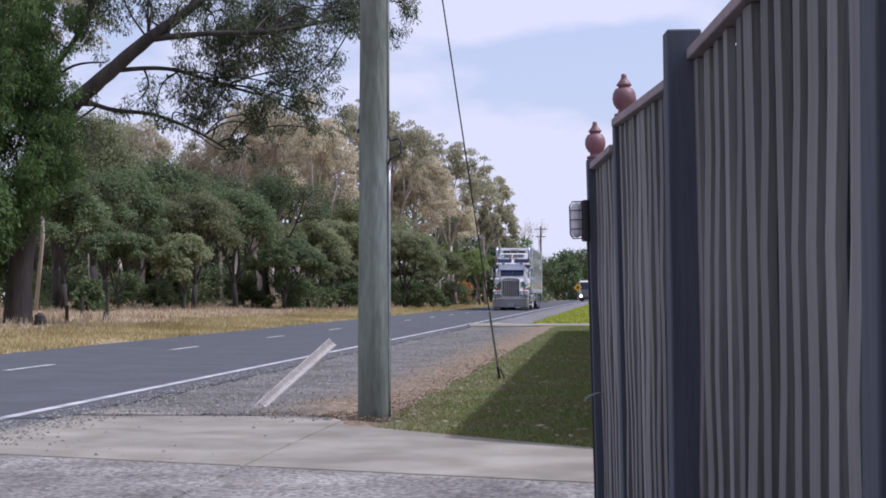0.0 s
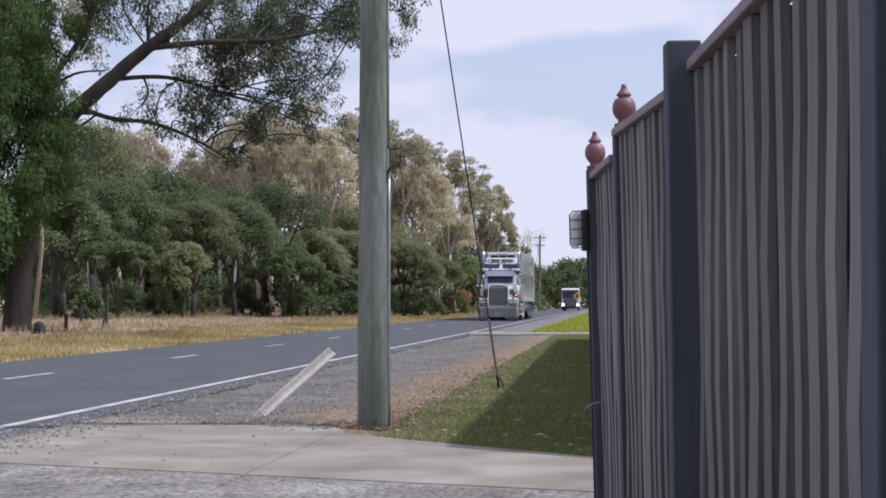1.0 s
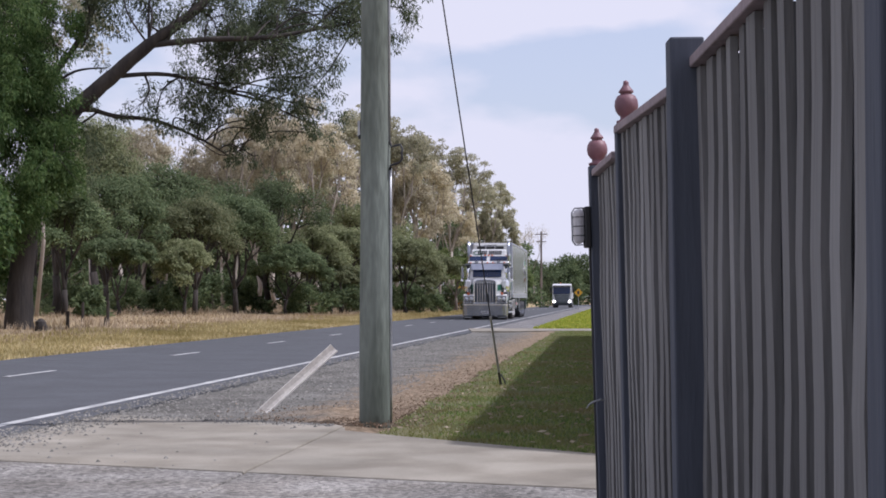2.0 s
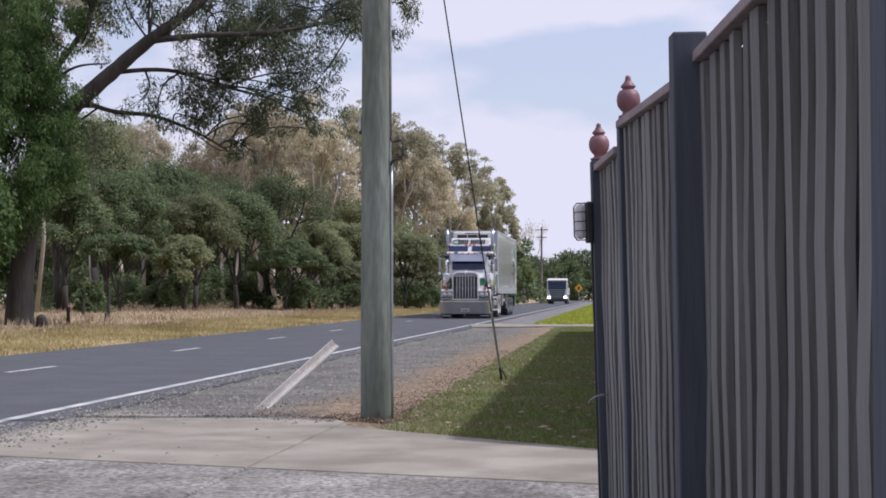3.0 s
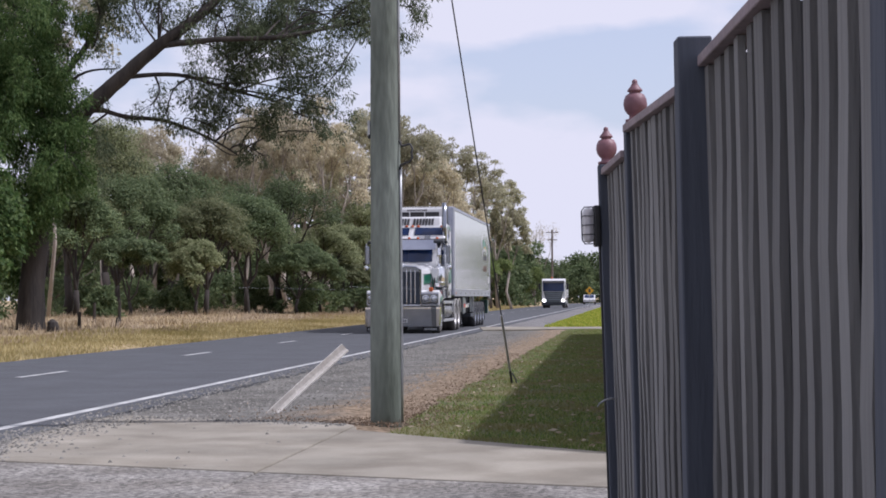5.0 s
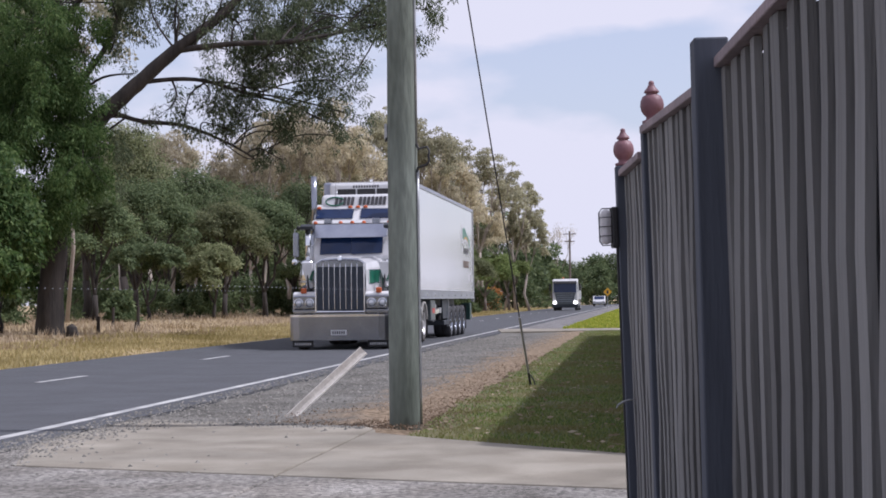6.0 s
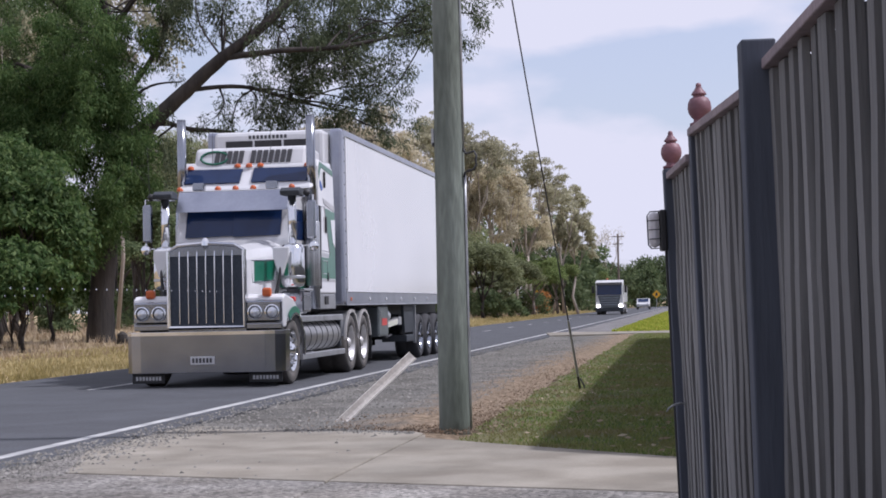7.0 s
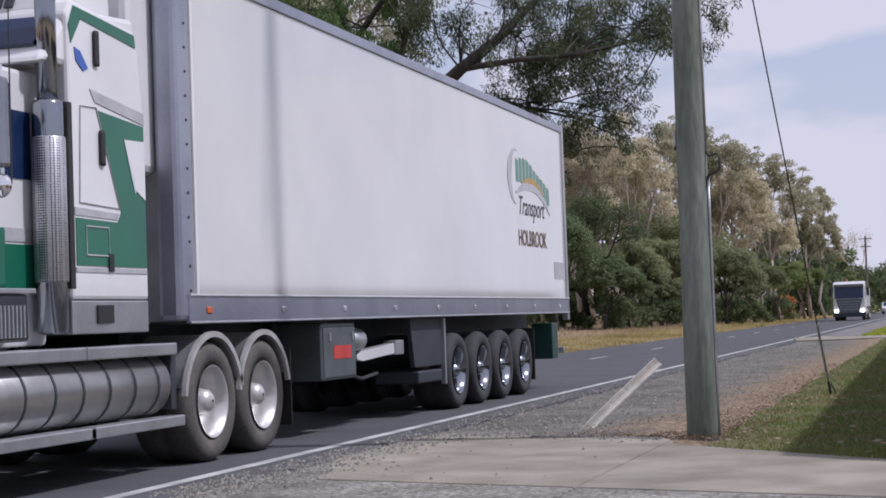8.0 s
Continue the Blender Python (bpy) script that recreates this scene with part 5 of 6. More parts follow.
def prime_mover():
    t = tagged(new("prime_mover"), "white and green bonneted prime mover with chrome bumper and stacks", "truck")
    wheels = []
    # frame
    for s in (-1, 1):
        part("chassis_rail", boxed(s * 0.43 - 0.045, s * 0.43 + 0.045, -0.55, 6.3, 0.72, 1.0, 0.01), M_CHASSIS, t)
    for y in (0.0, 4.34, 5.48):
        part("axle", tubed([(-0.95, y, 0.5), (0.95, y, 0.5)], [0.09, 0.09], 10), M_CHASSIS, t)
    part("fifth_wheel", boxed(-0.45, 0.45, 5.0, 5.9, 1.02, 1.2, 0.04), M_CHASSIS, t)
    part("gearbox", boxed(-0.38, 0.38, 0.1, 3.5, 0.45, 0.95, 0.08), M_CHASSIS, t)
    # bumper
    plan_o = [(-1.245, -0.42), (-1.245, -0.70), (-1.215, -0.82), (-1.13, -0.90), (-0.98, -0.93), (0.98, -0.93), (1.13, -0.90), (1.215, -0.82), (1.245, -0.70), (1.245, -0.42)]
    plan_i = [(x * 0.98, y + 0.02 if abs(x) < 1.2 else y) for x, y in reversed(plan_o)]
    bumper = part("bumper", prismed(plan_o + plan_i, "z", 0.23, 0.84, 0.006), M_POLISH, t, "deep polished steel bumper")
    part("bumper_lip", prismed([(x * 1.002, y - 0.004) for x, y in plan_o] + plan_i, "z", 0.80, 0.86, 0.004), M_CHROME, bumper)
    number = part("number_plate", boxed(-0.19, 0.19, -0.945, -0.936, 0.36, 0.48, 0.003), M_WHITE, bumper, "white plate")
    bars(number, -0.946, 0.385, 0.455, -0.16, 0.17, 6, M_INK)
    for s in (-1, 1):
        f = part("mud_guard", boxed(s * 0.93 - 0.26, s * 0.93 + 0.26, -0.72, -0.70, 0.07, 0.24, 0.004), M_BLACK, t, "black flap under the bumper")
        bars(f, -0.722, 0.115, 0.175, s * 0.93 - 0.2, s * 0.93 + 0.22, 8, M_LENS)
    # bonnet
    bm = bmesh.new()
    secs = []
    for y, w, z0, z1 in ((-0.60, 0.63, 0.92, 2.16), (0.0, 0.68, 0.95, 2.22), (0.5, 0.78, 1.0, 2.25), (0.97, 0.86, 1.05, 2.31)):
        ring = []
        for px, pz in ((-w, z0), (-w, z1 - 0.22), (-w * 0.93, z1 - 0.08), (-w * 0.72, z1), (0, z1 + 0.03), (w * 0.72, z1), (w * 0.93, z1 - 0.08), (w, z1 - 0.22), (w, z0)):
            ring.append(bm.verts.new((px, y, pz)))
        secs.append(ring)
    for a, b in zip(secs, secs[1:]):
        for i in range(9):
            bm.faces.new((a[i], a[(i + 1) % 9], b[(i + 1) % 9], b[i]))
    bm.faces.new(secs[0])
    bm.faces.new(secs[-1][::-1])
    bmesh.ops.recalc_face_normals(bm, faces=bm.faces)
    hood = part("bonnet", bm, M_WHITE, t, "white bonnet")
    for s in (-1, 1):
        bm = bmesh.new()
        pts = [(-0.34, 1.60), (-0.42, 1.94), (0.60, 1.97), (0.44, 1.64)]
        v = [(s * (0.692 + 0.17 * y), y, z) for y, z in pts]
        lo = [bm.verts.new(q) for q in v]
        hi = [bm.verts.new((q[0] + s * 0.012, q[1], q[2])) for q in v]
        bm.faces.new(lo)
        bm.faces.new(hi)
        for i in range(4):
            bm.faces.new((lo[i], lo[(i + 1) % 4], hi[(i + 1) % 4], hi[i]))
        bmesh.ops.recalc_face_normals(bm, faces=bm.faces)
        part("side_panel", bm, M_GREENP, hood, "green bonnet side panel")
        part("panel_trim", tubed([(v[i % 4][0] + s * 0.012, v[i % 4][1], v[i % 4][2]) for i in range(5)], [0.012] * 5, 6), M_CHROME, hood)
    # grille
    g = part("grille", prismed([(-0.59, 0.93), (0.59, 0.93), (0.59, 2.10), (0.45, 2.17), (0, 2.2), (-0.45, 2.17), (-0.59, 2.10)], "y", -0.66, -0.60, 0.01), M_MESH, t, "dark radiator grille")
    part("surround", tubed([(-0.60, -0.66, 0.92), (-0.60, -0.66, 2.10), (-0.45, -0.66, 2.18), (0, -0.66, 2.21), (0.45, -0.66, 2.18), (0.60, -0.66, 2.10), (0.60, -0.66, 0.92), (-0.60, -0.66, 0.92)], [0.036] * 8, 8), M_CHROME, g, "chrome grille surround")
    part("top_band", prismed([(-0.57, 2.02), (0.57, 2.02), (0.57, 2.09), (0.44, 2.16), (0, 2.19), (-0.44, 2.16), (-0.57, 2.09)], "y", -0.675, -0.66), M_POLISH, g)
    for k in range(7):
        x = -0.42 + 0.84 * k / 6
        part("grille_bar", tubed([(x, -0.69, 0.98), (x, -0.69, 2.0), (x, -0.672, 2.1)], [0.009, 0.009, 0.004], 6), M_CHROME, g)
    part("badge", lathed([(0.02, -0.05), (0.06, 0.0), (0.055, 0.07), (0.03, 0.11), (0.01, 0.12)], "z", 10, (0, -0.69, 2.18)), M_CHROME, g)
    part("lower_panel", boxed(-0.62, 0.62, -0.64, -0.58, 0.80, 0.915, 0.01), M_POLISH, t)
    # front guards with lamps
    for s in (-1, 1):
        bm = bmesh.new()
        arc_shell(bm, s * 0.70, s * 1.22, 0.0, 0.52, 0.60, 0.66, -8, 128, 18)
        guard = part("front_guard", bm, M_WHITE, t, "white front wheel guard", False)
        bm = bmesh.new()
        arc_shell(bm, s * 1.222, s * 1.236, 0.0, 0.52, 0.60, 0.70, 62, 126, 14)
        part("guard_trim", bm, M_GREENP, guard, "green guard trim")
        bm = bmesh.new()
        arc_shell(bm, s * 1.21, s * 1.25, 0.0, 0.52, 0.565, 0.60, -8, 128, 18)
        part("guard_lip", bm, M_POLISH, guard)
        nose = prismed([(-0.60, 0.90), (-0.60, 1.36), (-0.48, 1.42), (0.05, 1.34), (0.55, 1.10), (0.55, 1.02), (0.1, 1.15), (-0.35, 1.05), (-0.42, 0.9)], "x", min(s * 0.62, s * 1.20), max(s * 0.62, s * 1.20), 0.03)
        part("nose", nose, M_WHITE, guard)
        pod = part("headlight", boxed(s * 0.90 - 0.28, s * 0.90 + 0.28, -0.66, -0.59, 0.98, 1.32, 0.03), M_POLISH, t, "twin round headlamps in a polished pod")
        for dx in (-0.135, 0.135):
            x = s * 0.90 + dx
            part("bezel", lathed([(0.115, -0.66), (0.115, -0.69), (0.098, -0.695), (0.096, -0.66)], "y", 20, (x, 0, 1.14)), M_CHROME, pod)
            part("lens", lathed([(0.096, -0.665), (0.07, -0.69), (0.03, -0.70), (0.004, -0.702)], "y", 20, (x, 0, 1.14)), M_LENS, pod, "", True)
        part("pod_base", boxed(s * 0.90 - 0.28, s * 0.90 + 0.28, -0.64, -0.5, 0.88, 0.965, 0.01), M_POLISH, pod)
        part("indicator", boxed(s * 0.93 - 0.07, s * 0.93 + 0.07, -0.61, -0.5, 1.375, 1.51, 0.03), M_AMBER, t, "amber indicator")
        part("marker", boxed(s * 1.10 - 0.06, s * 1.10 + 0.06, 0.28, 0.40, 1.29, 1.37, 0.02), M_RED, t)
        w = wheel(t, s * 1.04, 0.0, 0.52, 0.30, s, M_CHROME)
        wheels.append(w)
        part("mud_flap", boxed(s * 0.9 - 0.2, s * 0.9 + 0.25, 0.66, 0.68, 0.25, 0.9, 0.003), M_BLACK, t)
    # cab
    cab = part("cab", prismed([(1.38, 1.10), (1.38, 2.33), (1.60, 2.95), (1.62, 3.18), (2.45, 3.18), (2.45, 1.10)], "x", -1.03, 1.03, 0.04), M_WHITE, t, "white cab")
    for s in (-1, 1):
        x0, x1 = (0.003, 0.84) if s > 0 else (-0.84, -0.003)
        bm = bmesh.new()
        v = [(x0, 1.375, 2.40), (x1, 1.395, 2.42), (x1, 1.565, 2.90), (x0, 1.555, 2.92)]
        lo = [bm.verts.new(q) for q in v]
        hi = [bm.verts.new((q[0], q[1] - 0.02, q[2])) for q in v]
        bm.faces.new(lo[::-1])
        bm.faces.new(hi)
        for i in range(4):
            bm.faces.new((lo[i], lo[(i + 1) % 4], hi[(i + 1) % 4], hi[i]))
        bmesh.ops.recalc_face_normals(bm, faces=bm.faces)
        part("windscreen", bm, M_GLASS, cab, "dark windscreen pane with sky blue in its colour")
        plate(cab, "side_window", [(1.60, 2.35), (1.72, 2.86), (2.25, 2.86), (2.25, 2.35)], 1.032 if s > 0 else -1.038, M_GLASS)
        plate(cab, "door_band", [(1.45, 1.50), (1.45, 1.86), (2.42, 1.86), (2.42, 1.50)], 1.032 if s > 0 else -1.038, M_GREENP, "green stripe")
        plate(cab, "door_stripe", [(1.45, 1.88), (1.45, 1.98), (2.42, 1.98), (2.42, 1.88)], 1.032 if s > 0 else -1.038, M_GREY)
        part("door_handle", boxed(s * 1.05 - 0.015, s * 1.05 + 0.015, 2.28, 2.36, 2.02, 2.2, 0.005), M_BLACK, cab)
    part("sun_visor", prismed([(1.30, 2.83), (1.50, 3.18), (1.54, 3.18), (1.36, 2.84)], "x", -1.03, 1.03, 0.006), M_RAIL, t, "polished steel sun visor")
    # high roof and sleeper
    roof = part("roof", prismed([(1.62, 3.18), (1.72, 3.30), (1.98, 3.58), (2.16, 3.66), (3.12, 3.72), (3.19, 3.18)], "x", -1.17, 1.17, 0.05), M_WHITE, t, "white high roof")
    for s in (-1, 1):
        bm = bmesh.new()
        xa, xb = (0.10, 1.06) if s > 0 else (-1.06, -0.10)
        v = [(xa, 1.715, 3.32), (xb, 1.715, 3.32), (xb * 0.96, 1.935, 3.555), (xa, 1.945, 3.565)]
        lo = [bm.verts.new((q[0], q[1], q[2] - 0.01)) for q in v]
        hi = [bm.verts.new((q[0], q[1] - 0.014, q[2] + 0.012)) for q in v]
        bm.faces.new(lo[::-1])
        bm.faces.new(hi)
        for i in range(4):
            bm.faces.new((lo[i], lo[(i + 1) % 4], hi[(i + 1) % 4], hi[i]))
        bmesh.ops.recalc_face_normals(bm, faces=bm.faces)
        part("roof_window", bm, M_GLASS, roof, "dark upper window with sky blue in its colour")
    fair = part("fairing", prismed([(1.98, 3.60), (2.12, 3.94), (2.4, 3.98), (3.1, 3.92), (3.1, 3.66)], "x", -0.98, 0.98, 0.06), M_WHITE, roof, "white roof fairing")
    for k in range(13):
        bm = bmesh.new()
        x = -0.62 + 0.105 * k
        if k != 5:
            v = [(x, 2.008, 3.67), (x + 0.075, 2.008, 3.67), (x + 0.095, 2.094, 3.88), (x + 0.02, 2.094, 3.88)]
            lo = [bm.verts.new((q[0], q[1], q[2])) for q in v]
            hi = [bm.verts.new((q[0], q[1] - 0.016, q[2] + 0.012)) for q in v]
            bm.faces.new(hi)
            for i in range(4):
                bm.faces.new((lo[i], lo[(i + 1) % 4], hi[(i + 1) % 4], hi[i]))
            part("sign_bar", bm, M_INK, roof)
    ring = [(-0.62 + 0.24 * math.cos(a), 2.04 + 0.045 * math.sin(a), 3.775 + 0.11 * math.sin(a)) for a in [0.5 + 5.6 * k / 14 for k in range(15)]]
    part("sign_swirl", tubed(ring, [0.02] * 15, 6), M_GREENP, roof)
    for x in (-0.95, -0.3, 0, 0.3, 0.95):
        part("roof_lamp", lathed([(0.055, 0.0), (0.05, 0.04), (0.03, 0.065), (0.004, 0.07)], "z", 12, (x, 1.60, 3.205)), M_AMBER, t, "amber roof lamp")
    for x in (-0.2, 0, 0.2):
        part("roof_lamp", lathed([(0.06, 0.0), (0.055, 0.04), (0.03, 0.06), (0.004, 0.065)], "z", 12, (x, 1.98, 3.60)), M_AMBER, t, "amber roof lamp")
    for x in (-1.02, 1.02):
        part("roof_lamp", lathed([(0.06, 0.0), (0.055, 0.04), (0.03, 0.06), (0.004, 0.065)], "z", 12, (x, 1.96, 3.58)), M_AMBER, t, "amber roof lamp")
    for x in (-0.62, 0.62):
        part("spot_lamp", boxed(x - 0.1, x + 0.1, 1.53, 1.66, 3.20, 3.33, 0.02), M_POLISH, t)
    sl = part("sleeper", prismed([(2.45, 1.42), (2.45, 3.58), (2.54, 3.70), (3.56, 3.61), (3.63, 3.50), (3.70, 2.9), (3.70, 1.42)], "x", -1.20, 1.20, 0.03), M_WHITE, t, "white sleeper box with green panels")
    part("skirt", boxed(-1.19, 1.19, 2.45, 3.70, 1.16, 1.415, 0.01), M_ALU, t, "polished skirt under the sleeper")
    for s in (-1, 1):
        x = 1.201 if s > 0 else -1.207
        plate(sl, "panel", [(2.51, 1.68), (2.51, 2.04), (3.18, 2.03), (3.245, 2.12), (2.885, 2.89), (3.66, 2.835), (3.66, 1.68)], x, M_GREENP, "green sleeper panel")
        x2 = x + 0.006 * s
        plate(sl, "window_patch", [(3.315, 2.70), (3.655, 2.71), (3.655, 2.23), (3.50, 2.30)], x2, M_WHITE)
        plate(sl, "window_rim", [(3.30, 2.72), (3.315, 2.70), (3.50, 2.30), (3.48, 2.27)], x2, M_CHROME)
        plate(sl, "stripe", [(2.50, 2.06), (2.50, 2.12), (3.20, 2.10), (3.175, 2.05)], x, M_GREY)
        plate(sl, "stripe", [(2.50, 1.63), (2.50, 1.665), (3.66, 1.665), (3.66, 1.63)], x, M_GREY)
        plate(sl, "stripe", [(2.775, 3.045), (3.67, 2.945), (3.67, 2.85), (2.85, 2.95)], x, M_GREY)
        plate(sl, "top_stripe", [(2.47, 3.50), (2.55, 3.655), (3.54, 3.57), (3.56, 3.47), (2.66, 3.57), (2.50, 3.36)], x, M_GREENP, "green stripe along the sleeper roof")
        plate(roof, "stripe", [(1.96, 3.36), (2.20, 3.60), (3.08, 3.50), (3.10, 3.40), (2.24, 3.51), (2.02, 3.30)], 1.171 if s > 0 else -1.177, M_GREENP, "green roof stripe")
        plate(sl, "sticker", [(2.57, 3.24), (2.55, 3.34), (2.64, 3.32), (2.76, 3.20), (2.68, 3.17)], x, M_BLUE)
        for z, yh in ((2.46, 2.9), (3.23, 2.84)):
            part("grab_handle", boxed(s * 1.215 - 0.014, s * 1.215 + 0.014, yh, yh + 0.08, z, z + 0.28, 0.02), M_BLACK, sl)
        part("locker_door", tubed([(s * 1.208, 2.66, 1.76), (s * 1.208, 3.02, 1.76), (s * 1.208, 3.02, 1.98), (s * 1.208, 2.66, 1.98), (s * 1.208, 2.66, 1.76)], [0.008] * 5, 6), M_GREY, sl)
        part("door_outline", tubed([(s * 1.204, 2.58, 2.16), (s * 1.204, 3.22, 2.14), (s * 1.204, 2.87, 2.91), (s * 1.204, 2.62, 2.90), (s * 1.204, 2.58, 2.16)], [0.007] * 5, 6), M_GREY, sl)
        part("vent", boxed(s * 1.2 - 0.006, s * 1.2 + 0.006, 2.82, 3.08, 1.24, 1.38, 0.004), M_BLACK, t)
        part("latch", boxed(s * 1.21 - 0.01, s * 1.21 + 0.01, 3.0, 3.08, 1.64, 1.78, 0.004), M_BLACK, sl)
    # stacks, air cleaners, mirrors
    for s in (-1, 1):
        x = s * 1.12
        st = part("exhaust_pipe", tubed([(x, 2.28, 2.9), (x, 2.28, 3.6), (x, 2.28, 4.42)], [0.078, 0.078, 0.078], 20), M_POLISH, t, "tall chrome exhaust stack", True)
        part("muffler", lathed([(0.05, 1.16), (0.118, 1.18), (0.118, 2.87), (0.11, 2.90), (0.07, 2.91)], "z", 24, (x, 2.28, 0)), M_POLISH, st, "", True)
        part("heat_guard", lathed([(0.120, 1.55), (0.127, 1.56), (0.127, 2.62), (0.120, 2.63)], "z", 24, (x, 2.28, 0)), M_PERF, st, "perforated heat guard", True)
        part("guard_edge", boxed(min(x, x + 0.12 * s), max(x, x + 0.12 * s), 2.36, 2.43, 1.5, 2.9, 0.006), M_BLACK, st, "chipped black heat shield")
        ac = part("air_cleaner", lathed([(0.06, 1.50), (0.17, 1.54), (0.19, 1.60), (0.19, 2.14), (0.17, 2.20), (0.06, 2.23)], "z", 24, (s * 1.06, 1.12, 0)), M_CHROME, t, "chrome air cleaner canister", True)
        part("intake_pipe", tubed([(s * 1.06, 1.12, 2.22), (s * 1.06, 1.14, 3.0)], [0.068, 0.068], 16), M_CHROME, ac, "", True)
        part("intake_cap", prismed([(0.98, 3.0), (0.96, 3.07), (1.08, 3.13), (1.34, 3.11), (1.34, 3.0)], "x", s * 1.06 - 0.16, s * 1.06 + 0.16, 0.015), M_CHASSIS, ac, "dark intake cap")
        part("band", lathed([(0.193, 1.66), (0.197, 1.665), (0.197, 1.70), (0.193, 1.705)], "z", 24, (s * 1.06, 1.12, 0)), M_ALU, ac)
        part("end_cap", lathed([(0.02, 1.42), (0.10, 1.44), (0.12, 1.5)], "z", 16, (s * 1.06, 1.12, 0)), M_CHASSIS, ac)
        mi = part("mirror", boxed(s * 1.37 - 0.075, s * 1.37 + 0.075, 1.12, 1.22, 2.30, 2.92, 0.03), M_POLISH, t, "chrome door mirror")
        part("mirror_face", boxed(s * 1.37 - 0.062, s * 1.37 + 0.062, 1.221, 1.226, 2.34, 2.88), M_GLASS, mi)
        part("bracket", tubed([(s * 1.03, 1.56, 3.0), (s * 1.40, 1.17, 3.0), (s * 1.40, 1.17, 2.2), (s * 1.03, 1.56, 2.2)], [0.014] * 4, 8), M_CHROME, mi)
        part("spot_mirror", lathed([(0.01, -0.03), (0.07, -0.02), (0.085, 0.01), (0.06, 0.04), (0.01, 0.05)], "y", 14, (s * 1.40, 1.14, 2.18)), M_CHROME, mi, "", True)
        part("horn_ball", lathed([(0.01, -0.06), (0.05, -0.03), (0.06, 0.0), (0.05, 0.03), (0.01, 0.06)], "z", 12, (s * 1.30, 1.16, 3.04)), M_BLACK, mi, "", True)
        part("guard_mirror", prismed([(-0.04, 1.72), (0.03, 1.72), (0.13, 2.02), (0.14, 2.16), (-0.12, 2.16), (-0.13, 2.02)], "y", 0.32, 0.42, 0.02), M_WHITE, t, "chrome bonnet mirror").matrix_basis = pose(s * 0.98, 0.3, 0)
        part("mirror_stalk", tubed([(s * 0.98, 0.68, 2.0), (s * 0.97, 0.62, 1.72), (s * 0.92, 0.55, 1.4)], [0.03, 0.025, 0.03], 8), M_BLACK, t)
        part("aerial", tubed([(s * 1.36, 1.35, 2.2), (s * 1.40, 1.30, 3.9)], [0.008, 0.003], 6), M_STEEL_DARK, t)
        part("aerial", tubed([(s * 0.5, 2.0, 3.6), (s * 0.5, 2.02, 4.2)], [0.006, 0.003], 6), M_STEEL_DARK, t)
        # tank, steps
        tank = part("fuel_tank", tubed([(s * 0.93, 1.05, 0.72), (s * 0.93, 1.07, 0.72), (s * 0.93, 4.05, 0.72), (s * 0.93, 4.07, 0.72)], [0.24, 0.27, 0.27, 0.24], 24), M_TANK, t, "polished cylindrical fuel tank", True)
        for k in range(7):
            part("strap", tubed([(s * 0.93, 1.3 + 0.42 * k, 0.72), (s * 0.93, 1.33 + 0.42 * k, 0.72)], [0.276, 0.276], 24), M_CHASSIS, tank)
        for ya, yb in ((1.0, 2.6), (2.62, 4.15)):
            part("step", boxed(s * 1.0 - 0.22, s * 1.0 + 0.22, ya, yb, 0.96, 1.06, 0.012), M_ALU, t, "aluminium tread step")
            part("lower_step", boxed(s * 1.14 - 0.08, s * 1.14 + 0.09, ya, yb + 0.1, 0.36, 0.45, 0.01), M_ALU, t, "aluminium lower step")
        cool = part("battery_box", boxed(s * 0.98 - 0.2, s * 0.98 + 0.2, 0.80, 1.34, 1.12, 1.46, 0.02), M_POLISH, t, "ribbed polished box")
        for k in range(9):
            part("rib", boxed(s * 1.18 - 0.004, s * 1.18 + 0.012, 0.84 + 0.052 * k, 0.86 + 0.052 * k, 1.15, 1.38), M_ALU, cool)
        part("box_top", boxed(s * 0.98 - 0.23, s * 0.98 + 0.23, 0.78, 1.40, 1.462, 1.50, 0.008), M_ALU, cool)
        part("cowl", boxed(s * 0.9 - 0.1, s * 0.9 + 0.1, 0.70, 1.36, 1.52, 1.95, 0.02), M_GREENP, t)
        # drive wheels
        for y in (4.34, 5.48):
            wheels.append(wheel(t, s * 0.945, y, 0.53, 0.56, s, M_RIM, True))
            bm = bmesh.new()
            arc_shell(bm, s * 0.66, s * 1.22, y, 0.52, 0.575, 0.60, 20, 165, 16)
            gd = part("drive_guard", bm, M_ALU, t, "polished rounded guard over the drive wheels")
            bm = bmesh.new()
            arc_shell(bm, s * 1.21, s * 1.25, y, 0.52, 0.575, 0.625, 12, 172, 18)
            part("guard_lip", bm, M_RIM, gd, "bright rolled edge")
        part("mud_flap", boxed(s * 0.94 - 0.3, s * 0.94 + 0.3, 6.12, 6.14, 0.2, 0.95, 0.003), M_BLACK, t)
        part("side_box", boxed(s * 0.95 - 0.2, s * 0.95 + 0.22, 4.12, 4.22, 0.5, 1.05, 0.01), M_CHASSIS, t)
    # the cab and all behind it sit half a metre further forward
    ahead = Matrix.Translation((0, -0.5, 0)) @ Matrix.Diagonal((1, 1, 0.985, 1))
    level = Matrix.Translation((0, -0.5, 0))
    slim, visor = Matrix.Diagonal((0.95, 1, 1, 1)), Matrix.Diagonal((0.905, 1, 1, 1))
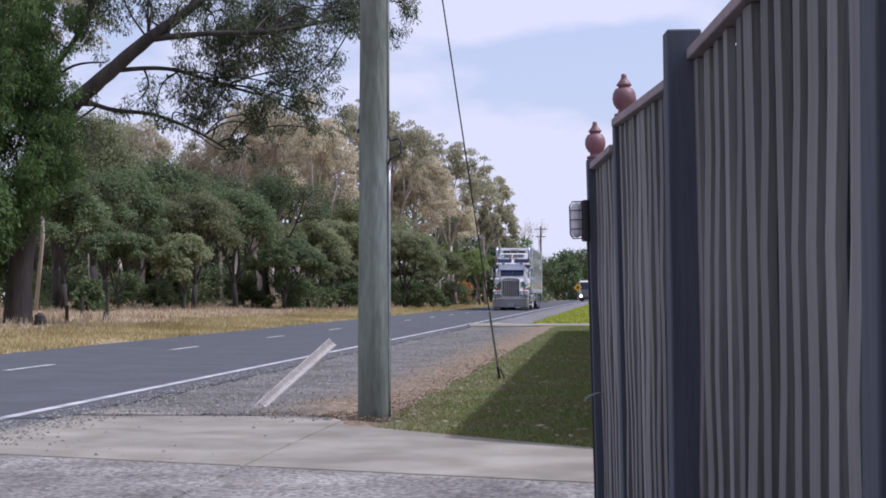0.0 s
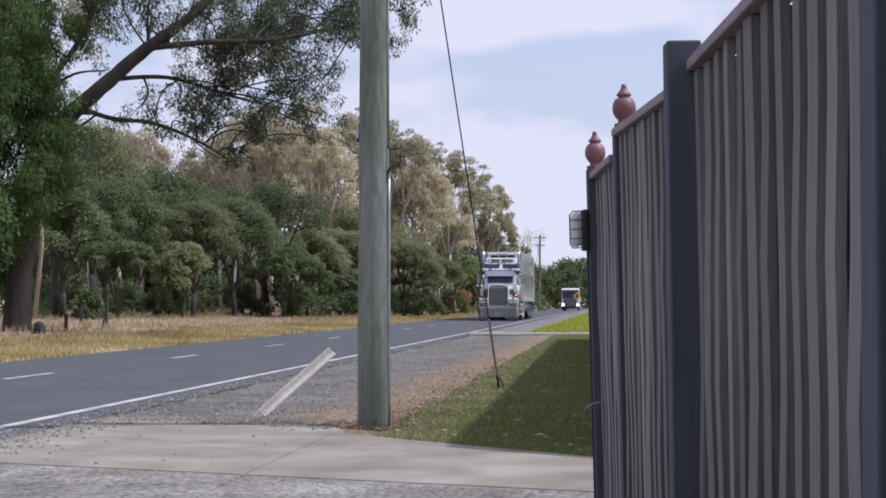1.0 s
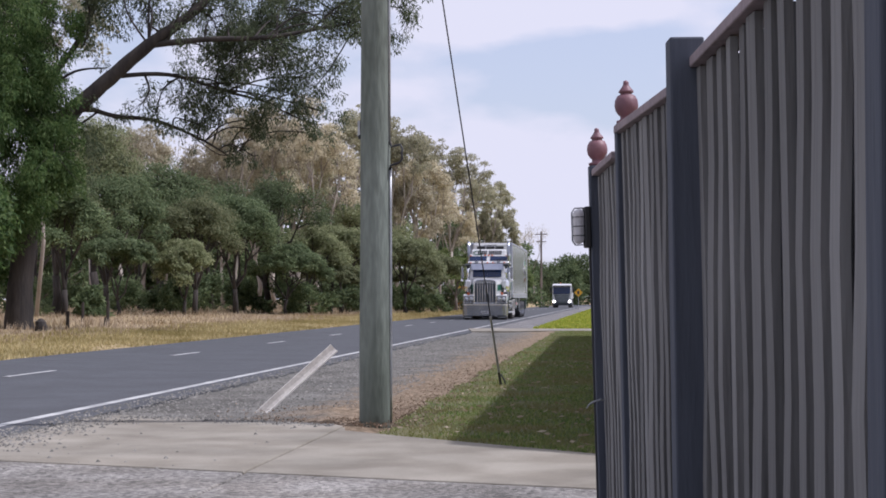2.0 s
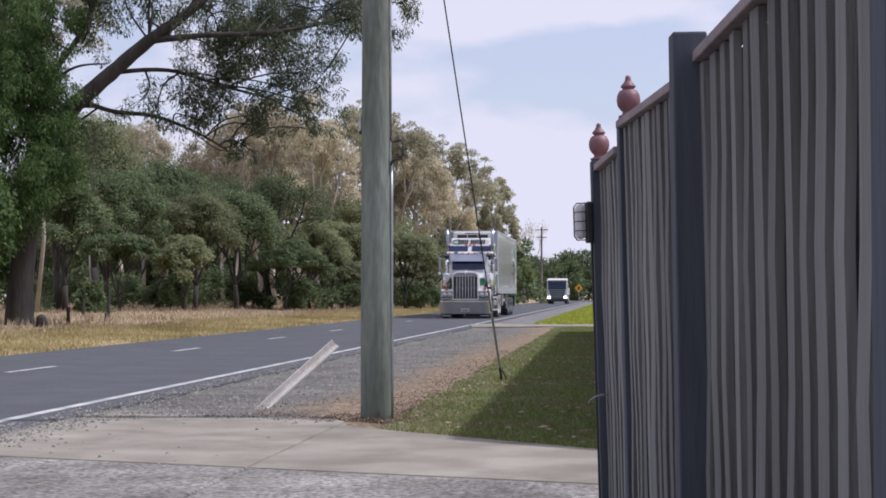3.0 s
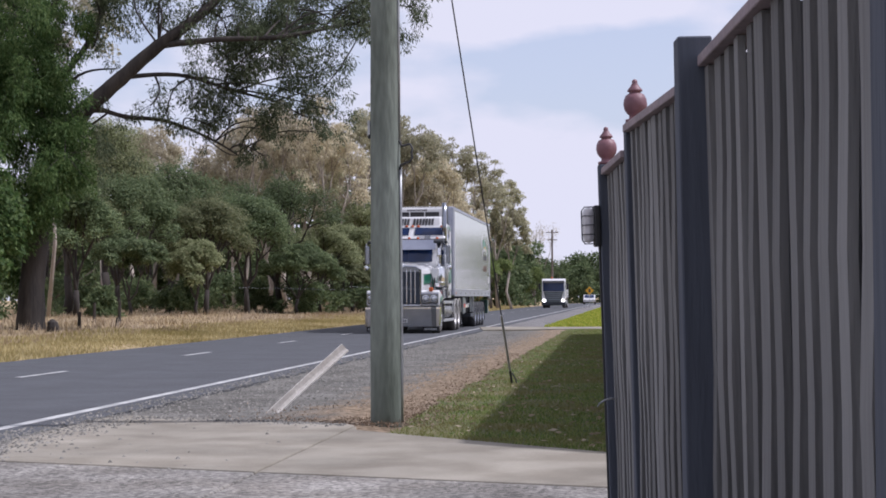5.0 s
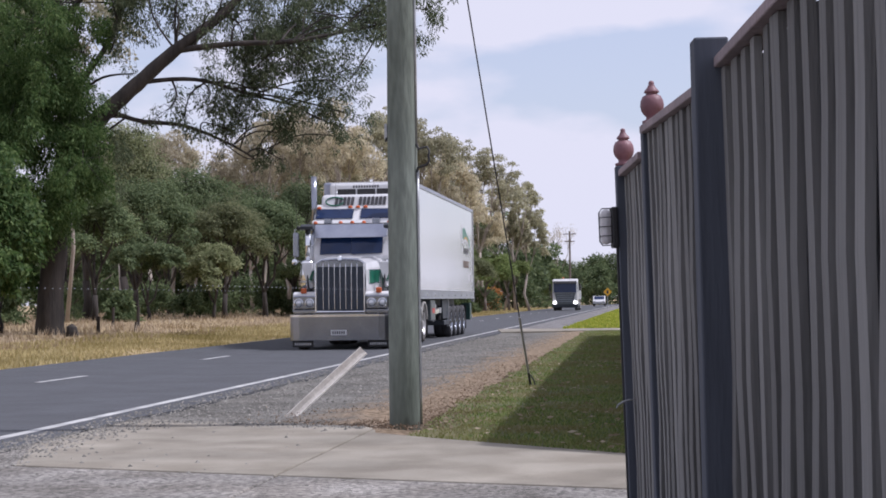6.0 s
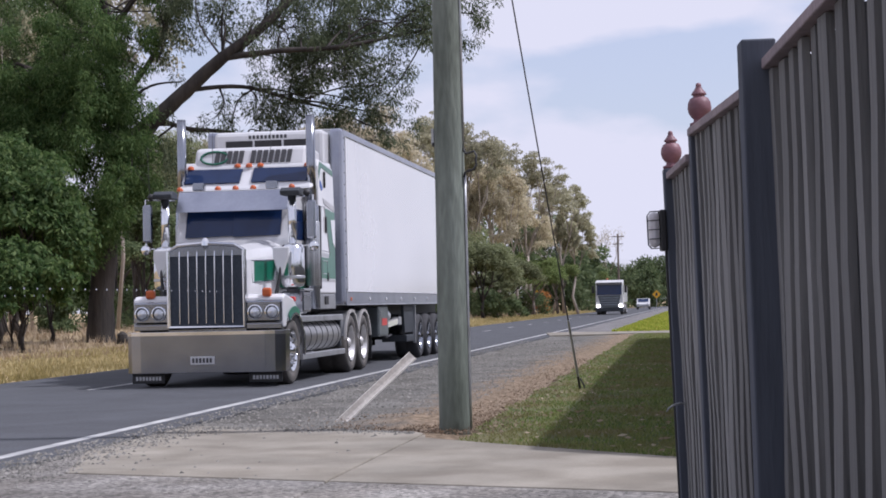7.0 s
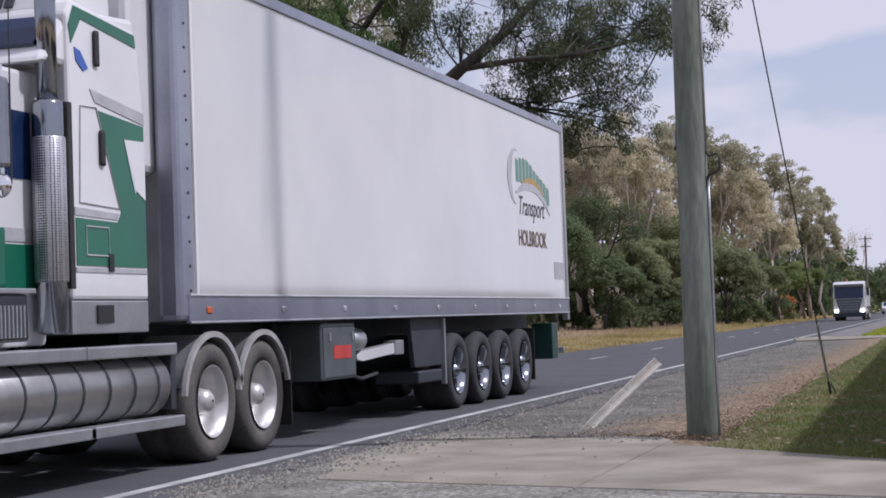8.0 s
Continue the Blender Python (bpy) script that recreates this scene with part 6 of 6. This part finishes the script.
    for p in t.children:
        kind = p.name.split(".")[0]
        if kind in ("cab", "sun_visor", "spot_lamp") or (kind == "roof_lamp" and p.data.vertices[0].co.y < 1.8):
            for q in (p, *p.children_recursive):
                q.data.transform(slim @ ahead if kind == "cab" else visor @ ahead if kind == "sun_visor" else ahead)
        elif kind in ("fuel_tank", "step", "lower_step", "fifth_wheel", "side_box", "guard_mirror", "mirror_stalk", "sleeper", "skirt", "vent", "exhaust_pipe", "air_cleaner", "mirror", "aerial"):
            for q in (p, *p.children_recursive):
                q.data.transform(level)
    return t, wheels


def lettering(words, height, width, at, material, parent, shear=0.0, bold=0.0):
    """Flat letters on the side that faces +x, fitted to a width."""
    cu = bpy.data.curves.new("words", "FONT")
    cu.body, cu.size, cu.shear, cu.extrude = words, height, shear, 0.002
    cu.offset = bold
    tmp = bpy.data.objects.new("words", cu)
    me = bpy.data.meshes.new_from_object(tmp)
    bpy.data.objects.remove(tmp)
    bpy.data.curves.remove(cu)
    wide = max(v.co.x for v in me.vertices) or 1.0
    for v in me.vertices:
        v.co = Vector((at[0] + v.co.z, at[1] + v.co.x * width / wide, at[2] + v.co.y))
    me.materials.clear()
    me.materials.append(material)
    ob = new("lettering", me)
    ob.parent = parent
    return ob


def company_sign(t):
    """The sign on the trailer's side: a fan of green bars over a sweep, script and block letters below."""
    x = 1.2255
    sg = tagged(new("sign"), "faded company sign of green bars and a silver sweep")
    sg.parent = t
    for k in range(10):
        u = k / 9
        ya = 16.0 + 1.98 * u
        top = 3.58 + 0.07 * math.sin(math.pi * min(1.0, 1.7 * u)) - 0.32 * u ** 1.8
        low = 3.24 + 0.03 * math.sin(math.pi * u) - 0.26 * u ** 1.7
        part("sign_bar", prismed([(ya, low), (ya + 0.16, low - 0.01), (ya + 0.16, top - 0.02), (ya, top)], "x", x, x + 0.004), M_SIGN, sg)

    def sweep(name, pts, widths, material, dx):
        up = [(y, z + w) for (y, z), w in zip(pts, widths)]
        dn = [(y, z - w) for (y, z), w in zip(pts, widths)]
        part(name, prismed(up + dn[::-1], "x", x, x + dx), material, sg)

    arc = [(15.95 + 2.2 * k / 12, 2.98 + 0.27 * math.sin(math.pi * (0.1 + 0.72 * k / 12)) - 0.30 * (k / 12) ** 3) for k in range(13)]
    sweep("sweep", arc, [0.02 + 0.06 * math.sin(math.pi * k / 12) for k in range(13)], M_SIGN_GREY, 0.006)
    sweep("gold_sweep", [(y, z + 0.08) for y, z in arc[2:11]], [0.01 + 0.035 * math.sin(math.pi * k / 8) for k in range(9)], M_GOLD, 0.008)
    curl = []
    for sgn in (1, -1):
        rows = []
        for k in range(13):
            a = radians(75 + 190 * k / 12)
            r = 1 + sgn * 0.32 * math.sin(math.pi * k / 12)
            rows.append((16.0 + 0.40 * r * math.cos(a), 3.30 + 0.42 * (1 + (r - 1) * 0.4) * math.sin(a)))
        curl += rows if sgn > 0 else rows[::-1]
    part("curl", prismed(curl, "x", x, x + 0.005), M_SIGN_GREY, sg)
    lettering("Transport", 0.42, 1.75, (x + 0.002, 16.05, 2.74), M_INK, sg, 0.3)
    lettering("HOLBROOK", 0.34, 1.85, (x + 0.002, 16.02, 2.27), M_BROWNINK, sg, 0.0, 0.006)


def trailer():
    t = tagged(new("refrigerated_trailer"), "long white refrigerated semi-trailer with four axles", "trailer")
    wheels = []
    y0, y1 = 4.35, 19.25
    part("body", boxed(-1.225, 1.225, y0 + 0.02, y1 - 0.02, 1.44, 4.36, 0.01), M_PANEL, t, "glossy white insulated body")
    for s in (-1, 1):
        part("bottom_rail", boxed(s * 1.235 - 0.02, s * 1.235 + 0.02, y0, y1, 1.22, 1.455, 0.008), M_RAIL, t, "aluminium bottom rail")
        part("rail_bead", tubed([(s * 1.257, y0, 1.46), (s * 1.257, y1, 1.46)], [0.014, 0.014], 6), M_GREY, t)
        part("top_rail", boxed(s * 1.225 - 0.02, s * 1.225 + 0.022, y0, y1, 4.27, 4.38, 0.008), M_RAIL, t, "aluminium top rail")
        part("front_post", boxed(s * 1.13 - 0.11, s * 1.13 + 0.112, y0 - 0.14, y0 + 0.17, 1.24, 4.39, 0.05), M_RAIL, t, "rounded aluminium corner post")
        part("rear_post", boxed(s * 1.20 - 0.05, s * 1.20 + 0.052, y1 - 0.1, y1 + 0.02, 1.1, 4.39, 0.01), M_ALU, t)
        for k in range(9):
            part("marker_lamp", boxed(s * 1.256 - 0.006, s * 1.256 + 0.012, y0 + 0.33 + 1.72 * k, y0 + 0.44 + 1.72 * k, 1.30, 1.36, 0.01), M_AMBER if k in (0,) else M_LENS, t)
        part("lower_bead", tubed([(s * 1.257, y0, 1.225), (s * 1.257, y1, 1.225)], [0.012, 0.012], 6), M_ALU, t)
        part("post_trim", boxed(s * 1.235 - 0.01, s * 1.235 + 0.014, y0 + 0.172, y0 + 0.215, 1.46, 4.27, 0.004), M_WHITE, t)
        row = None
        for k in range(46):
            if row is None:
                row = part("rail_rivet", lathed([(0.012, 0), (0.008, 0.007 * s)], "x", 6, (s * 1.255, y0 + 0.15, 1.425)), M_LENS, t)
            else:
                c = new("rail_rivet", row.data)
                c.parent = t
                c.location = (0, 0.32 * k, 0)
        for k in range(14):
            part("rivet", lathed([(0.014, 0), (0.01, 0.008 * s)], "x", 8, (s * 1.243, y0 + 0.05, 1.5 + 0.21 * k)), M_STEEL_DARK, t)
        part("wear_patch", boxed(s * 1.226 - 0.003, s * 1.226 + 0.004, 18.35, 19.12, 1.78, 2.06), M_GREY, t)
    company_sign(t)
    part("roof_skin", boxed(-1.2, 1.2, y0, y1, 4.37, 4.40, 0.01), M_PANEL, t)
    # refrigeration unit
    f = part("cooling_unit", boxed(-1.0, 1.0, 3.82, 4.34, 2.5, 4.34, 0.07), M_WHITE, t, "white refrigeration unit")
    for k in range(3):
        part("louvre", boxed(-0.78 + 0.53 * k, -0.29 + 0.53 * k, 3.80, 3.83, 4.02, 4.18, 0.006), M_BLACK, f)
    bars(f, 3.818, 4.21, 4.275, -0.36, 0.36, 10, M_INK)
    part("headboard", boxed(-1.2, 1.2, 4.30, 4.37, 1.24, 4.36, 0.01), M_ALU, t)
    # underframe
    for s in (-1, 1):
        part("chassis_beam", boxed(s * 0.5 - 0.06, s * 0.5 + 0.06, 4.6, 19.0, 0.92, 1.22, 0.01), M_CHASSIS, t)
        box_ = part("tool_box", boxed(s * 0.95 - 0.25, s * 0.95 + 0.25, 7.6, 8.63, 0.58, 1.18, 0.02), M_TOOLBOX, t, "grey-green steel tool box")
        part("lid", boxed(s * 1.20 - 0.004, s * 1.20 + 0.012, 7.63, 8.60, 0.61, 1.13, 0.004), M_TOOLBOX, box_)
        part("label_patch", boxed(s * 1.213 - 0.002, s * 1.213 + 0.003, 7.92, 8.45, 0.80, 0.94), M_RED, box_)
        for yh in (7.78, 8.48):
            part("latch", boxed(s * 1.216 - 0.004, s * 1.216 + 0.01, yh, yh + 0.05, 0.99, 1.08, 0.003), M_ALU, box_)
        part("canister", tubed([(s * 1.05, 8.66, 0.98), (s * 1.05, 9.08, 0.98)], [0.13, 0.13], 18), M_ALU, t, "", True)
        part("lance", tubed([(s * 1.08, 8.95, 0.79), (s * 1.08, 9.05, 0.80), (s * 1.08, 10.15, 0.86)], [0.03, 0.08, 0.085], 4), M_WHITE, t, "pale square tube")
        part("lance_head", boxed(s * 1.08 - 0.08, s * 1.08 + 0.08, 10.16, 10.46, 0.78, 0.95, 0.01), M_ALU, t)
        part("drain_pipe", tubed([(s * 1.05, 8.9, 0.78), (s * 1.05, 8.98, 0.58), (s * 1.05, 9.2, 0.54), (s * 1.05, 9.75, 0.58)], [0.022] * 4, 8), M_STEEL_DARK, t)
        part("landing_leg", boxed(s * 0.72 - 0.06, s * 0.72 + 0.06, 7.3, 7.44, 0.35, 1.2, 0.01), M_CHASSIS, t)
        part("landing_foot", boxed(s * 0.72 - 0.14, s * 0.72 + 0.14, 7.24, 7.5, 0.32, 0.36, 0.01), M_CHASSIS, t)
        part("skirt", prismed([(10.75, 1.2), (12.08, 1.2), (12.08, 0.60), (10.9, 0.60)], "x", s * 1.12 - 0.03, s * 1.12 + 0.03, 0.006), M_CHASSIS, t, "dark side skirt")
        part("skirt_edge", boxed(s * 1.15 - 0.02, s * 1.15 + 0.04, 12.06, 12.12, 0.35, 1.2, 0.004), M_ALU, t)
        part("pallet_rack", boxed(s * 0.9 - 0.28, s * 0.9 + 0.28, 10.95, 11.95, 0.40, 0.55, 0.02), M_CHASSIS, t)
        for k in range(4):
            y = 12.13 + 1.19 * k
            wheels.append(wheel(t, s * 0.945, y, 0.50, 0.54, s, M_POLISH, True, M_TYRE_DARK))
        part("mud_flap", boxed(s * 0.94 - 0.28, s * 0.94 + 0.28, 16.78, 16.80, 0.2, 1.0, 0.003), M_BLACK, t)
        part("rear_box", boxed(s * 1.05 - 0.16, s * 1.05 + 0.18, 18.0, 18.36, 0.48, 1.06, 0.015), M_TEAL, t, "dark green box at the rear")
        part("box_edge", boxed(s * 1.05 - 0.16, s * 1.05 + 0.185, 18.365, 18.385, 0.48, 1.06, 0.004), M_ALU, t)
    for k in range(4):
        part("axle", tubed([(-0.95, 12.63 + 1.19 * k, 0.5), (0.95, 12.63 + 1.19 * k, 0.5)], [0.08, 0.08], 8), M_CHASSIS, t)
    part("cross_tank", tubed([(-0.9, 11.6, 0.8), (0.9, 11.6, 0.8)], [0.2, 0.2], 14), M_CHASSIS, t)
    part("kingpin_plate", boxed(-0.5, 0.5, 4.6, 6.2, 1.14, 1.22, 0.01), M_CHASSIS, t)
    part("rear_bar", boxed(-1.2, 1.2, 18.95, 19.05, 0.55, 0.65, 0.01), M_ALU, t)
    ahead = Matrix.Translation((0, -0.5, 0))
    for p in t.children:
        if not p.name.startswith("wheel"):
            for q in (p, *p.children_recursive):
                if q.data:
                    q.data.transform(ahead)
    return t, wheels


def cabover():
    """The second truck, with its headlamps on, and the pale tipping body behind its cab."""
    t = tagged(new("cabover_truck"), "white cab-over truck with dark grille and lit headlamps", "truck")
    wheels = []
    cab = part("cab", prismed([(-1.30, 0.55), (-1.34, 1.75), (-1.18, 2.75), (-0.9, 2.98), (0.75, 3.05), (0.75, 0.55)], "x", -1.2, 1.2, 0.06), M_WHITE, t, "white cab")
    part("windscreen", prismed([(-1.350, 1.72), (-1.205, 2.62), (-1.235, 2.64), (-1.385, 1.72)], "x", -1.08, 1.08, 0.006), M_GLASS, cab, "dark windscreen")
    part("grille", prismed([(-1.0, 1.68), (1.0, 1.68), (0.72, 0.62), (-0.72, 0.62)], "y", -1.40, -1.33, 0.01), M_TOOLBOX, cab, "dark tapering grille")
    for k in range(4):
        part("grille_bar", boxed(-0.8 + 0.04 * k, 0.8 - 0.04 * k, -1.42, -1.40, 1.45 - 0.2 * k, 1.49 - 0.2 * k), M_RAIL, cab)
    part("bumper", boxed(-1.23, 1.23, -1.42, -1.0, 0.28, 0.62, 0.04), M_CHASSIS, t, "dark bumper")
    for s in (-1, 1):
        part("headlight", boxed(s * 0.98 - 0.14, s * 0.98 + 0.14, -1.45, -1.36, 0.66, 0.86, 0.03), M_LIT, t, "lit headlamp")
        mi = part("mirror", boxed(s * 1.42 - 0.11, s * 1.42 + 0.11, -1.25, -1.1, 1.9, 2.55, 0.03), M_BLACK, t)
        part("arm", tubed([(s * 1.2, -1.1, 2.5), (s * 1.42, -1.17, 2.5)], [0.02, 0.02], 6), M_BLACK, mi)
        part("side_window", boxed(s * 1.2 - 0.004, s * 1.2 + 0.006, -0.9, 0.1, 1.75, 2.5), M_GLASS, cab)
        part("fuel_tank", tubed([(s * 0.95, 1.2, 0.65), (s * 0.95, 2.4, 0.65)], [0.3, 0.3], 14), M_ALU, t)
        part("chassis_rail", boxed(s * 0.42 - 0.05, s * 0.42 + 0.05, -1.0, 6.5, 0.7, 0.95), M_CHASSIS, t)
        wheels.append(wheel(t, s * 1.03, 0.0, 0.5, 0.3, s, M_ALU))
        for y in (4.2, 5.5):
            wheels.append(wheel(t, s * 0.94, y, 0.5, 0.54, s, M_ALU, True))
    part("sun_visor", prismed([(-1.36, 2.60), (-1.2, 2.82), (-1.17, 2.80), (-1.3, 2.58)], "x", -1.12, 1.12, 0.006), M_BLACK, cab)
    part("beacon", lathed([(0.08, 0), (0.08, 0.1), (0.05, 0.15), (0.01, 0.16)], "z", 12, (-0.2, -0.3, 3.05)), M_AMBER, t)
    body = part("tipper_body", prismed([(1.0, 1.05), (0.85, 2.55), (6.6, 2.55), (6.75, 1.05)], "x", -1.2, 1.2, 0.03), M_WHITE, t, "pale tipping body")
    for k in range(6):
        part("rib", boxed(-1.24, 1.24, 1.4 + 0.95 * k, 1.5 + 0.95 * k, 1.1, 2.5, 0.01), M_WHITE, body)
    return t, wheels


truck, truck_wheels = prime_mover()
semi, semi_wheels = trailer()
second, second_wheels = cabover()


def white_car():
    """A far pale car following on the road."""
    t = tagged(new("car"), "distant white sedan on the road", "car")
    part("body", prismed([(-2.2, 0.35), (-2.25, 0.7), (-1.3, 0.92), (-0.6, 1.42), (0.7, 1.45), (1.5, 0.98), (2.2, 0.92), (2.25, 0.35)], "x", -0.85, 0.85, 0.06), M_WHITE, t, "white body")
    part("windscreen", prismed([(-1.24, 0.96), (-0.64, 1.38), (-0.67, 1.40), (-1.28, 0.965)], "x", -0.7, 0.7), M_GLASS, t)
    for s in (-1, 1):
        part("side_window", prismed([(-0.9, 0.98), (-0.5, 1.34), (0.6, 1.36), (1.1, 1.0)], "x", s * 0.852 - 0.004, s * 0.852 + 0.004), M_GLASS, t)
        part("headlight", boxed(s * 0.6 - 0.15, s * 0.6 + 0.15, -2.27, -2.2, 0.6, 0.72, 0.01), M_LENS, t)
        for y in (-1.35, 1.35):
            part("wheel", lathed([(0.05, -0.1), (0.32, -0.1), (0.32, 0.1), (0.05, 0.1)], "x", 18, (s * 0.78, y, 0.32)), M_TYRE, t)
    return t


car = white_car()


# ---- signs, far pole, stump ----
def warning_sign(x, y, h):
    t = tagged(new("warning_sign"), "orange-yellow diamond warning sign on a steel post", "road sign")
    t.location = (x, y, 0)
    part("post", tubed([(0, 0.03, -0.2), (0, 0.03, h)], [0.03, 0.03], 8), M_GALV, t)
    b = part("board", prismed([(-0.42, h), (0, h - 0.42), (0.42, h), (0, h + 0.42)], "y", -0.01, 0.0, 0.002), M_YELLOW, t, "yellow diamond board")
    part("symbol", prismed([(-0.1, h - 0.16), (0.1, h - 0.16), (0.1, h + 0.16), (-0.1, h + 0.16)], "y", -0.016, -0.011), M_INK, b)


warning_sign(-4.3, 168, 1.75)
warning_sign(-15.9, 166, 2.0)
fp = tagged(new("power_pole"), "distant timber power pole with crossarms", "utility pole")
fp.location = (-12.5, 264, 0)
part("shaft", tubed([(0, 0, -0.3), (0, 0, 11.6)], [0.19, 0.13], 10), M_BARK_MID, fp)
part("crossarm", boxed(-0.95, 0.95, -0.06, 0.06, 11.1, 11.23), M_BARK_MID, fp)
part("crossarm", boxed(-0.8, 0.8, -0.06, 0.06, 9.95, 10.07), M_BARK_MID, fp)
sb = tagged(new("roadside_board"), "small pale roadside board on two posts", "sign")
sb.location = (-14.5, 240, 0)
part("board", boxed(-0.8, 0.8, -0.03, 0.0, 0.9, 2.0, 0.005), M_GREY, sb)
for s in (-0.6, 0.6):
    part("post", boxed(s - 0.05, s + 0.05, 0.002, 0.08, -0.1, 2.0), M_BARK_MID, sb)
wm = tagged(part("guide_post", boxed(-0.05, 0.05, -0.02, 0.02, -0.1, 1.0, 0.008), M_WHITE), "white roadside guide post", "post")
wm.location = (-12.4, 262, 0)
random.seed(4)
st = tagged(new("tree_stump"), "dark weathered tree stump in the verge", "stump")
st.location = (-18.5, 52.6, 0.1)
part("wood", tubed([(0, 0, -0.1), (0.02, 0, 0.2), (0, 0.02, 0.36), (0.03, 0, 0.42)], [0.24, 0.2, 0.17, 0.08], 10, 0.12), M_BARK_DARK, st)
for x, y, h in ((-18.6, 55.5, 0.62), (-21.5, 66, 0.9), (-20.0, 64.5, 0.95), (-19.0, 61.0, 0.35)):
    p = tagged(part("fence_stake", tubed([(0, 0, -0.1), (0.02, 0, h)], [0.07, 0.06], 8, 0.08), M_BARK_DARK), "old grey timber stake in the dry grass", "post")
    p.location = (x, y, 0.15)
md = tagged(part("grass_mound", grid_sheet(-4, 4, -6, 6, 12, 12, lambda x, y: 1.5 * math.exp(-(x * x / 5 + y * y / 9)) - 0.1 + 0.1 * noise.noise((x, y, 0))), M_DRYSOIL, smooth=True), "grassy spoil mound beside the road", "mound")
md.location = (-15.5, 245, 0)


# ---- what moves ----
def front_axle(t):
    """Distance of the truck's front axle along the road."""
    return (((0.00044702 * t + -0.0253175) * t + -0.1512339) * t + -10.760424) * t + 116.2625


SECOND = [(0.0, -4.9, 249), (0.5, -5.96, 240), (1.0, -6.79, 232), (1.5, -7.37, 224), (3.0, -7.72, 203), (3.5, -7.80, 196), (4.0, -7.98, 189), (5.5, -8.2, 170), (6.0, -8.2, 163.5), (6.5, -8.0, 157), (7.0, -7.9, 150), (7.5, -7.72, 143), (8.0, -7.81, 136)]


def second_y(t):
    for (a, _, ya), (b, _, yb) in zip(SECOND, SECOND[1:]):
        if t <= b:
            return ya + (yb - ya) * (t - a) / (b - a)
    return SECOND[-1][2]


def spin(wheels, way, r):
    homes = [(w, tuple(w.matrix_basis.translation)) for w in wheels]
    for w, (x, y, z) in homes:
        walk(w, [(k / 30, pose(x, y, z, math.degrees((way(k / 30) - way(0)) / r), 0, 0)) for k in range(241)])


def motions():
    rows = [(k * 0.25, pose(-7.53, front_axle(k * 0.25), 0)) for k in range(33)]
    walk(truck, rows)
    walk(semi, rows)
    walk(second, [(t, pose(x, y, 0, 0, 0, 0)) for t, x, y in SECOND])
    walk(car, [(0.0, pose(3.0, 300, 0)), (4.0, pose(-5.0, 262, 0)), (6.0, pose(-7.3, 240, 0)), (8.0, pose(-7.6, 214, 0))])
    spin(truck_wheels, front_axle, 0.52)
    spin(semi_wheels, front_axle, 0.50)
    spin(second_wheels, second_y, 0.5)


motions()
